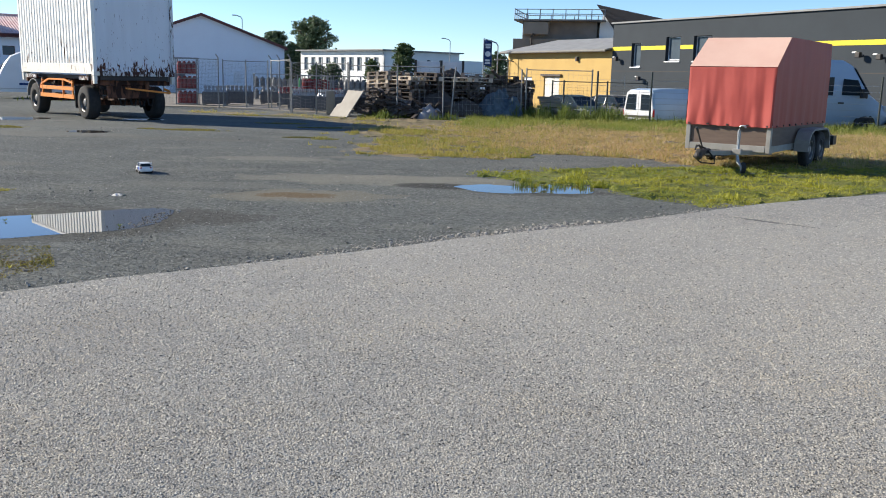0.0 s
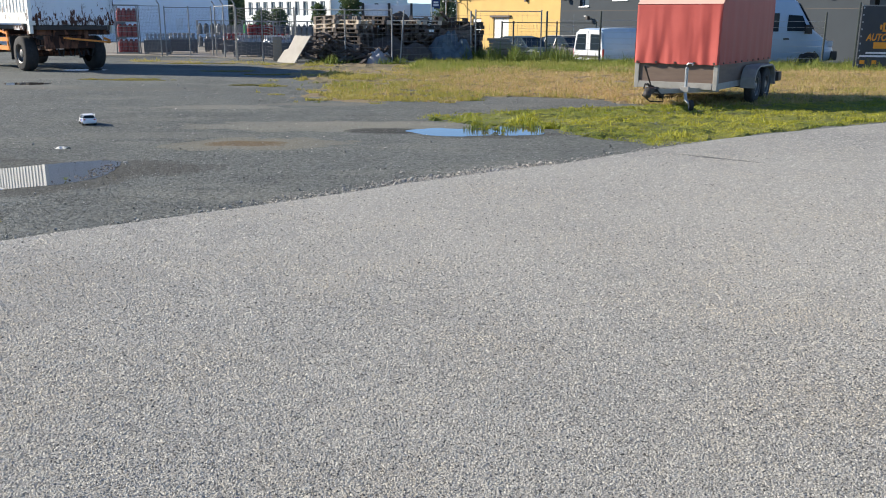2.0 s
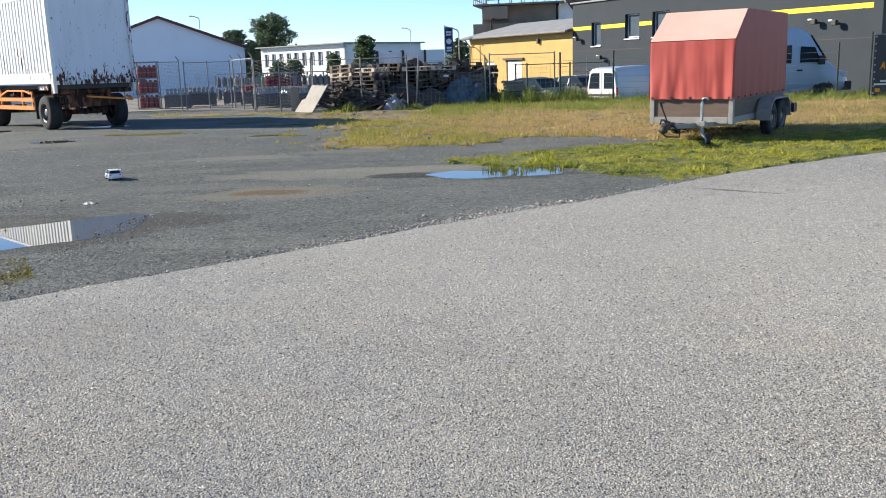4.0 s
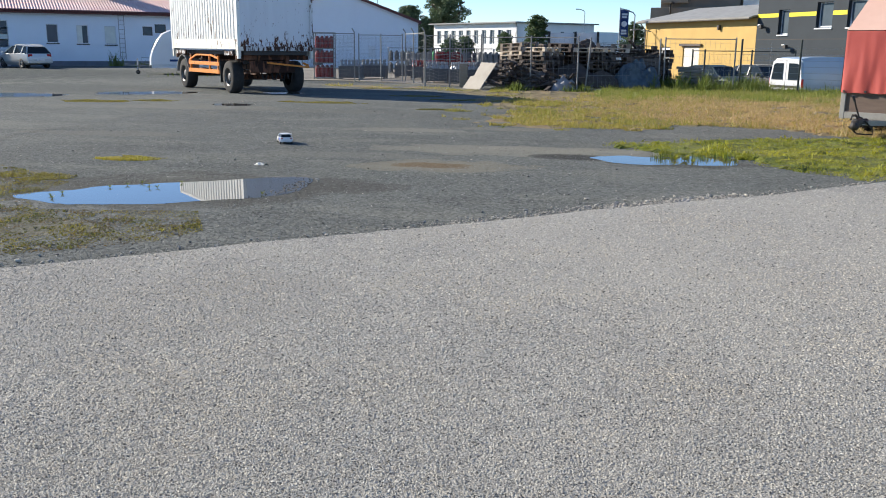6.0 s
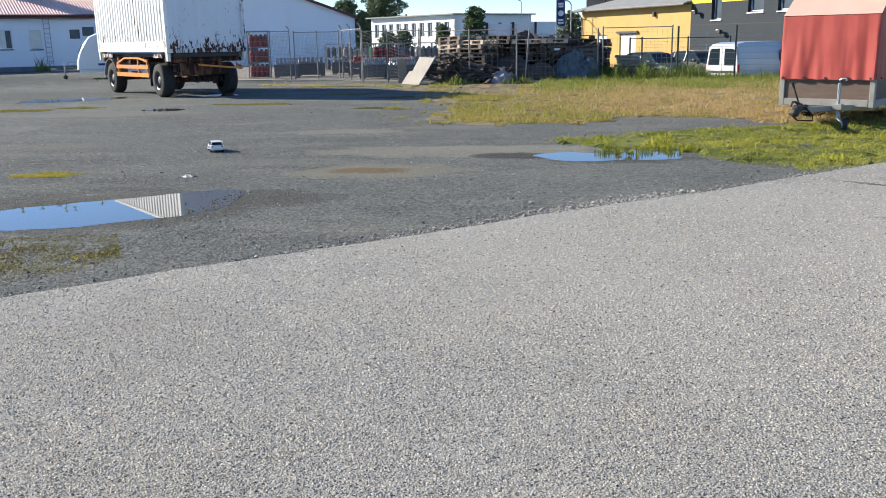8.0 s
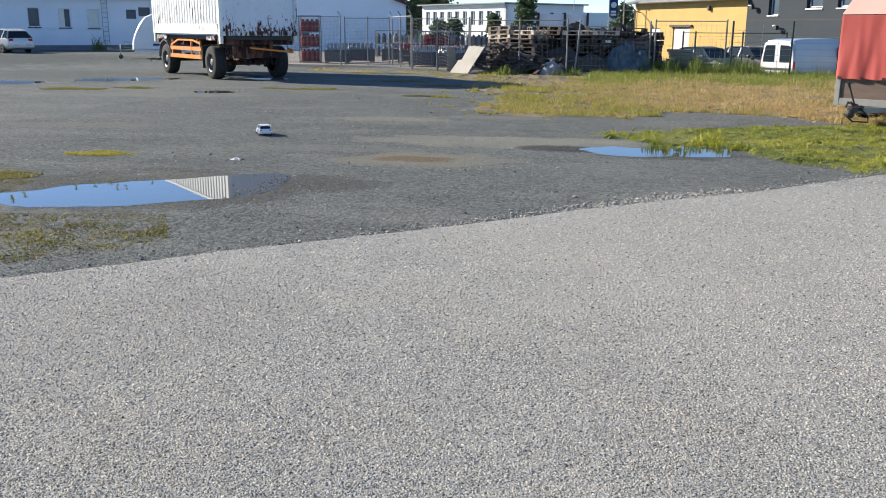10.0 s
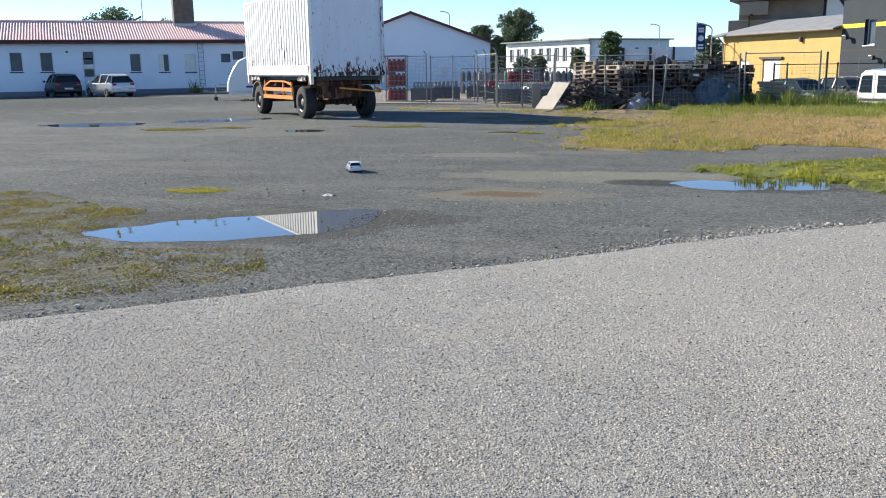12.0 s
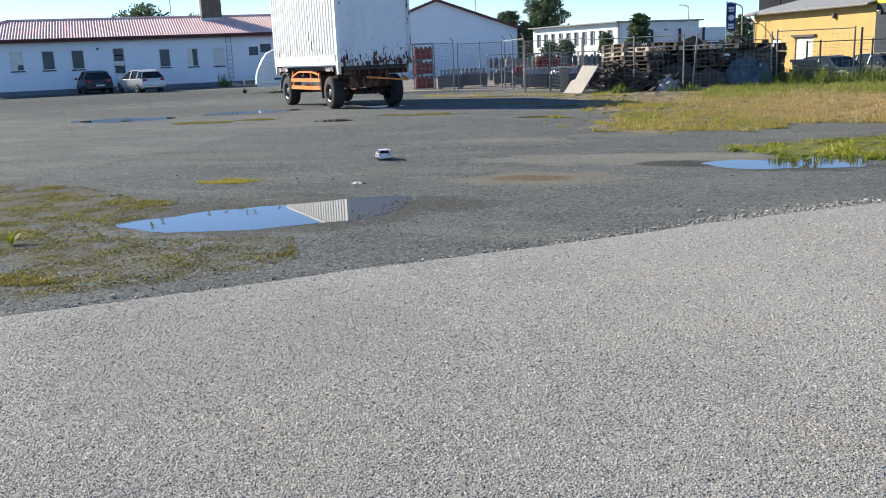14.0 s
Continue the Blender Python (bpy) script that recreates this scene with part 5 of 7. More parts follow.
def hatchback(m, paint_mat, label, category="car", estate=False, group="parked cars"):
    h = thing("parked_car", label, category, m, group)
    W = 1.74
    part("body", shell(W, [(-2.08, 0.45, 0.7, 0.82), (-2.0, 0.3, 0.93, 0.95), (-1.6, 0.22, 0.98, 1), (0, 0.2, 0.96, 1), (1.0, 0.2, 0.94, 1), (1.6, 0.22, 0.86, 0.97), (1.95, 0.28, 0.74, 0.9), (2.08, 0.4, 0.6, 0.78)], 0.95, 0.86), paint_mat, h, smooth=True)
    tail = -1.98 if estate else -1.88
    part("window_band", glasshouse(W, [(tail, 0.9, 0.96, 0.9, 0.88), (tail + 0.3, 0.9, 1.36, 0.92, 0.66), (-1.3, 0.9, 1.42, 0.93, 0.69), (-0.2, 0.9, 1.44, 0.93, 0.7), (0.35, 0.9, 1.39, 0.93, 0.68), (1.12, 0.88, 0.94, 0.9, 0.86)]), CAR_GLASS, h)
    part("roof", shell(W * 0.74, [(tail + 0.2, 1.35, 1.39, 0.86), (-1.2, 1.39, 1.46, 1), (-0.2, 1.41, 1.485, 1), (0.4, 1.375, 1.41, 0.95)], 0.86, 0.6), paint_mat, h, smooth=True)
    pillars(h, W, [((1.1, 0.93, 0.9), (0.35, 1.39, 0.69)), ((-0.25, 0.94, 0.945), (-0.28, 1.43, 0.71)), ((-1.25, 0.95, 0.945), (-1.3, 1.42, 0.7)), ((tail + 0.02, 0.95, 0.91), (tail + 0.3, 1.36, 0.67))], paint_mat)
    for s in (-1, 1):
        part("tail_lamp", box(B(), -2.06, -1.9, s * 0.62 - 0.14, s * 0.62 + 0.14, 0.72, 0.9, 0.03), TAIL_RED, h)
        part("headlamp", box(B(), 1.86, 2.0, s * 0.6 - 0.16, s * 0.6 + 0.16, 0.6, 0.72, 0.03), LENS, h)
        part("mirror", box(B(), 0.72, 0.9, s * 0.98 - 0.08, s * 0.98 + 0.08, 0.92, 1.05, 0.03), paint_mat, h)
    part("rear_bumper", box(B(), -2.14, -1.98, -0.8, 0.8, 0.32, 0.56, 0.04), paint_mat, h)
    part("number_plate", box(B(), -2.155, -2.14, -0.26, 0.26, 0.48, 0.59), WHITE_PRINT, h)
    if estate:
        for s in (-1, 1):
            part("roof_rail", tube(B(), [(-1.6, s * 0.5, 1.42), (-1.4, s * 0.5, 1.47), (0.0, s * 0.5, 1.49), (0.2, s * 0.5, 1.42)], 0.015, 6), GALV_DULL, h)
    car_wheels(h, (-1.27, 1.28), W, 0.31)
    return h


def end_plate(poly, x0, x1):
    """A y-z outline given depth toward the rear end."""
    bm = plate(B(), poly, x0, x1)
    bmesh.ops.transform(bm, matrix=pose(0, 0, 0, 0, 0, 90), verts=bm.verts)
    return bm


def small_van(m, label):
    """A panel van seen from its twin rear doors."""
    h = thing("parked_van", label, "van", m, "parked vans")
    W = 1.7
    part("body", shell(W, [(-2.0, 0.4, 1.5, 0.93), (-1.93, 0.3, 1.74, 0.98), (-1.5, 0.26, 1.8, 1), (0.2, 0.25, 1.82, 1), (0.55, 0.25, 1.75, 1), (1.2, 0.25, 1.12, 0.98), (1.8, 0.3, 0.98, 0.92), (2.02, 0.4, 0.7, 0.8)], 0.86, 0.72), CAR_SHADE_BLUE, h, smooth=True)
    for s in (-1, 1):
        d = part("rear_door", end_plate([(s * 0.012, 0.45), (s * 0.77, 0.45), (s * 0.78, 1.0), (s * 0.66, 1.64), (s * 0.55, 1.7), (s * 0.012, 1.71)], 1.97, 2.03), CAR_WHITE, h)
        part("rear_window", end_plate([(s * 0.13, 1.0), (s * 0.68, 1.0), (s * 0.69, 1.06), (s * 0.6, 1.52), (s * 0.54, 1.58), (s * 0.13, 1.59)], 2.031, 2.042), CAR_GLASS, d)
        part("door_panel", end_plate([(s * 0.1, 0.55), (s * 0.68, 0.55), (s * 0.68, 0.66), (s * 0.1, 0.66)], 2.031, 2.038), CAR_SHADE_BLUE, d)
        part("tail_lamp", box(B(), -2.02, -1.9, s * 0.79 - 0.03, s * 0.79 + 0.03, 0.75, 1.05, 0.02), TAIL_RED, h)
        part("side_window", box(B(), 0.2, 0.95, s * 0.835 - 0.012, s * 0.835 + 0.012, 1.1, 1.5, 0.01), CAR_GLASS, h)
        part("door_mirror", box(B(), 0.9, 1.05, s * 0.95 - 0.08, s * 0.95 + 0.08, 1.05, 1.25, 0.03), BLACK_STEEL, h)
    part("windscreen", beam(B(), (0.66, 0, 1.68), (1.2, 0, 1.16), 1.34, 0.03, up=(1, 0, 1)), CAR_GLASS, h)
    part("rear_bumper", box(B(), -2.1, -1.96, -0.82, 0.82, 0.3, 0.5, 0.04), BLACK_STEEL, h)
    part("plate_strip", box(B(), -2.05, -2.03, -0.7, 0.7, 0.72, 0.8), BLACK_STEEL, h)
    part("number_plate", box(B(), -2.06, -2.045, -0.62, -0.12, 0.56, 0.67), WHITE_PRINT, h)
    car_wheels(h, (-1.3, 1.35), W, 0.31)
    return h


def high_van(m, label):
    h = thing("parked_van", label, "van", m, "parked vans")
    W = 1.98
    part("body", shell(W, [(-2.7, 0.45, 2.35, 0.94), (-2.6, 0.35, 2.52, 0.98), (-1.0, 0.32, 2.6, 1), (0.9, 0.32, 2.58, 1), (1.25, 0.32, 2.4, 1), (1.85, 0.32, 1.5, 0.99), (2.3, 0.35, 1.18, 0.95), (2.62, 0.4, 1.0, 0.86), (2.7, 0.5, 0.8, 0.8)], 0.88, 0.74), CAR_SHADE_BLUE, h, smooth=True)
    for s in (-1, 1):
        w = part("cab_window", plate(B(), [(0.85, 1.4), (1.62, 1.4), (1.36, 1.92), (0.88, 1.95)], s * 0.985 - 0.02, s * 0.985 + 0.02), CAR_GLASS, h)
        part("side_window", box(B(), -0.55, 0.55, s * 0.985 - 0.02, s * 0.985 + 0.02, 1.38, 2.0, 0.015), CAR_GLASS, h)
        part("side_window", box(B(), -2.0, -0.75, s * 0.985 - 0.02, s * 0.985 + 0.02, 1.38, 2.0, 0.015), CAR_GLASS, h)
        part("door_mirror", box(B(), 1.45, 1.65, s * 1.14 - 0.1, s * 1.14 + 0.1, 1.3, 1.62, 0.03), BLACK_STEEL, h)
        part("door_handle", box(B(), 0.75, 0.95, s * 1.0 - 0.02, s * 1.0 + 0.02, 1.1, 1.16, 0.01), BLACK_STEEL, h)
        part("headlamp", box(B(), 2.4, 2.62, s * 0.72 - 0.14, s * 0.72 + 0.14, 0.86, 1.06, 0.04), LENS, h)
    part("windscreen", beam(B(), (1.32, 0, 2.33), (1.9, 0, 1.47), 1.6, 0.03, up=(1, 0, 1)), CAR_GLASS, h)
    part("front_bumper", box(B(), 2.55, 2.8, -0.9, 0.9, 0.4, 0.72, 0.05), BLACK_STEEL, h)
    car_wheels(h, (-1.7, 1.75), W, 0.35)
    return h


hatchback(facing(-36.3, 50.0, -0.72, 0.69, 0.95), CAR_NAVY, "dark navy hatchback parked facing the white house")
hatchback(facing(-32.3, 49.0, -0.86, 0.51, 0.9), CAR_SILVER, "silver white estate car parked facing the white house", estate=True)
small_van(facing(9.05, 34.9, 0.8, 0.6) @ Matrix.Diagonal((1, 0.9, 1, 1)), "small white panel van, body coloured as if shaded, parked beyond the fence")
high_van(facing(12.9, 31.7, 0.93, 0.0), "tall van, body coloured as if shaded, parked beyond the wire fence")
hatchback(facing(6.7, 44.6, 0.5, -0.86, 0.9), CAR_GREEN, "dark teal hatchback parked by the yellow workshop")
hatchback(facing(9.1, 46.0, 0.45, -0.89, 0.9), CAR_NAVY, "dark hatchback parked by the yellow workshop", estate=True)
hatchback(facing(3.6, 46.0, -0.35, -0.94, 0.85), CAR_GREEN, "dark green car parked beside the timber heap")


def toy_car(m):
    h = thing("toy_car", "white toy rally car with blue stripes on the gravel", "toy car", m)
    W = 1.9
    part("body", shell(W, [(-2.05, 0.4, 0.8, 0.84), (-1.95, 0.28, 1.0, 0.96), (-1.4, 0.22, 1.02, 1), (0, 0.2, 0.98, 0.98), (1.0, 0.2, 0.94, 1), (1.65, 0.22, 0.82, 0.98), (2.0, 0.26, 0.66, 0.92), (2.12, 0.3, 0.5, 0.85)], 0.95, 0.84), CAR_WHITE, h, smooth=True)
    part("window_band", glasshouse(W, [(-1.75, 0.92, 1.0, 0.86, 0.82), (-1.4, 0.92, 1.4, 0.88, 0.7), (-0.3, 0.92, 1.5, 0.9, 0.72), (0.3, 0.92, 1.42, 0.9, 0.72), (1.1, 0.9, 0.95, 0.86, 0.82)]), CAR_GLASS, h)
    part("roof", shell(W * 0.76, [(-1.5, 1.38, 1.43, 0.9), (-0.9, 1.44, 1.52, 1), (-0.2, 1.46, 1.54, 1), (0.35, 1.4, 1.45, 0.95)], 0.9, 0.7), CAR_WHITE, h, smooth=True)
    pillars(h, W, [((1.06, 0.93, 0.86), (0.3, 1.43, 0.73)), ((-0.3, 0.94, 0.9), (-0.35, 1.49, 0.74)), ((-1.0, 0.95, 0.89), (-1.1, 1.44, 0.73)), ((-1.7, 0.96, 0.86), (-1.4, 1.4, 0.71))], CAR_WHITE)
    sp = part("spoiler", box(B(), -2.1, -1.7, -0.75, 0.75, 1.46, 1.52, 0.02), CAR_WHITE, h)
    for s in (-1, 1):
        part("spoiler_plate", box(B(), -2.12, -1.66, s * 0.76 - 0.02, s * 0.76 + 0.02, 1.3, 1.62, 0.01), CAR_WHITE, sp)
        part("blue_stripe", plate(B(), [(-1.8, 0.55), (-1.1, 0.55), (-0.7, 0.9), (-1.5, 0.95)], s * 0.958 - 0.008, s * 0.958 + 0.008), BLUE_PAINT, h, "blue paint flash")
        part("door_number_panel", box(B(), -0.35, 0.15, s * 0.95 - 0.012, s * 0.95 + 0.012, 0.45, 0.8), BLACK_STEEL, h)
        part("headlamp", box(B(), 1.8, 2.0, s * 0.62 - 0.16, s * 0.62 + 0.16, 0.58, 0.7, 0.03), BLACK_STEEL, h)
        part("tail_lamp", box(B(), -2.08, -1.92, s * 0.66 - 0.12, s * 0.66 + 0.12, 0.76, 0.92, 0.03), TAIL_RED, h)
    part("tailgate_window", beam(B(), (-1.82, 0, 1.0), (-1.46, 0, 1.38), 1.2, 0.02, up=(-1, 0, 1)), CAR_GLASS, h)
    car_wheels(h, (-1.3, 1.32), W, 0.36, 0.3, FRAME_WHITE)
    return h


toy_car(facing(-4.35, 12.85, -0.45, 0.89, 0.1, 0.0))


def caravan():
    m = facing(-19.45, 42.4, -0.9, -0.44)
    h = thing("caravan", "white rounded touring caravan behind the container", "caravan", m)
    W = 1.95
    side = [(1.55, 0.42), (1.53, 0.8), (1.4, 1.2), (1.2, 1.6), (0.92, 1.95), (0.5, 2.14), (-1.6, 2.2), (-2.0, 2.0), (-2.1, 1.2), (-2.05, 0.42)]
    bm = B()
    rings = []
    for y, k in ((-W / 2, 0.94), (-W / 2 + 0.1, 0.99), (0, 1.0), (W / 2 - 0.1, 0.99), (W / 2, 0.94)):
        rings.append([(x * k, y, 1.2 + (z - 1.2) * k) for x, z in side])
    loft(bm, rings)
    part("body", bm, CAR_WHITE, h, smooth=True)
    part("front_window", beam(B(), (1.41, 0, 1.2), (1.21, 0, 1.6), 1.3, 0.03, up=(1, 0, 0.5)), CAR_GLASS, h)
    for s in (-1, 1):
        part("trim_band", box(B(), -1.9, 0.6, s * (W / 2) - 0.012, s * (W / 2) + 0.012, 0.62, 0.72), BANNER_BLUE, h, "blue trim band")
        part("skirt", box(B(), -1.95, 1.45, s * 0.9 - 0.02, s * 0.9 + 0.02, 0.3, 0.45), CAR_WHITE, h)
    bm = B()
    beam(bm, (1.45, 0.45, 0.4), (2.5, 0.04, 0.42), 0.06)
    beam(bm, (1.45, -0.45, 0.4), (2.5, -0.04, 0.42), 0.06)
    box(bm, 2.45, 2.7, -0.06, 0.06, 0.4, 0.52, 0.02)
    part("drawbar", bm, GALV_DULL, h)
    part("jockey_leg", tube(B(), [(2.1, 0.1, 0.75), (2.1, 0.1, 0.15)], 0.03, 8), GALV, h)
    wheel(h, 2.1, 0.1, 0.1, 0.1, 0.07, hub=False)
    part("grab_handle", tube(B(), [(1.5, 0.5, 0.5), (1.9, 0.5, 0.55), (1.9, 0.5, 0.8), (1.5, 0.5, 0.78)], 0.02, 6), GALV, h)
    for s in (-1, 1):
        wheel(h, -0.2, s * 0.85, 0.3, 0.3, 0.18, side=-s, hub=False)


caravan()


# ---------------------------------------------------------------- fences
def mesh_panel(h, p, q, z0, z1, step_x=0.16, step_z=0.22, r=0.002, bow=0.0, mat=GALV_DULL):
    """Welded wire between two posts."""
    bm = B()
    p, q = Vector(p), Vector(q)
    n = max(2, int((q - p).length / step_x))
    up = Vector((0, 0, 1))
    side = (q - p).normalized().cross(up)
    def at(k, z):
        s = k / n
        return p + (q - p) * s + up * (z + bow * 0.4 * math.sin(s * math.pi * 2 + z)) + side * bow * math.sin(math.pi * s)
    for k in range(1, n):
        beam(bm, at(k, z0), at(k, z1), r * 2)
    for j in range(int((z1 - z0) / step_z) + 1):
        z = min(z1, z0 + j * step_z)
        pts = [at(k, z) for k in range(0, n + 1, max(1, n // 6))]
        if pts[-1] != at(n, z):
            pts.append(at(n, z))
        for a, b in zip(pts, pts[1:]):
            beam(bm, a, b, r * 2.4)
    ob = part("wire_mesh", bm, mat, h)
    ob["kind"] = "stuff"
    return ob


def fence_run(label, pts, z1, mat=GALV_DULL, post_r=0.03, rail=True, bow=0.0, lean=(), mesh=True, step_x=0.16, step_z=0.22, wire=0.002, arm=0.0, strand=None):
    h = thing("wire_fence", label, "fence", Matrix.Translation((pts[0][0], pts[0][1], 0)), "yard fences")
    o = Vector((pts[0][0], pts[0][1], 0))
    base = [Vector((x, y, gz(x, y))) - o for x, y in pts]
    for i, b in enumerate(base):
        top = b + Vector((lean[i] if i < len(lean) else 0.0, 0, z1))
        line = [b - Vector((0, 0, 0.1)), top] + ([top + Vector((-arm * 0.7, arm * 0.3, arm))] if arm else [])
        part("post", tube(B(), line, post_r * 0.85, 8), mat, h)
    for a, b in zip(base, base[1:]):
        if rail:
            part("top_rail", tube(B(), [a + Vector((0, 0, z1 - 0.06)), b + Vector((0, 0, z1 - 0.06))], 0.018, 6), mat, h)
        if mesh:
            mesh_panel(h, a, b, 0.1, z1 - 0.1, bow=bow, mat=strand or mat, step_x=step_x, step_z=step_z, r=wire)
    return h


fence_run("galvanised mesh fence in front of gas cages", [(-13.6, 35.6), (-11.3, 36.1), (-9.15, 36.45)], 2.0, arm=0.15, step_x=0.055, step_z=0.055, wire=0.0022)
fence_run("galvanised mesh gate with two leaves", [(-8.95, 36.4), (-8.06, 36.6), (-7.2, 36.8)], 1.95, rail=True, step_x=0.055, step_z=0.055, wire=0.0016)
fence_run("galvanised mesh fence with bowed wires", [(-7.05, 36.7), (-6.4, 35.0), (-5.66, 33.2)], 2.0, bow=0.1, arm=0.15)
fence_run("temporary mesh fence with sagging bowed wires", [(-5.6, 33.1), (-4.66, 32.95), (-3.42, 32.2)], 1.9, bow=0.16, step_z=0.12, wire=0.0035)
fence_run("temporary mesh fence before the pallet heap", [(-3.36, 32.15), (-1.6, 31.4), (0.02, 30.9)], 1.85, lean=(0, 0, 0.0))
fence_run("temporary mesh fence beside the tarpaulin heap", [(0.28, 30.85), (2.85, 32.3)], 1.8, lean=(0.16, 0), rail=False)
fence_run("temporary fence panel with tubular frame in tall grass", [(3.02, 32.3), (5.3, 31.75)], 1.85)
fence_run("dark green post and wire fence in tall grass", [(5.5, 31.75), (7.32, 31.3), (11.2, 30.2), (14.3, 29.05)], 1.8, POST_GREEN, 0.04, rail=False, step_x=30, step_z=0.2, wire=0.0035, strand=GALV)
fence_run("dark green mesh fence at the neighbouring lot", [(4.5, 36.6), (5.05, 37.2), (6.9, 37.4), (8.6, 37.6)], 2.05, POST_GREEN, 0.04)


# ---------------------------------------------------------------- gas bottle cages
def gas_bottle(x, y, z, mat, h, r=0.105, tall=0.52):
    bm = B()
    lathe(bm, [(0.02, 0.0), (r * 0.9, 0.005), (r, 0.04), (r, tall * 0.72), (r * 0.85, tall * 0.84), (r * 0.4, tall * 0.9), (r * 0.32, tall), (0.01, tall)], 12, Matrix.Translation((x, y, z)) @ pose(0, 0, 0, 90))
    return part("gas_bottle", bm, mat, h)


def gas_rack(x, y, dx, dy, levels, label, mats, cols=4, w=0.92, lvl=0.62, mesh=False):
    h = thing("gas_rack", label, "rack", frame_of((x, y), (dx, dy)), "gas racks")
    d = 0.62
    H = levels * lvl + 0.12
    for a in (0, w):
        for b in (0, d):
            part("upright", box(B(), a - 0.02, a + 0.02, b - 0.02, b + 0.02, 0, H), GALV_DULL, h)
    for k in range(levels):
        z = 0.1 + k * lvl
        part("shelf", box(B(), -0.02, w + 0.02, -0.02, d + 0.02, z - 0.03, z), GALV_DULL, h)
        for zz in (z + 0.22, z + 0.42):
            for b in (-0.022, d + 0.022):
                part("guard_rail", beam(B(), (0, b, zz), (w, b, zz), 0.018), GALV_DULL, h)
        for i in range(cols):
            for j in range(2):
                gas_bottle(0.13 + i * (w - 0.26) / (cols - 1), 0.16 + j * 0.3, z, mats[k % len(mats)], h)
    part("rack_top", box(B(), -0.03, w + 0.03, -0.03, d + 0.03, H, H + 0.03), GALV_DULL, h)
    return h


def gas_crate(x, y, dx, dy, label, body, w=1.0, tops=GALV, n=6):
    """A low stillage of upright bottles."""
    h = thing("gas_crate", label, "crate", frame_of((x, y), (dx, dy)), "gas crates")
    part("crate_front", box(B(), 0, w, 0, 0.03, 0.12, 0.6), body, h)
    part("crate_back", box(B(), 0, w, 0.6, 0.63, 0.12, 0.6), body, h)
    for a in (0, w - 0.03):
        part("crate_side", box(B(), a, a + 0.03, 0.03, 0.6, 0.12, 0.6), body, h)
    part("crate_floor", box(B(), 0.03, w - 0.03, 0.03, 0.6, 0.1, 0.14), body, h)
    for a in (0.05, w - 0.05):
        for b in (0.05, 0.58):
            part("foot", box(B(), a - 0.04, a + 0.04, b - 0.04, b + 0.04, 0, 0.12), GALV_DULL, h)
    for i in range(n):
        for j in range(2):
            bm = B()
            px, py = 0.1 + i * (w - 0.2) / (n - 1), 0.18 + j * 0.27
            lathe(bm, [(0.01, 0.14), (0.07, 0.15), (0.07, 0.62), (0.03, 0.72), (0.028, 0.76), (0.045, 0.77), (0.045, 0.86), (0.01, 0.87)], 10, Matrix.Translation((px, py, 0)) @ pose(0, 0, 0, 90))
            part("gas_bottle", bm, tops, h)
    return h


gas_rack(-11.35, 38.0, 1, 0.15, 3, "three-level steel rack full of red gas bottles", [GAS_RED], w=0.86)
gas_crate(-10.15, 37.6, 1, 0.1, "low grey crate of silver gas bottles", GAS_GREY, tops=GALV)
gas_crate(-7.15, 38.4, 1, 0.0, "low grey crate with dark red bottles", GAS_GREY, w=1.1, tops=GAS_RED)
gas_rack(-5.75, 36.2, 1, -0.1, 2, "two-level rack with red and silver bottles", [FRAME_WHITE, GAS_RED], w=1.1, cols=5)
gas_crate(-6.15, 35.4, 1, -0.1, "low crate of grey gas bottles behind mesh", GAS_GREY, w=1.05, tops=GALV)
gas_crate(-4.95, 34.6, 1, -0.2, "low crate of silver gas bottles behind mesh", GAS_GREY, w=1.1, tops=GALV)
for gx, gy, lab, bodym, topm in ((-8.3, 40.6, "grey stillage of steel gas bottles", GAS_GREY, GALV_DULL), (-6.9, 39.6, "grey stillage of pale gas bottles", GAS_GREY, GALV), (-5.5, 38.6, "dark stillage of red gas bottles", BLACK_STEEL, GAS_RED), (-4.3, 36.4, "grey stillage of steel gas bottles", GAS_GREY, GALV_DULL), (-3.6, 34.9, "dark stillage of steel gas bottles", BLACK_STEEL, GALV_DULL), (-9.6, 39.2, "grey stillage of steel gas bottles", GAS_GREY, GALV_DULL)):
    gas_crate(gx, gy, 1, 0.0, lab, bodym, w=1.15, tops=topm)
gas_rack(-6.6, 41.5, 1, 0.0, 2, "two-level rack of grey and red bottles", [GAS_GREY, GAS_RED], w=1.2, cols=5)
for gx, gy, mats in ((-8.3, 43.2, [GAS_GREY, GALV_DULL]), (-5.1, 41.6, [GAS_GREY, GAS_GREY]), (-3.7, 40.4, [GALV_DULL, GAS_GREY]), (-2.6, 38.6, [GAS_GREY, GALV_DULL]), (-6.7, 44.4, [GAS_GREY, GALV_DULL])):
    gas_rack(gx, gy, 1, 0.1, 2, "two-level rack of grey bottles deep in the gas yard", mats, w=1.25, cols=5)
gas_rack(-4.3, 38.6, 1, 0.0, 2, "two-level rack of grey bottles", [GAS_GREY, GALV_DULL], w=1.2, cols=5)
gas_rack(-9.9, 47.0, 1, 0.3, 2, "grey rack of gas bottles near the warehouse", [GAS_GREY], w=1.2)
gas_crate(-8.6, 48.0, 1, 0.3, "blue-grey crate beside the warehouse", TARP_BLUE, w=1.4)
gas_rack(-7.3, 45.0, 1, 0.2, 2, "green framed rack of gas bottles", [GAS_GREY, GAS_GREEN], w=1.2)
single("concrete_slab", slab(B(), [(-9.3, 36.55), (-4.2, 33.6), (-4.0, 36), (-6, 60), (-20, 58), (-14, 36.2)], -0.02, 0.03), CONCRETE, "pale concrete apron behind the fence", "apron", "structure")
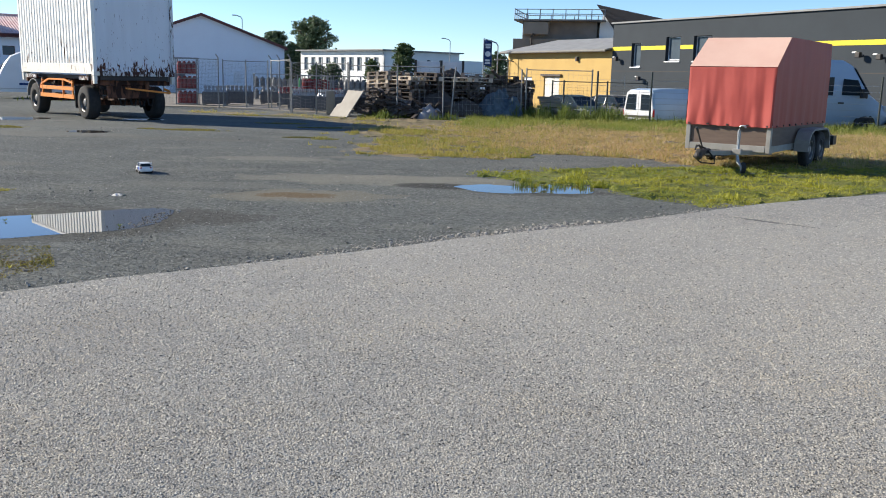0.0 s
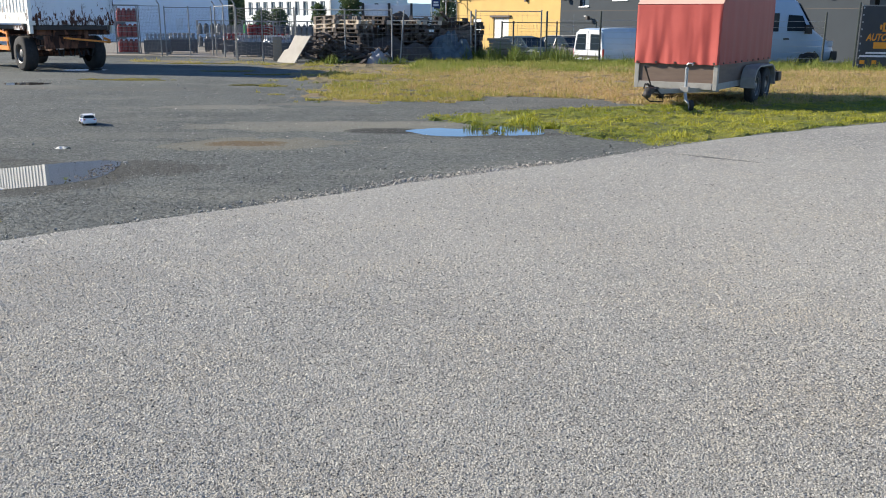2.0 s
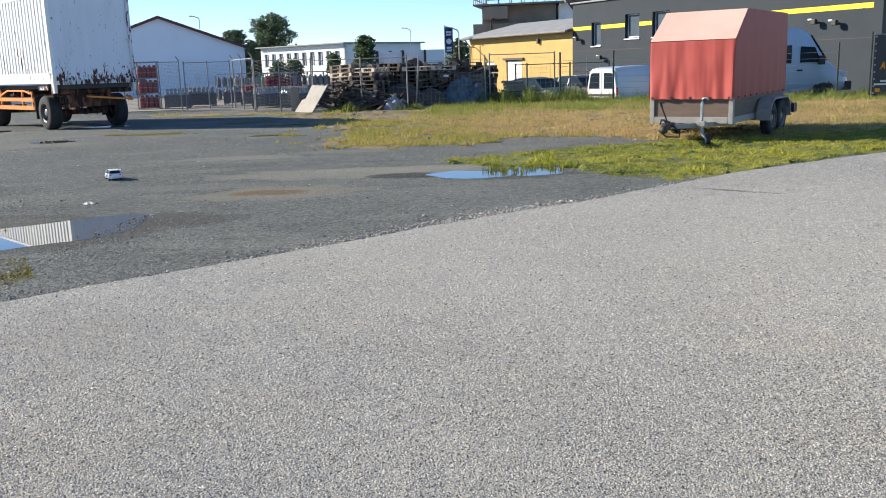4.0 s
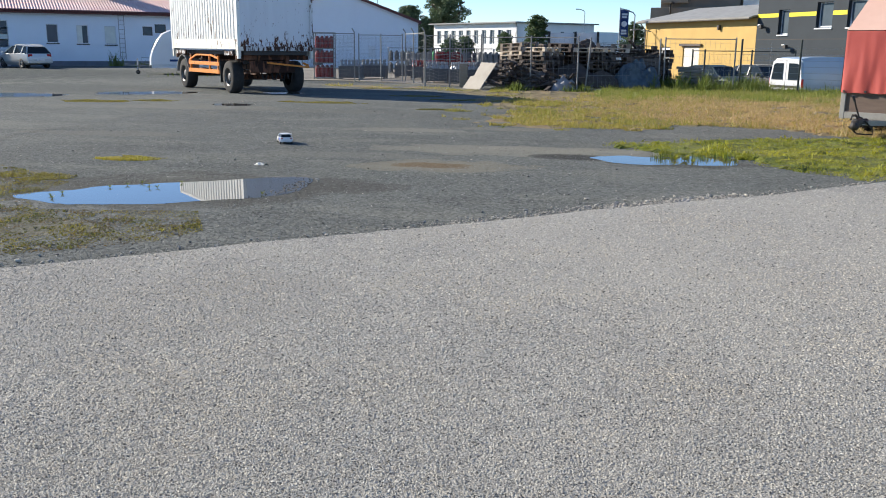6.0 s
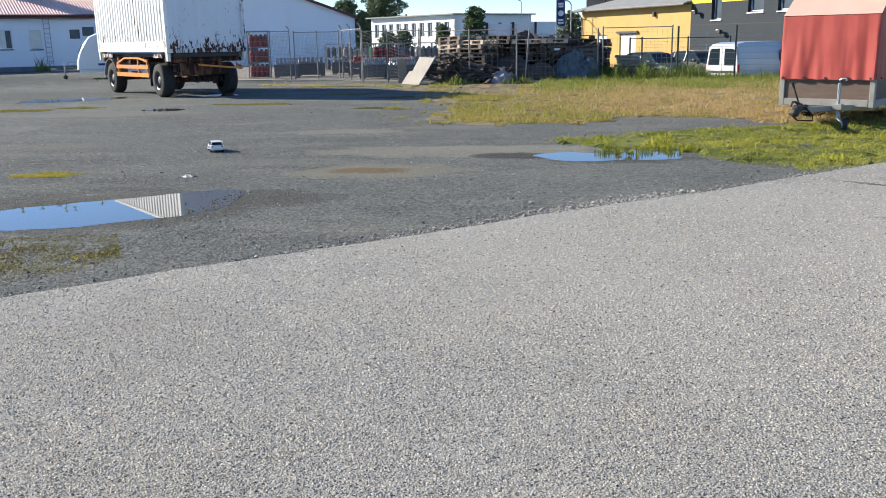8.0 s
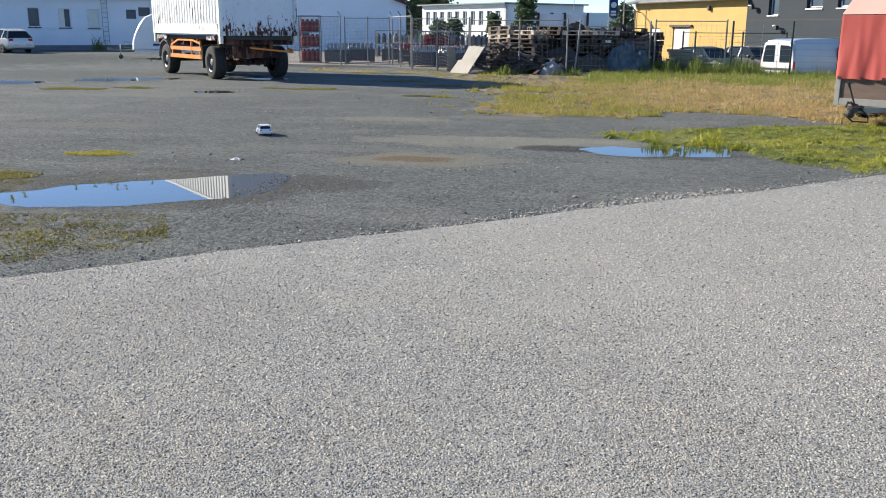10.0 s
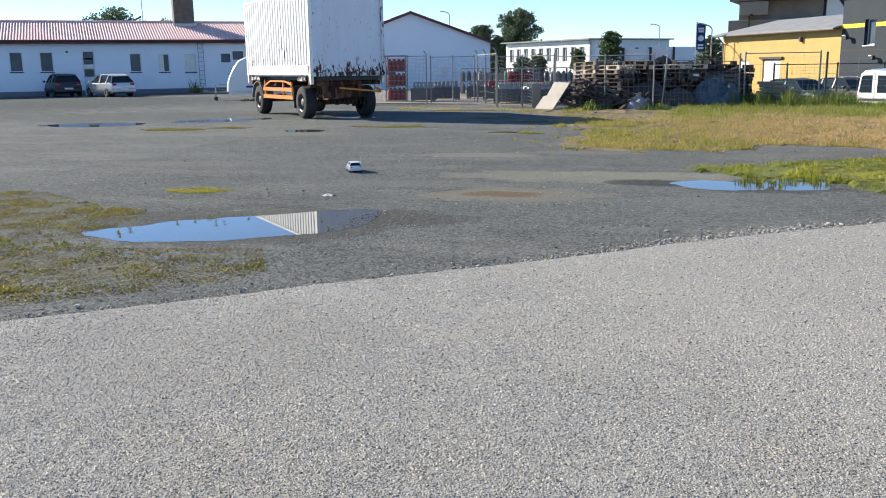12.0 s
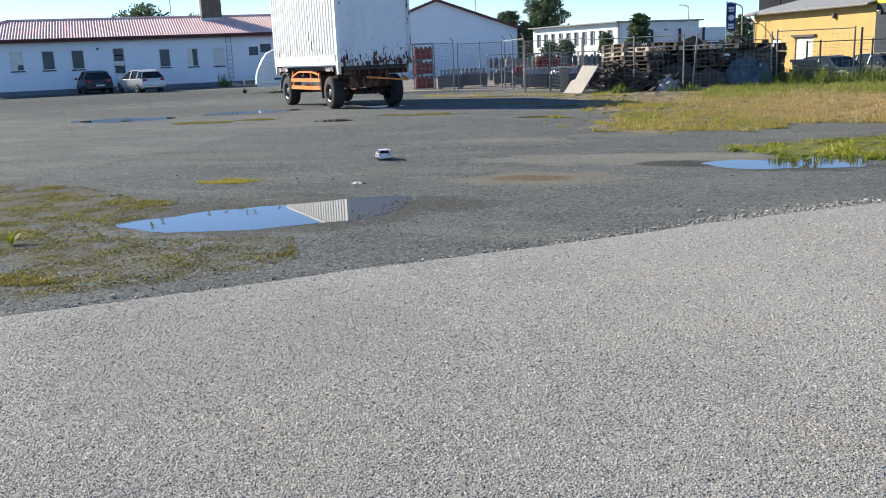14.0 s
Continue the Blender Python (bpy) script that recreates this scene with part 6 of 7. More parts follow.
single("upright_block", box(B(), -4.25, -3.95, 32.55, 32.75, 0, 0.85, 0.02), CONCRETE, "grey upright concrete block by the fence", "block")


# ---------------------------------------------------------------- pallets, boards and heaps
def pallet(name, mat, label):
    h = thing(name, label, "pallet", Matrix.Translation((0, 0, -50)), "stacked pallets")
    for k in range(5):
        y = -0.4 + k * 0.1625
        part("deck_board", box(B(), -0.6, 0.6, y, y + 0.115, 0.122, 0.144), mat, h)
    for k in range(3):
        y = -0.4 + k * 0.3425
        part("bearer", box(B(), -0.6, 0.6, y, y + 0.115, 0.0, 0.022), mat, h)
        x = -0.6 + k * 0.53
        part("stringer", box(B(), x, x + 0.14, -0.4, 0.4, 0.1, 0.12), mat, h)
        for j in range(3):
            part("spacer_block", box(B(), x, x + 0.14, -0.4 + j * 0.3425, -0.4 + j * 0.3425 + 0.115, 0.023, 0.099), mat, h)
    return h


def pallet_heap():
    kinds = [pallet("pallet", WOOD_GREY, "weathered grey wooden pallet in the stack"), pallet("pallet", WOOD_DARK, "dark wooden pallet in the stack"), pallet("pallet", WOOD_MID, "tan sunlit wooden pallet on the stack"), pallet("pallet", WOOD_PALE, "pale wooden pallet in a sunlit tone on the stack")]
    rnd = random.Random(4)
    cols = [(-2.1, 33.05, 11, -0.8, 4, 1.0), (-1.25, 32.25, 10, -0.74, 2, 1.8), (-0.35, 32.7, 11, -0.7, 0, 1.6), (0.25, 32.6, 10, 0.12, 1, 2.4), (1.2, 32.75, 11, 0.05, 2, 1.8), (-1.9, 34.2, 10, 0.3, 0, 2.0), (-0.6, 34.3, 11, 0.1, 0, 2.4), (0.9, 34.2, 11, 0.2, 0, 2.8), (2.15, 33.6, 11, 0.15, 0, 2.8), (2.85, 34.3, 11, 0.4, 0, 2.8)]
    used = set()
    for c, (x, y, n, yaw, pale, loose) in enumerate(cols):
        dx = dy = 0.0
        for k in range(n):
            dx += rnd.uniform(-0.025, 0.025) * loose
            dy += rnd.uniform(-0.025, 0.025) * loose
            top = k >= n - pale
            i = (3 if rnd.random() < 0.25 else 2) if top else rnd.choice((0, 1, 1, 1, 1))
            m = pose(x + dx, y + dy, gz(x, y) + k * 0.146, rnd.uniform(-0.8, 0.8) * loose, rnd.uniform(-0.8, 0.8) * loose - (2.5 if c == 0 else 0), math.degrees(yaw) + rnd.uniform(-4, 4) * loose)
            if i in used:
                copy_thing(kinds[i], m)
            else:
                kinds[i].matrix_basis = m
                used.add(i)


pallet_heap()


def loose_pallet(m, mat, label):
    """A pallet thrown on the stack at a slant."""
    h = pallet("pallet", mat, label)
    h.matrix_basis = m


loose_pallet(pose(2.3, 32.75, 0.72, 74, 0, 18), WOOD_GREY, "grey pallet leaning upright against the stack")
loose_pallet(pose(-1.75, 31.85, 0.36, 58, 12, -35), WOOD_GREY, "broken grey pallet leaning on the timber heap")


def plank_pile(name, label, x, y, n, spread, height, mats, seed, length=(0.5, 1.3)):
    h = thing(name, label, "timber pile", Matrix.Translation((x, y, gz(x, y))))
    rnd = random.Random(seed)
    for k in range(n):
        lv = k / n
        cx, cy = rnd.gauss(0, spread * (1 - 0.6 * lv)), rnd.gauss(0, spread * 0.5 * (1 - 0.6 * lv))
        z = 0.04 + height * lv * rnd.uniform(0.7, 1.0)
        a, t = rnd.uniform(0, math.tau), rnd.uniform(-0.45, 0.45)
        L = rnd.uniform(*length) / 2
        d = Vector((math.cos(a) * math.cos(t), math.sin(a) * math.cos(t), math.sin(t))) * L
        p = Vector((cx, cy, max(z, abs(d.z) + 0.03)))
        part("plank", beam(B(), p - d, p + d, rnd.uniform(0.06, 0.13), rnd.uniform(0.02, 0.07)), rnd.choice(mats), h)
    return h


plank_pile("timber_heap", "tangled heap of broken grey planks and sticks", -2.2, 31.9, 90, 0.34, 1.0, [WOOD_GREY, WOOD_DARK, WOOD_GREY], 3)
plank_pile("timber_heap", "low heap of dark broken timber", -0.6, 31.55, 60, 0.6, 0.55, [WOOD_DARK, WOOD_DARK, WOOD_GREY], 5)
plank_pile("timber_heap", "dark planks sagging over the heap", 1.8, 33.0, 60, 0.6, 1.5, [WOOD_DARK, WOOD_GREY], 8, (0.8, 1.8))


def heap_sheet(name, label, x, y, rx, ry, h, mat, seed, cat, skew=0.0, n=34):
    """A crumpled sheet draped over a heap."""
    bm = B()
    g = []
    for j in range(n + 1):
        row = []
        for i in range(n + 1):
            u, v = i / n * 2 - 1, j / n * 2 - 1
            r = math.hypot(u, v)
            k = max(0.0, 1 - r ** 1.6)
            z = h * k ** 0.6 * (1 - skew * u) * (0.8 + 0.5 * noise.noise((u * 2.2, v * 2.2, seed)))
            z += 0.09 * h * noise.noise((u * 6, v * 6, seed + 3)) * k ** 0.5 + 0.05 * h * abs(noise.noise((u * 13, v * 9, seed + 5))) * k ** 0.5
            row.append(bm.verts.new((u * rx, v * ry, max(z, 0.0) + 0.01)))
        g.append(row)
    for j in range(n):
        for i in range(n):
            bm.faces.new((g[j][i], g[j][i + 1], g[j + 1][i + 1], g[j + 1][i]))
    return single(name, bm, mat, label, cat, m=Matrix.Translation((x, y, gz(x, y))), smooth=True)


heap_sheet("tarpaulin_mound", "dull blue tarpaulin draped over a heap", 2.05, 32.2, 0.95, 0.7, 1.15, TARP_BLUE, 4.0, "tarpaulin heap", 0.1, 60)
heap_sheet("timber_mound", "dark netted heap of timber", 0.2, 32.0, 1.5, 0.7, 1.0, WOOD_DARK, 7.0, "heap", 0.0)
# Added filler: keeps the gaps between the pallet rows dark.
heap_sheet("timber_mound", "dark filler mound closing the gaps between the pallets", 0.7, 33.3, 2.3, 0.42, 1.75, WOOD_DARK, 9.0, "heap")
heap_sheet("plastic_sheet", "crumpled pale plastic sheet on the ground", -0.45, 31.1, 0.5, 0.35, 0.5, TARP_GREY, 11.0, "plastic sheet")
heap_sheet("plastic_sheet", "pale torn plastic strip lying in grass", 0.5, 30.9, 0.5, 0.22, 0.14, TARP_GREY, 15.0, "plastic sheet")


def leaning_board():
    bm = B()
    a, d, u = Vector((-4.05, 31.9, 0.0)), Vector((0.7, -0.8, 0.0)), Vector((0.55, 0.33, 0.9))
    quad = [a, a + d, a + d + u, a + d * 0.12 + u * 1.02, a + d * 0.2 + u * 0.5, a + d * 0.03 + u * 0.47]
    nrm = d.cross(u).normalized() * 0.025
    a = [bm.verts.new(p) for p in quad]
    b = [bm.verts.new(p - nrm) for p in quad]
    bm.faces.new(a), bm.faces.new(b[::-1])
    for i in range(len(quad)):
        j = (i + 1) % len(quad)
        bm.faces.new((a[i], a[j], b[j], b[i]))
    single("leaning_board", bm, BOARD_GREY, "pale weathered board leaning against the fence", "board")


leaning_board()

stack = thing("stone_stack", "stack of flat grey paving slabs in tall grass", "slab stack", Matrix.Translation((4.4, 33.5, gz(4.4, 33.5) + 0.1)))
rnd = random.Random(12)
for k in range(7):
    for j in range(2):
        bm = B()
        box(bm, -0.42, 0.42, -0.25, 0.25, 0, 0.09, 0.02)
        bmesh.ops.transform(bm, matrix=pose(j * 0.7 - 0.3 + rnd.uniform(-0.1, 0.1), rnd.uniform(-0.1, 0.1), 0.12 + k * 0.105 - j * 0.06, rnd.uniform(-5, 5), rnd.uniform(-6, 6), rnd.uniform(-15, 15)), verts=bm.verts)
        if k < 7 - 2 * j:
            part("paving_slab", bm, CONCRETE, stack)
        else:
            bm.free()
part("base", box(B(), -0.8, 1.0, -0.35, 0.35, -0.1, 0.12, 0.02), CONCRETE_DARK, stack)


# ---------------------------------------------------------------- sign, flag, hoarding, lamps
def text_mesh(body, size, mat, parent, x, z, y, label="", shear=0.0, width=0.0):
    cu = bpy.data.curves.new("lettering", "FONT")
    cu.body, cu.size, cu.extrude, cu.shear = body, size, 0.003, shear
    cu.align_x, cu.offset = "CENTER", 0.009
    tmp = bpy.data.objects.new("lettering", cu)
    scene.collection.objects.link(tmp)
    me = bpy.data.meshes.new_from_object(tmp.evaluated_get(bpy.context.evaluated_depsgraph_get()))
    bpy.data.objects.remove(tmp)
    me.materials.clear()
    me.materials.append(mat)
    ob = new("lettering", me)
    ob.parent = parent
    if width:
        co = np.array([v.co for v in me.vertices])
        k = width / (co[:, 0].max() - co[:, 0].min())
        me.transform(Matrix.Diagonal((k, 1, 1, 1)))
    ob.matrix_basis = pose(x, y, z, 90)
    return tagged(ob, label)


def garage_sign():
    h = thing("banner_sign", "charcoal workshop banner with orange lettering on the fence", "sign", frame_of((14.85, 27.85), (0.96, -0.27), gz(14.85, 27.85)))
    W = 3.3
    part("sheet", box(B(), 0, W, 0, 0.02, 0.05, 1.98, 0.004), SIGN_DARK, h)
    part("hem", box(B(), 0, W, -0.006, 0.026, 1.985, 2.02), GALV_DULL, h)
    for k in range(9):
        part("eyelet", box(B(), 0.03, 0.07, -0.012, -0.002, 0.15 + k * 0.22, 0.2 + k * 0.22), GALV, h)
    for x in (0.7, 1.4, 2.1, 2.8):
        part("tie", box(B(), x, x + 0.04, -0.012, -0.002, 1.88, 1.94), GALV, h)
    text_mesh("AUTOSERVICE", 0.3, SIGN_ORANGE, h, 0.9, 0.93, -0.006, "orange slanted bold lettering", 0.2, 1.42)
    part("word_bar", box(B(), 0.44, 1.32, -0.008, -0.003, 0.68, 0.88), SIGN_ORANGE, h)
    # plain engine-like emblem
    bm = B()
    for a in ((0.95, 1.4, 1.38, 1.44), (0.95, 1.4, 1.6, 1.66), (0.92, 0.98, 1.38, 1.66), (1.36, 1.42, 1.38, 1.66), (0.84, 0.9, 1.45, 1.6), (1.45, 1.51, 1.42, 1.62), (1.05, 1.3, 1.68, 1.74)):
        box(bm, a[0] - 0.26, a[1] - 0.26, -0.008, -0.003, a[2] - 0.18, a[3] - 0.18)
    part("emblem", bm, SIGN_ORANGE, h)
    for z, a, b in ((0.52, 0.24, 1.5), (0.42, 0.06, 1.62)):
        part("text_bar", box(B(), a, b, -0.008, -0.003, z, z + 0.055), WHITE_PRINT, h)
    for x in (0.1, 0.45):
        part("badge", box(B(), x, x + 0.14, -0.008, -0.003, 0.2, 0.32, 0.0), SIGN_ORANGE, h)
    for x in (-0.06, W + 0.02):
        part("post", tube(B(), [(x, 0.05, -0.2), (x, 0.05, 2.1)], 0.035, 8), POST_GREEN, h)


garage_sign()


def flag():
    x, y = 2.95, 60.0
    h = thing("banner_flag", "navy vertical advertising flag on a mast", "flag", Matrix.Translation((x, y, gz(x, y))))
    part("mast", tube(B(), [(-0.28, 0, 0), (-0.28, 0, 4.65)], 0.035, 8), GALV, h)
    part("arm", tube(B(), [(-0.28, 0, 4.6), (0.3, 0, 4.48)], 0.02, 6), GALV, h)
    bm = B()
    g = [[bm.verts.new((-0.25 + 0.52 * i / 10, 0.05 * math.sin(i * 0.9 + j * 0.5), 2.9 + 1.65 * j / 16 - 0.12 * i / 10)) for i in range(11)] for j in range(17)]
    for j in range(16):
        for i in range(10):
            bm.faces.new((g[j][i], g[j][i + 1], g[j + 1][i + 1], g[j + 1][i]))
    cloth = part("cloth", bm, BANNER_BLUE, h, smooth=True)
    for z, w in ((4.22, 0.36), (4.05, 0.32), (3.2, 0.32), (3.02, 0.36)):
        part("print_bar", box(B(), -w / 2, w / 2, -0.075, -0.068, z - 0.06, z + 0.06), WHITE_PRINT, cloth)
    bm = B()
    lathe(bm, [(0.12, 0), (0.18, 0), (0.18, 0.006), (0.12, 0.006)], 24, Matrix.Translation((0, -0.076, 3.62)))
    part("print_ring", bm, WHITE_PRINT, cloth)


flag()

hoard = thing("hoarding", "plain white hoarding panel between dark posts", "hoarding", frame_of((-0.15, 70.0), (1, -0.02), -0.6))
part("panel", box(B(), -2.0, 1.72, 0, 0.08, 2.35, 3.2, 0.01), WHITE_PANEL, hoard)
for x in (-2.0, 0.0, 1.7):
    part("post", box(B(), x - 0.09, x + 0.09, -0.2, -0.02, 0, 3.3), BLACK_STEEL, hoard)


def street_lamp(x, y, z, arm, label="grey street lamp with a curved arm"):
    h = thing("street_lamp", label, "street lamp", Matrix.Translation((x, y, -0.6)), "street lamps")
    part("pole", tube(B(), [(0, 0, 0), (0, 0, z * 0.6), (0, 0, z - 0.25), (arm * 0.15, 0, z - 0.05), (arm * 0.7, 0, z + 0.12)], 0.045, 8), GALV, h)
    part("lamp_head", box(B(), min(arm * 0.7, arm * 1.1), max(arm * 0.7, arm * 1.1), -0.1, 0.1, z + 0.06, z + 0.17, 0.04), GALV, h)


def garage():
    h = thing("garage", "low dark garage beside the white house", "garage", frame_of((-52.3, 46.8), (0.62, 0.78), 0.0))
    bm = B()
    wall_with_openings(bm, -8, 4.5, -0.1, 2.15, [(0.6, 3.4, 0.0, 1.9)], 0.25)
    part("front_wall", bm, GARAGE_TEAL, h)
    part("door", box(B(), 0.62, 3.38, 0.08, 0.14, 0, 1.88), GARAGE_TEAL, h, "dark teal garage door")
    part("flat_roof", box(B(), -8.2, 4.7, -0.3, 6.2, 2.16, 2.36), DARK_ROOF, h)
    part("side_wall", box(B(), 4.25, 4.5, 0.26, 6, -0.1, 2.15), GARAGE_TEAL, h)


garage()
street_lamp(0.8, 112.0, 6.6, -1.0)
street_lamp(-0.5, 150.0, 5.6, -2.0)
street_lamp(4.1, 68.0, 4.7, -0.9)
street_lamp(-52.5, 86.5, 9.7, -0.9)
street_lamp(-20.7, 92.7, 7.6, -0.9)


# ---------------------------------------------------------------- trees
def tree(x, y, H, R, label, seed, leaf=LEAF, trunk_h=0.35, n=2600, size=0.28, slim=1.0):
    n, size = int(n * 2.4), size * 0.62
    rnd = np.random.RandomState(seed)
    h = thing("tree", label, "tree", Matrix.Translation((x, y, gz(x, y) - 0.05)), "trees")
    bm = B()
    pts = [(0, 0, 0), (0.05 * R, 0, H * 0.25), (-0.04 * R, 0.03 * R, H * 0.5), (0.02 * R, 0, H * 0.8)]
    for a, b, r0, r1 in ((0, 1, 0.05, 0.04), (1, 2, 0.04, 0.028), (2, 3, 0.028, 0.012)):
        p, q = Vector(pts[a]), Vector(pts[b])
        bmt = [[bm.verts.new(c + Vector((math.cos(t), math.sin(t), 0)) * r * H * 0.6) for t in np.linspace(0, math.tau, 9)[:-1]] for c, r in ((p, r0), (q, r1))]
        for k in range(8):
            bm.faces.new((bmt[0][k], bmt[0][(k + 1) % 8], bmt[1][(k + 1) % 8], bmt[1][k]))
    for k in range(9):
        a, z = k * 2.4, H * (trunk_h + 0.5 * k / 9)
        tube(bm, [(0, 0, z), (R * 0.45 * math.cos(a), R * 0.45 * math.sin(a), z + 0.12 * H), (R * 0.75 * math.cos(a), R * 0.75 * math.sin(a), z + 0.2 * H)], 0.012 * H, 5)
    part("trunk", bm, BARK, h)
    # crown: boughs of uneven reach, each with clumps of small leaves
    clumps = []
    nb = 20
    for k in range(nb):
        f = (k + 0.3 + 0.5 * rnd.rand()) / nb
        z = H * (trunk_h + (0.93 - trunk_h) * f)
        prof = math.sin(math.pi * (0.16 + 0.72 * f)) ** 0.8 if slim == 1.0 else (1.05 - f) ** 0.7
        a, reach = k * 2.4 + rnd.rand(), R * prof * (0.2 + 0.4 * rnd.rand())
        bx, by, br = reach * math.cos(a), reach * math.sin(a), R * prof * (0.38 + 0.22 * rnd.rand()) + 0.08 * R
        for q in range(16):
            d = rnd.normal(size=3)
            d *= br * (0.35 + 0.65 * rnd.rand()) / np.linalg.norm(d)
            clumps.append((bx + d[0], by + d[1], z + 0.7 * d[2], R * (0.1 + 0.1 * rnd.rand())))
    c = np.array(clumps)
    pick = rnd.randint(0, len(c), n)
    d = rnd.normal(size=(n, 3))
    d /= np.linalg.norm(d, axis=1)[:, None]
    pos = c[pick, :3] + d * (c[pick, 3] * rnd.rand(n) ** 0.4)[:, None] * np.array([1, 1, 0.8])
    u = rnd.normal(size=(n, 3))
    v = rnd.normal(size=(n, 3))
    u *= (size * (0.5 + rnd.rand(n)) / np.linalg.norm(u, axis=1))[:, None]
    v *= (size * 0.6 * (0.5 + rnd.rand(n)) / np.linalg.norm(v, axis=1))[:, None]
    verts = np.stack([pos - u, pos + v, pos + u, pos - v], 1).reshape(-1, 3)
    me = bpy.data.meshes.new("crown")
    me.from_pydata(verts.tolist(), [], np.arange(4 * n).reshape(-1, 4).tolist())
    me.materials.append(leaf)
    ob = new("crown", me)
    ob.parent = h
    tagged(ob, "dense crown of small leaves", kind="stuff")


tree(-20.6, 140, 10.0, 4.3, "broad dark green tree behind the warehouse", 1, LEAF_PINE, 0.2, 6400, 0.32)
tree(-25.9, 138, 7.9, 3.1, "smaller dark tree behind the warehouse", 2, LEAF_PINE, 0.15, 3600, 0.32)
tree(-23.2, 139, 6.0, 3.0, "low green shrub tree behind the warehouse", 22, LEAF_PINE, 0.1, 3000, 0.3)
tree(-4.5, 102, 5.2, 1.7, "upright green tree before the office block", 3, LEAF, 0.12, 3200, 0.2)
tree(-7.9, 100, 3.3, 1.1, "small bushy tree before the office block", 4, LEAF, 0.1, 1700, 0.19)
tree(-12.4, 101, 2.7, 1.3, "low bush before the office block", 5, LEAF_PINE, 0.1, 1600, 0.19)
tree(-14.2, 101, 2.5, 1.2, "round bush before the office block", 6, LEAF_PINE, 0.1, 1400, 0.19)
tree(5.6, 92, 4.7, 1.8, "green tree behind the yellow workshop", 7, LEAF_PINE, 0.12, 2600, 0.22)
tree(-57.2, 88, 8.2, 4.2, "dark round tree behind the white house", 8, LEAF_PINE, 0.25, 3400, 0.26)
tree(-51.6, 90, 6.9, 2.8, "dark tree behind the white house", 9, LEAF_PINE, 0.25, 2200, 0.26)


# ---------------------------------------------------------------- plants, grass and stones
def inside(poly, x, y):
    c = np.zeros(len(x), bool)
    n = len(poly)
    for i in range(n):
        (x0, y0), (x1, y1) = poly[i], poly[(i + 1) % n]
        hit = ((y0 > y) != (y1 > y)) & (x < (x1 - x0) * (y - y0) / (y1 - y0 + 1e-12) + x0)
        c ^= hit
    return c


def fbm(x, y, s, seed):
    return np.array([noise.noise((a * s, b * s, seed)) + 0.5 * noise.noise((a * s * 2.1, b * s * 2.1, seed)) for a, b in zip(x, y)])


def scatter(poly, n, rs, cover=-9.0, scale=0.5, seed=0.0):
    """Random spots inside an outline, thinned by noise."""
    xs, ys = [p[0] for p in poly], [p[1] for p in poly]
    x, y = rs.uniform(min(xs), max(xs), n), rs.uniform(min(ys), max(ys), n)
    k = inside(poly, x, y) & (y > edge_y(x) + 0.02)
    x, y = x[k], y[k]
    if cover > -9:
        k = fbm(x, y, scale, seed) > cover
        x, y = x[k], y[k]
    for pud in (PUD1, PUD2):
        k = ~inside([(cx + (px - cx) * 0.93, cy + (py - cy) * 0.93) for (px, py), (cx, cy) in ((p, np.mean(pud, 0)) for p in pud)], x, y)
        x, y = x[k], y[k]
    return x, y


def swell(x, y):
    """Lumps of matted turf."""
    return np.clip(fbm(x, y, 3.1, 83.0) + 0.6 * fbm(x, y, 1.1, 85.0) + 0.15, 0, 1.2)


def blades(name, label, x, y, low, high, mat, rs, width=0.006, lean=0.5, category="grass", lump=0.0):
    """One object of many thin bent blades."""
    n = len(x)
    h = rs.uniform(low, high, n) * (0.6 + 0.4 * rs.rand(n))
    a, b = rs.uniform(0, math.tau, n), rs.uniform(0, math.tau, n)
    w = width * (0.6 + 0.8 * rs.rand(n)) * (0.6 + 0.4 * h / high)
    ln = h * lean * rs.rand(n)
    h = h * np.clip(0.75 + 0.9 * fbm(x, y, 2.2, 61.0), 0.3, 1.7)
    z = ground_z(x, y) - 0.003 + (lump * swell(x, y) if lump else 0)
    side = np.stack([np.cos(a) * w, np.sin(a) * w, np.zeros(n)], 1)
    base = np.stack([x, y, z], 1)
    mid = base + np.stack([np.cos(b) * ln * 0.35, np.sin(b) * ln * 0.35, h * 0.6], 1)
    tip = base + np.stack([np.cos(b) * ln, np.sin(b) * ln, h], 1)
    v = np.stack([base - side, base + side, mid + side * 0.7, mid - side * 0.7, tip], 1).reshape(-1, 3)
    i = np.arange(n) * 5
    me = bpy.data.meshes.new(name)
    faces = np.stack([i, i + 1, i + 2, i + 3], 1).tolist() + np.stack([i + 3, i + 2, i + 4], 1).tolist()
    me.from_pydata(v.tolist(), [], faces)
    me.materials.append(mat)
    return tagged(new(name, me), label, category, kind="stuff")


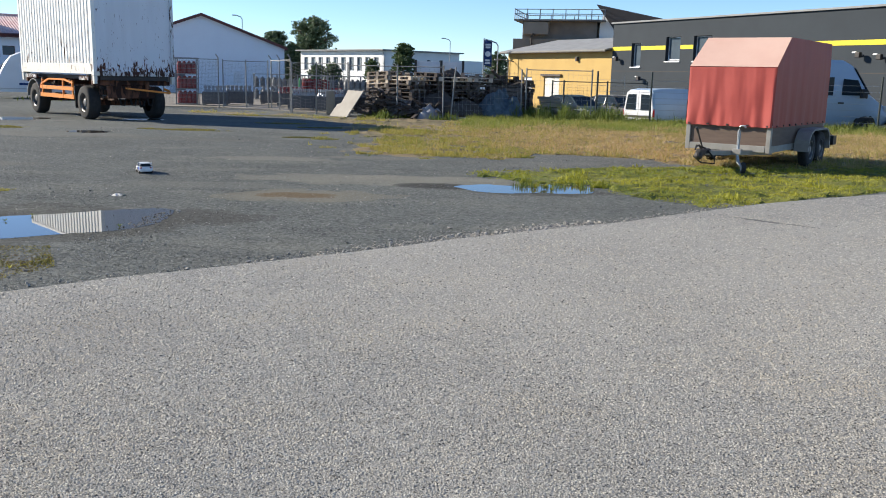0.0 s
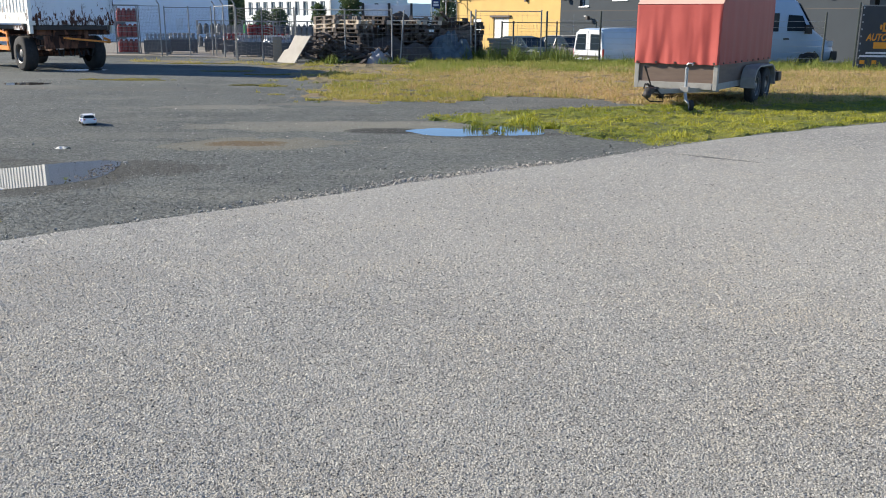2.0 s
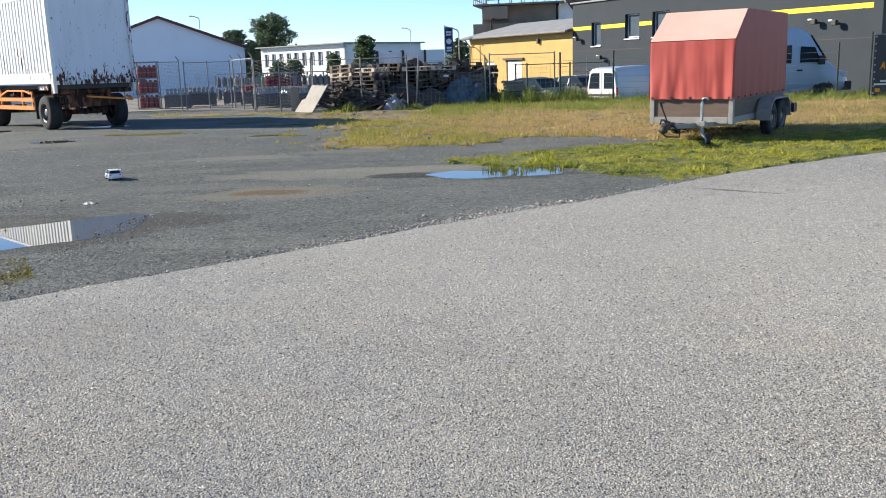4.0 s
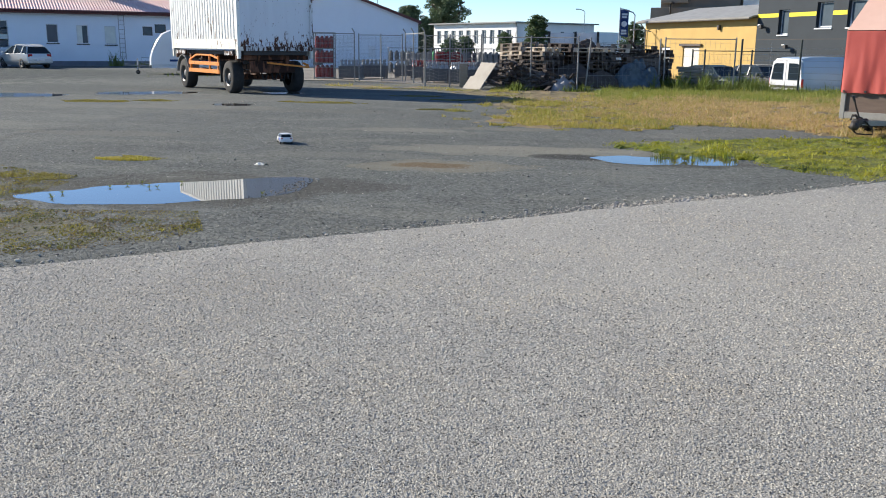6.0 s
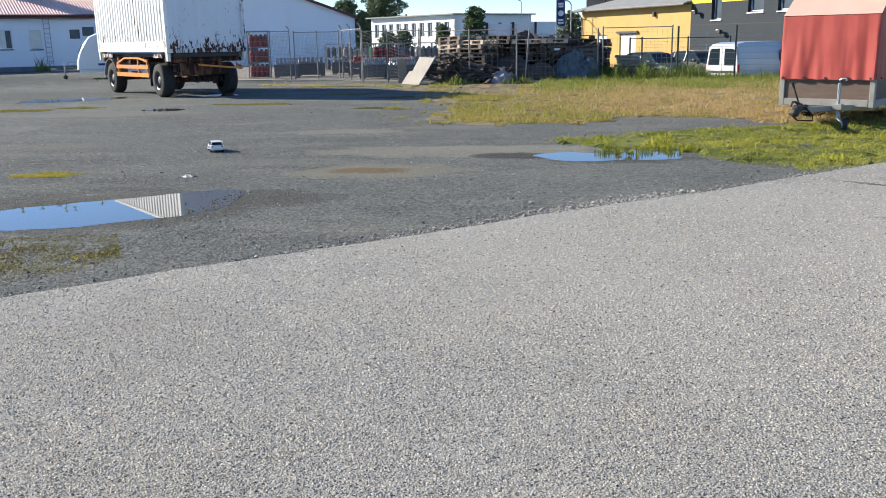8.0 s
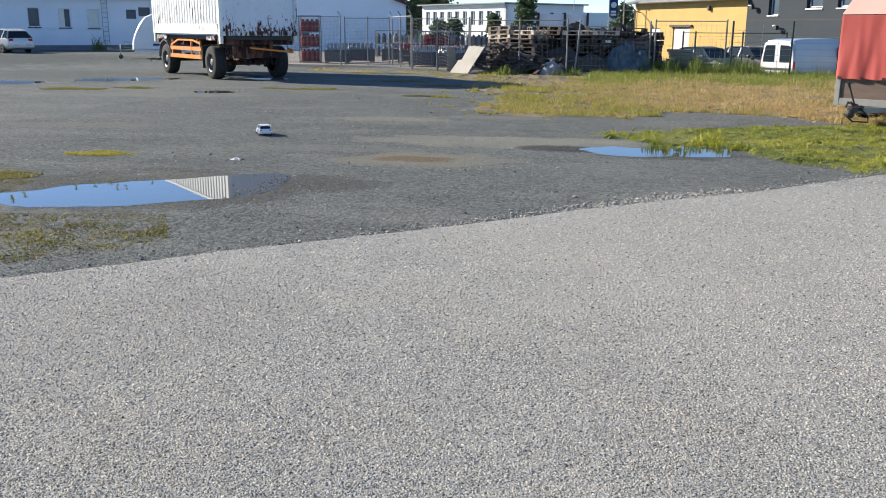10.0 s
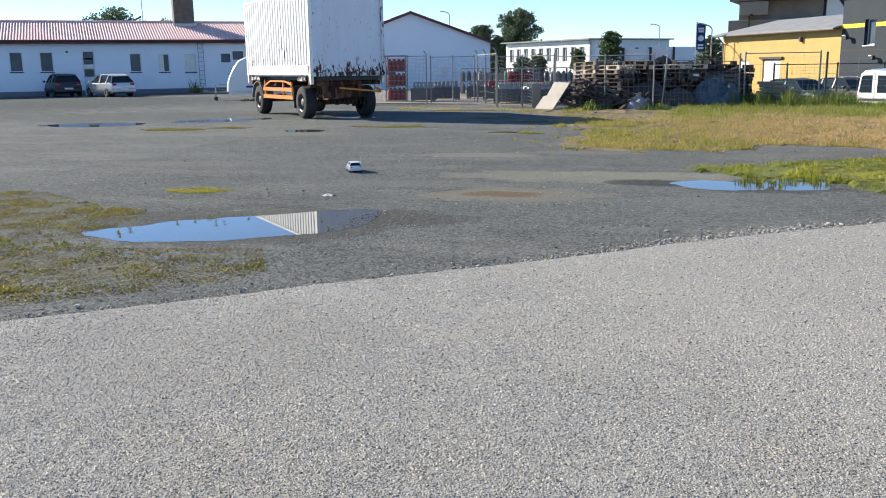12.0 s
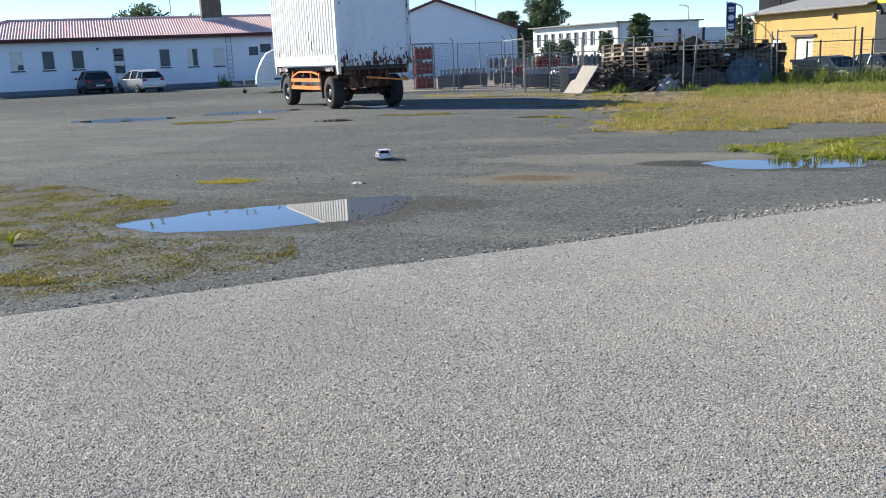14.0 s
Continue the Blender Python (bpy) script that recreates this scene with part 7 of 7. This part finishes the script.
def grit(name, label, x, y, z, size, mat, rs, tall=0.55, category="stones"):
    """Many half-buried angular grains in one object, four faces each."""
    n = len(x)
    a = rs.uniform(0, math.tau, n)
    v = np.zeros((n, 5, 3))
    for k in range(4):
        r = size * rs.uniform(0.35, 0.62, n)
        v[:, k, 0], v[:, k, 1], v[:, k, 2] = x + r * np.cos(a + k * 1.571), y + r * np.sin(a + k * 1.571), z - 0.001
    v[:, 4, 0], v[:, 4, 1] = x + size * rs.uniform(-0.28, 0.28, n), y + size * rs.uniform(-0.28, 0.28, n)
    v[:, 4, 2] = z + size * tall * rs.uniform(0.5, 1.1, n)
    me = bpy.data.meshes.new(name)
    me.vertices.add(n * 5)
    me.vertices.foreach_set("co", v.ravel())
    f = (np.arange(n)[:, None, None] * 5 + np.array([(0, 1, 4), (1, 2, 4), (2, 3, 4), (3, 0, 4)])[None]).reshape(-1)
    me.loops.add(len(f))
    me.loops.foreach_set("vertex_index", f)
    me.polygons.add(len(f) // 3)
    me.polygons.foreach_set("loop_start", np.arange(0, len(f), 3))
    me.update(calc_edges=True)
    me.materials.append(mat)
    return tagged(new(name, me), label, category, kind="stuff")


def turf_sheet(name, label, poly, mat, ragged, seed, z=0.0005, cell=0.13, thin=0.0, lump=0.0):
    """Matted turf as a sheet of small ragged cells, broken up toward its border."""
    xs, ys = [p[0] for p in poly], [p[1] for p in poly]
    gx, gy = np.meshgrid(np.arange(min(xs) - 1, max(xs) + 1, cell), np.arange(min(ys) - 1, max(ys) + 1, cell * 1.2))
    nx = gx.shape[1]
    jx = gx + rs.uniform(-0.4, 0.4, gx.shape) * cell
    jy = gy + rs.uniform(-0.4, 0.4, gy.shape) * cell
    cx, cy = gx[:-1, :-1].ravel() + cell / 2, gy[:-1, :-1].ravel() + cell / 2
    wob = fbm(cx, cy, 0.8, seed)
    wob2 = fbm(cx + 40, cy, 0.8, seed)
    fine = fbm(cx, cy, 3.5, seed + 5)
    keep = inside(poly, cx + ragged * (wob + 0.5 * fine), cy + ragged * (wob2 + 0.4 * fine)) & (cy > edge_y(cx) - 0.05)
    keep &= fbm(cx, cy, 0.7, seed + 9) + 0.45 * fine > thin - 0.75
    idx = np.flatnonzero(keep)
    r, c = idx // (nx - 1), idx % (nx - 1)
    q = np.stack([r * nx + c, r * nx + c + 1, (r + 1) * nx + c + 1, (r + 1) * nx + c], 1)
    used, inv = np.unique(q, return_inverse=True)
    vx, vy = jx.ravel()[used], jy.ravel()[used]
    full = np.bincount(inv.ravel(), minlength=len(used)) >= 4
    lump = np.where(full, lump, 0.0)
    z = np.where(full, z, -0.006)
    me = bpy.data.meshes.new(name)
    me.from_pydata(np.stack([vx, vy, ground_z(vx, vy) + z + lump * swell(vx, vy)], 1).tolist(), [], inv.reshape(-1, 4).tolist())
    me.materials.append(mat)
    return tagged(new(name, me), label, "turf", kind="stuff")


rs = np.random.RandomState(11)
FIELD = [(-3.6, 28.2), (-3.0, 26.0), (-2.4, 22.8), (-1.3, 21.2), (-1.75, 18.3), (-0.9, 16.6), (0.4, 16.4), (1.5, 16.6), (1.9, 17.6), (2.7, 17.5), (3.8, 17.1), (4.6, 15.8), (6, 15.4), (14, 18), (21, 20.6), (21, 27.6), (15, 29.6), (8, 31.9), (3, 33.1), (0, 31.2), (-3.2, 31.4), (-4.4, 30.2)]
GREEN = [(0.35, 13.3), (0.9, 13.0), (1.5, 12.6), (2.2, 12.6), (2.3, 11.6), (2.75, 11.0), (3.3, 10.45), (5.2, 11.75), (8.2, 13.4), (12, 15.2), (21, 18.8), (21, 21.8), (16, 20), (9, 17.4), (5.2, 16.0), (3.6, 15.4), (2.4, 14.8), (1.6, 14.3), (0.8, 14.0)]
MOSS = [(-4.4, 5.1), (-3.1, 6.05), (-2.9, 6.5), (-3.3, 7.3), (-4.7, 7.1), (-5.2, 7.7), (-5.3, 8.6), (-6.2, 9.3), (-7.6, 10.2), (-10.5, 10.6), (-11, 6), (-8.6, 2.6), (-6.4, 3.9)]

turf_sheet("turf_dry", "dry tan and yellowish grassland beside the yard", FIELD, TURF_DRY, 0.9, 21.0, 0.0005, 0.12, 0.32, 0.05)
turf_sheet("turf_green", "short green verge along the lane", GREEN, TURF_GREEN, 0.4, 23.0, 0.0015, 0.07, 0.1, 0.05)

x, y = scatter(FIELD, 400000, rs, -0.5, 0.9, 2.0)
drift = fbm(x, y, 0.45, 33.0) + 0.4 * fbm(x, y, 1.7, 35.0)
bare = (x < 0.6) & (y > 21.5) & (drift < 0.15)
x, y, drift = x[~bare], y[~bare], drift[~bare]
u = rs.rand(len(x))
lush = (u < smooth(25.8, 29.5, y + 2.2 * drift)) & (x > 0.2 + drift)
u = rs.rand(len(x))
olive = ~lush & (u < 0.22 + 0.7 * smooth(1.8, -0.4, x + 2.0 * drift) + 0.6 * smooth(18.6, 17.2, y + 1.4 * drift) * (x < 3.8) + 0.5 * smooth(0.3, 0.7, drift))
dry = ~lush & ~olive
blades("dry_grass", "dry tan and rusty short grass", x[dry], y[dry], 0.03, 0.13, BLADE_DRY, rs, 0.007, 1.5, lump=0.04)
blades("mixed_grass", "yellowish olive grass on the field's border", x[olive], y[olive], 0.03, 0.13, BLADE_MIXED, rs, 0.008, 1.5, lump=0.04)
blades("green_grass", "fresh light green grass before the fence", x[lush], y[lush], 0.06, 0.26, BLADE_FRESH, rs, 0.009, 1.1, lump=0.04)
x, y = scatter(FIELD, 60000, rs, 0.55, 1.6, 7.0)
k = (y < 28) | (x > 1)
blades("green_grass", "green tufts among the dry grass", x[k], y[k], 0.05, 0.2, BLADE_MIXED, rs, 0.01, 1.1, lump=0.04)
x, y = scatter(GREEN, 230000, rs, -0.5, 2.6, 4.0)
blades("verge_grass", "short green and yellowish verge grass", x, y, 0.012, 0.06, BLADE_GREEN, rs, 0.006, 2.0, lump=0.05)
x, y = scatter(GREEN, 120000, rs, 0.42, 2.8, 14.0)
blades("verge_weeds", "yellow-green clumps of weeds in the verge", x, y, 0.03, 0.12, BLADE_GREEN, rs, 0.012, 1.4, lump=0.05)
x, y = scatter(GREEN, 60000, rs, 0.7, 3.4, 44.0)
blades("verge_weeds", "dark broad-leaved weeds in the verge", x, y, 0.03, 0.1, BLADE_TALL, rs, 0.02, 1.6, lump=0.05)
BORDER = [(-3.1, 22.5), (-2.9, 18.5), (-2.3, 16.6), (-0.8, 15.8), (1.6, 15.9), (2.1, 17.2), (-0.5, 17.8), (-1.6, 19.5), (-1.4, 21.6), (-2.4, 23.5)]
x, y = scatter(BORDER, 60000, rs, 0.5, 2.0, 53.0)
blades("border_tufts", "sprawling olive tufts on the gravel by the field", x, y, 0.02, 0.1, BLADE_MIXED, rs, 0.009, 2.0)
x, y = scatter(BORDER, 40000, rs, 0.75, 2.6, 57.0)
blades("border_tufts", "dark green tufts on the gravel by the field", x, y, 0.02, 0.09, BLADE_TALL, rs, 0.01, 1.8)
SHORE = [(0.95, 12.36), (1.3, 12.3), (1.5, 12.52), (1.9, 12.58), (2.15, 12.2), (2.5, 12.3), (2.2, 12.85), (1.2, 12.75)]
x, y = rs.uniform(0.95, 2.4, 9000), rs.uniform(12.2, 12.8, 9000)
k = inside(SHORE, x, y) & (fbm(x, y, 5.0, 48.0) > 0.1) & (x > 1.15)
blades("puddle_grass", "taller green grass on the puddle's far rim", x[k], y[k], 0.03, 0.085, BLADE_GREEN, rs, 0.006, 1.0)
x, y = rs.uniform(1.0, 2.1, 700), rs.uniform(12.05, 12.55, 700)
k = inside(PUD2, x, y) & (fbm(x, y, 4.0, 66.0) > -0.1)
blades("water_stalks", "thin green stalks standing in the puddle", x[k], y[k], 0.05, 0.13, BLADE_TALL, rs, 0.005, 0.25, "weeds")
# tall weeds along the fences
TALL = [(2.2, 31.3), (8, 30.2), (16, 27.2), (21, 25.9), (21, 28.8), (16, 30.2), (8, 33.5), (3, 34.6), (2.0, 33.2)]
x, y = scatter(TALL, 60000, rs, -0.5, 0.7, 5.0)
blades("tall_weeds", "tall green weeds along the wire fence", x, y, 0.1, 0.4, BLADE_TALL, rs, 0.011, 0.9)
TALL2 = [(-3.0, 31.0), (-1.6, 30.9), (0.4, 30.4), (2.6, 31.2), (2.4, 31.8), (-2.8, 31.7)]
x, y = scatter(TALL2, 3500, rs, -0.1, 0.9, 6.0)
blades("tall_weeds", "tall green weeds before the pallet heap", x, y, 0.1, 0.35, BLADE_TALL, rs, 0.01, 0.8)
BUSH = [(2.4, 31.4), (4.0, 30.9), (6.0, 30.6), (6.6, 30.9), (6.4, 32.4), (4.5, 33.6), (2.9, 33.6)]
x, y = scatter(BUSH, 16000, rs, -0.1, 1.1, 16.0)
blades("tall_weeds", "dense tall green weeds beside the tarpaulin heap", x, y, 0.25, 0.75, BLADE_TALL, rs, 0.013, 0.7)
# strip before the gas fence
STRIP = [(-9.4, 32.2), (-7.6, 31.0), (-5.4, 30.0), (-3.2, 29.6), (-3.2, 31.4), (-5.0, 32.2), (-8.0, 33.6), (-9.0, 33.4)]
turf_sheet("turf_strip", "thin dry strip of turf before the fence", STRIP, TURF_DRY, 0.8, 31.0, 0.001, thin=0.5)
x, y = scatter(STRIP, 6000, rs, 0.1, 0.7, 8.0)
blades("strip_grass", "patchy grass strip before the fence", x, y, 0.02, 0.12, BLADE_MIXED, rs, 0.009, 1.4)
# sparse mossy ground left of the large puddle
x, y = scatter(MOSS, 190000, rs, -0.05, 2.2, 9.0)
blades("sparse_weeds", "patches of olive moss in gravel", x, y, 0.004, 0.02, BLADE_YELLOW, rs, 0.008, 2.8, "weeds")
x, y = scatter(MOSS, 130000, rs, 0.1, 3.2, 19.0)
blades("sparse_weeds", "sparse green weeds in gravel", x, y, 0.005, 0.026, BLADE_MOSS, rs, 0.008, 2.4, "weeds")
x, y = scatter(MOSS, 130000, rs, -0.1, 2.6, 29.0)
blades("sparse_weeds", "dead brown moss and stalks in gravel", x, y, 0.003, 0.016, BLADE_DEAD, rs, 0.008, 2.8, "weeds")
SPOTS = ((-45.2, 45.3, 1.4, 0.5, 1), (-5.66, 10.6, 0.62, 0.3, 1), (-4.7, 5.6, 0.35, 0.16, 1), (-12.2, 21.3, 1.1, 0.7, 1), (-10.9, 21.9, 0.7, 0.45, 1), (-6.3, 22.4, 1.5, 0.4, 1), (-6.0, 7.1, 0.4, 0.25, 1), (-7.2, 7.4, 0.6, 0.3, 1), (-5.9, 8.9, 0.6, 0.3, 1), (-4.6, 26.2, 1.0, 0.3, 1), (-3.4, 24.6, 0.8, 0.4, 1), (-3.3, 20.6, 0.5, 0.2, 0), (-6.4, 30.6, 1.6, 0.25, 1))
for i, (cx, cy, rx, ry, yellow) in enumerate(SPOTS):
    ring = [(cx + rx * math.cos(a) * (0.8 + 0.5 * noise.noise((math.cos(a) * 2, math.sin(a) * 2, i * 3.3))), cy + ry * math.sin(a) * (0.8 + 0.5 * noise.noise((math.cos(a) * 2, math.sin(a) * 2, i * 5.1)))) for a in np.linspace(0, math.tau, 13)[:-1]]
    x, y = scatter(ring, int(9000 * rx * ry) + 1100, rs, -0.35, 2.4, 40.0 + i)
    blades("weed_patch", "low mat of yellowish weeds in the gravel" if yellow else "low green weeds in the gravel", x, y, 0.008, 0.04, (BLADE_GOLD if i == 1 else BLADE_YELLOW) if yellow else BLADE_MOSS, rs, 0.009, 2.4, "weeds")


def leafy_weed(x, y, n, h, spread, seed, mat=BLADE_GREEN):
    """A small loose clump of narrow leaves from one root."""
    r = np.random.RandomState(seed)
    bm = B()
    for k in range(n * 5):
        a, L = r.rand() * math.tau, h * (0.3 + 0.8 * r.rand())
        o = Vector((0, 0, 0))
        d = Vector((math.cos(a), math.sin(a), 0)) * (L * (0.3 + 0.9 * r.rand()) + spread * abs(r.normal()))
        s = Vector((-math.sin(a), math.cos(a), 0)) * 0.07 * L
        mid = o + d * 0.5 + Vector((0, 0, L * 0.75))
        bm.faces.new([bm.verts.new(p) for p in (o, mid - s, o + d + Vector((0, 0, L)), mid + s)])
    return single("weed", bm, mat, "small leafy green weed in the wet gravel", "weed", "", "weeds in puddles", Matrix.Translation((x, y, 0.0)))


for i, (x, y, n, h) in enumerate(((1.42, 11.95, 14, 0.085), (-3.05, 8.25, 7, 0.035), (-4.4, 8.6, 6, 0.03), (-4.52, 8.68, 6, 0.035), (-4.22, 8.42, 5, 0.03), (-4.28, 8.36, 5, 0.03), (-4.7, 8.35, 6, 0.03), (-4.12, 8.78, 6, 0.03), (-4.95, 7.9, 8, 0.03), (-4.9, 7.65, 8, 0.03), (-4.98, 7.75, 8, 0.03), (-4.6, 8.52, 6, 0.03), (-5.75, 6.78, 16, 0.1), (-3.2, 6.4, 8, 0.03), (1.95, 12.3, 10, 0.05), (1.75, 12.38, 8, 0.04), (1.15, 12.42, 8, 0.04), (1.3, 12.0, 12, 0.06), (1.34, 12.3, 10, 0.05), (1.5, 11.8, 10, 0.05))):
    leafy_weed(x, y, n, h, h * 0.6, i, BLADE_TALL if y > 7.5 and y < 9.5 else BLADE_GREEN)
for cx, cy, n, high, spread, label in ((-2.1, 31.0, 260, 0.4, 0.22, "leafy green weeds at the foot of the timber heap"), (0.0, 30.9, 260, 0.4, 0.22, "leafy green weeds beside the plastic sheet"), (-30.0, 55.5, 160, 1.1, 0.2, "thin shrub at the foot of the house wall"), (-28.2, 56.6, 260, 0.5, 0.7, "low weeds at the foot of the house wall"), (-17.6, 41.6, 400, 0.3, 0.8, "weeds under the caravan")):
    blades("weed_clump", label, rs.normal(cx, spread, n), rs.normal(cy, spread, n), high * 0.4, high, BLADE_TALL, rs, 0.022, 0.8, "weeds")


def stones(name, label, spots, sizes, mat, rs):
    """Many small angular pebbles in one object."""
    g = (1 + 5 ** 0.5) / 2
    unit = np.array([(-1, g, 0), (1, g, 0), (-1, -g, 0), (1, -g, 0), (0, -1, g), (0, 1, g), (0, -1, -g), (0, 1, -g), (g, 0, -1), (g, 0, 1), (-g, 0, -1), (-g, 0, 1)]) / 1.9
    tri = np.array([(0, 11, 5), (0, 5, 1), (0, 1, 7), (0, 7, 10), (0, 10, 11), (1, 5, 9), (5, 11, 4), (11, 10, 2), (10, 7, 6), (7, 1, 8), (3, 9, 4), (3, 4, 2), (3, 2, 6), (3, 6, 8), (3, 8, 9), (4, 9, 5), (2, 4, 11), (6, 2, 10), (8, 6, 7), (9, 8, 1)])
    p, s, n = np.array(spots, float), np.array(sizes, float), len(sizes)
    v = unit[None] * (1 + rs.uniform(-0.22, 0.22, (n, 12, 1)))
    v = v * np.stack([np.ones(n), rs.uniform(0.6, 0.95, n), rs.uniform(0.45, 0.7, n)], 1)[:, None, :]
    a = rs.uniform(0, math.tau, n)[:, None]
    x, y = v[:, :, 0] * np.cos(a) - v[:, :, 1] * np.sin(a), v[:, :, 0] * np.sin(a) + v[:, :, 1] * np.cos(a)
    v = np.stack([x, y, v[:, :, 2]], 2) * s[:, None, None]
    v[:, :, :2] += p[:, None, :]
    v[:, :, 2] += (s * 0.33 + 0.002)[:, None]
    me = bpy.data.meshes.new(name)
    me.from_pydata(v.reshape(-1, 3).tolist(), [], (tri[None] + 12 * np.arange(n)[:, None, None]).reshape(-1, 3).tolist())
    me.materials.append(mat)
    return tagged(new(name, me), label, "stones", kind="stuff")


def edge_stones():
    t = np.concatenate([rs.uniform(-4.0, 3.6, 900), rs.normal(0.2, 0.35, 700), rs.normal(1.1, 0.3, 1000), rs.normal(-0.9, 0.4, 350)])
    t = t[(t > -4.2) & (t < 4.5)]
    off = np.abs(rs.normal(0.0, 0.15, len(t))) + 0.008
    pts = list(zip(t, edge_y(t) + off))
    size = np.clip(rs.lognormal(-5.2, 0.55, len(t)), 0.003, 0.026)
    order = rs.permutation(len(t))
    pts, size = [pts[q] for q in order], size[order]
    third = len(pts) * 2 // 3
    stones("edge_stones", "pale loose stones along the asphalt edge", pts[:third], size[:third], STONE, rs)
    stones("edge_stones", "grey loose stones along the asphalt edge", pts[third:], size[third:], STONE_GREY, rs)
    # single paler stones scattered over the yard
    px, py = rs.uniform(-9, 5, 4200), rs.uniform(4.5, 24, 4200)
    k = (py > edge_y(px) + 0.05) & ~inside(PUD1, px, py) & ~inside(PUD2, px, py) & (rs.rand(4200) < np.clip(0.45 + 0.9 * fbm(px, py, 0.7, 91.0), 0.05, 1.0))
    px, py = px[k], py[k]
    size = np.clip(rs.lognormal(-4.95, 0.4, len(px)), 0.004, 0.02)
    half = len(px) // 3
    stones("yard_stones", "pale loose stones scattered over the yard", np.stack([px[:half], py[:half]], 1), size[:half], STONE, rs)
    stones("yard_stones", "dark grey loose stones scattered over the yard", np.stack([px[half:], py[half:]], 1), size[half:], STONE_DARK, rs)
    # loose pebbles over the near yard
    n = 150000
    px, py = rs.uniform(-9, 4, n), rs.uniform(4, 19, n)
    k = (py > edge_y(px) + 0.03) & ~inside(PUD1, px, py) & ~inside(PUD2, px, py)
    px, py = px[k], py[k]
    k = rs.rand(len(px)) < np.clip(0.75 + 0.9 * fbm(px, py, 0.9, 71.0), 0.12, 1.0)
    px, py = px[k], py[k]
    size = np.clip(rs.lognormal(-4.75, 0.38, len(px)), 0.004, 0.026)
    grit("yard_pebbles", "small dark and grey pebbles packed in the yard", px, py, 0.0, size, GRIT_GRAVEL, rs)
    px, py = scatter(MOSS, 2600, rs)
    grit("soil_clods", "dark clods of soil among the sparse weeds", px, py, 0.0, np.clip(rs.lognormal(-4.1, 0.4, len(px)), 0.008, 0.05), GRIT_TAR, rs, 0.45, "soil")
    # mud and pebbles standing out of the shallow end of the large puddle
    px, py = rs.normal(-2.84, 0.1, 300), rs.normal(8.75, 0.4, 300)
    k = inside(PUD1, px, py)
    grit("shore_pebbles", "wet pebbles in the shallow puddle end", px[k], py[k], 0.0, rs.uniform(0.008, 0.03, k.sum()), GRIT_TAR, rs, 0.4)


def asphalt_grains():
    """Proud grains of the worn surface, fitted to the camera's view: larger, flatter and sparser with distance."""
    n = 340000
    u = rs.rand(n)
    p = 0.7
    y = (2.3 ** -p + u * (14.0 ** -p - 2.3 ** -p)) ** (-1 / p)
    x = rs.uniform(-0.95, 0.75, n) * (y + 0.3)
    k = (y < edge_y(x) - 0.02) & (x > -5.5)
    x, y = x[k], y[k]
    s = 0.0108 * (y / 3.0) ** 0.52 * rs.uniform(0.6, 1.35, len(x))
    # share of dark grains, standing for pits, falls with camera distance
    tar = rs.rand(len(x)) < 0.02 + 0.08 * (3.0 / y) ** 0.9
    grit("asphalt_grains", "pale stone grains in the worn asphalt", x[~tar], y[~tar], 0.01, s[~tar], GRIT_ASPHALT, rs, 0.42 * (3.0 / y[~tar]) ** 0.22, "asphalt grains")
    grit("asphalt_grains", "dark grains in the worn asphalt", x[tar], y[tar], 0.01, s[tar], GRIT_TAR, rs, 0.4 * (3.0 / y[tar]) ** 0.22, "asphalt grains")


asphalt_grains()
edge_stones()
for i, (x, y, s, flat) in enumerate(((-3.84, 10.38, 0.085, 0.13), (-2.8, 9.3, 0.026, 0.6), (0.1, 8.62, 0.022, 0.6), (-0.45, 7.9, 0.02, 0.6), (-6.3, 7.15, 0.06, 0.5), (-6.6, 7.0, 0.05, 0.4))):
    bm = B()
    g = bmesh.ops.create_icosphere(bm, subdivisions=2, radius=1.0, matrix=Matrix.Diagonal((s, s * 0.55, s * flat * 0.7, 1)))
    for v in bm.verts:
        v.co += Vector([noise.noise(v.co * 30 + Vector((i * 7.0 + q * 3.1, 0, 0))) * s * 0.35 for q in range(3)])
    single("stone", bm, BOARD_PALE if i in (0, 4, 5) else STONE, "single pale stone lying on the gravel", "stone", "", "loose stones", Matrix.Translation((x, y, s * flat * 0.3)))

# sealed crack in the lane
bm = B()
pts = [(3.3, 9.72, 0.02), (3.42, 9.62, 0.07), (3.62, 9.42, 0.06), (3.8, 9.26, 0.03), (4.0, 9.08, 0.014)]
for (x0, y0, w0), (x1, y1, w1) in zip(pts, pts[1:]):
    n = 8
    for k in range(n):
        f, g = k / n, (k + 1) / n
        w = (w0 + (w1 - w0) * f) * (0.6 + 0.8 * rs.rand())
        j = 0.012 * rs.normal()
        beam(bm, (x0 + (x1 - x0) * f, y0 + (y1 - y0) * f + j, 0.0115), (x0 + (x1 - x0) * g, y0 + (y1 - y0) * g + j, 0.0115), w, 0.004)
single("crack_seal", bm, SEAL, "dark sealed crack line in the asphalt", "crack seal", "structure")
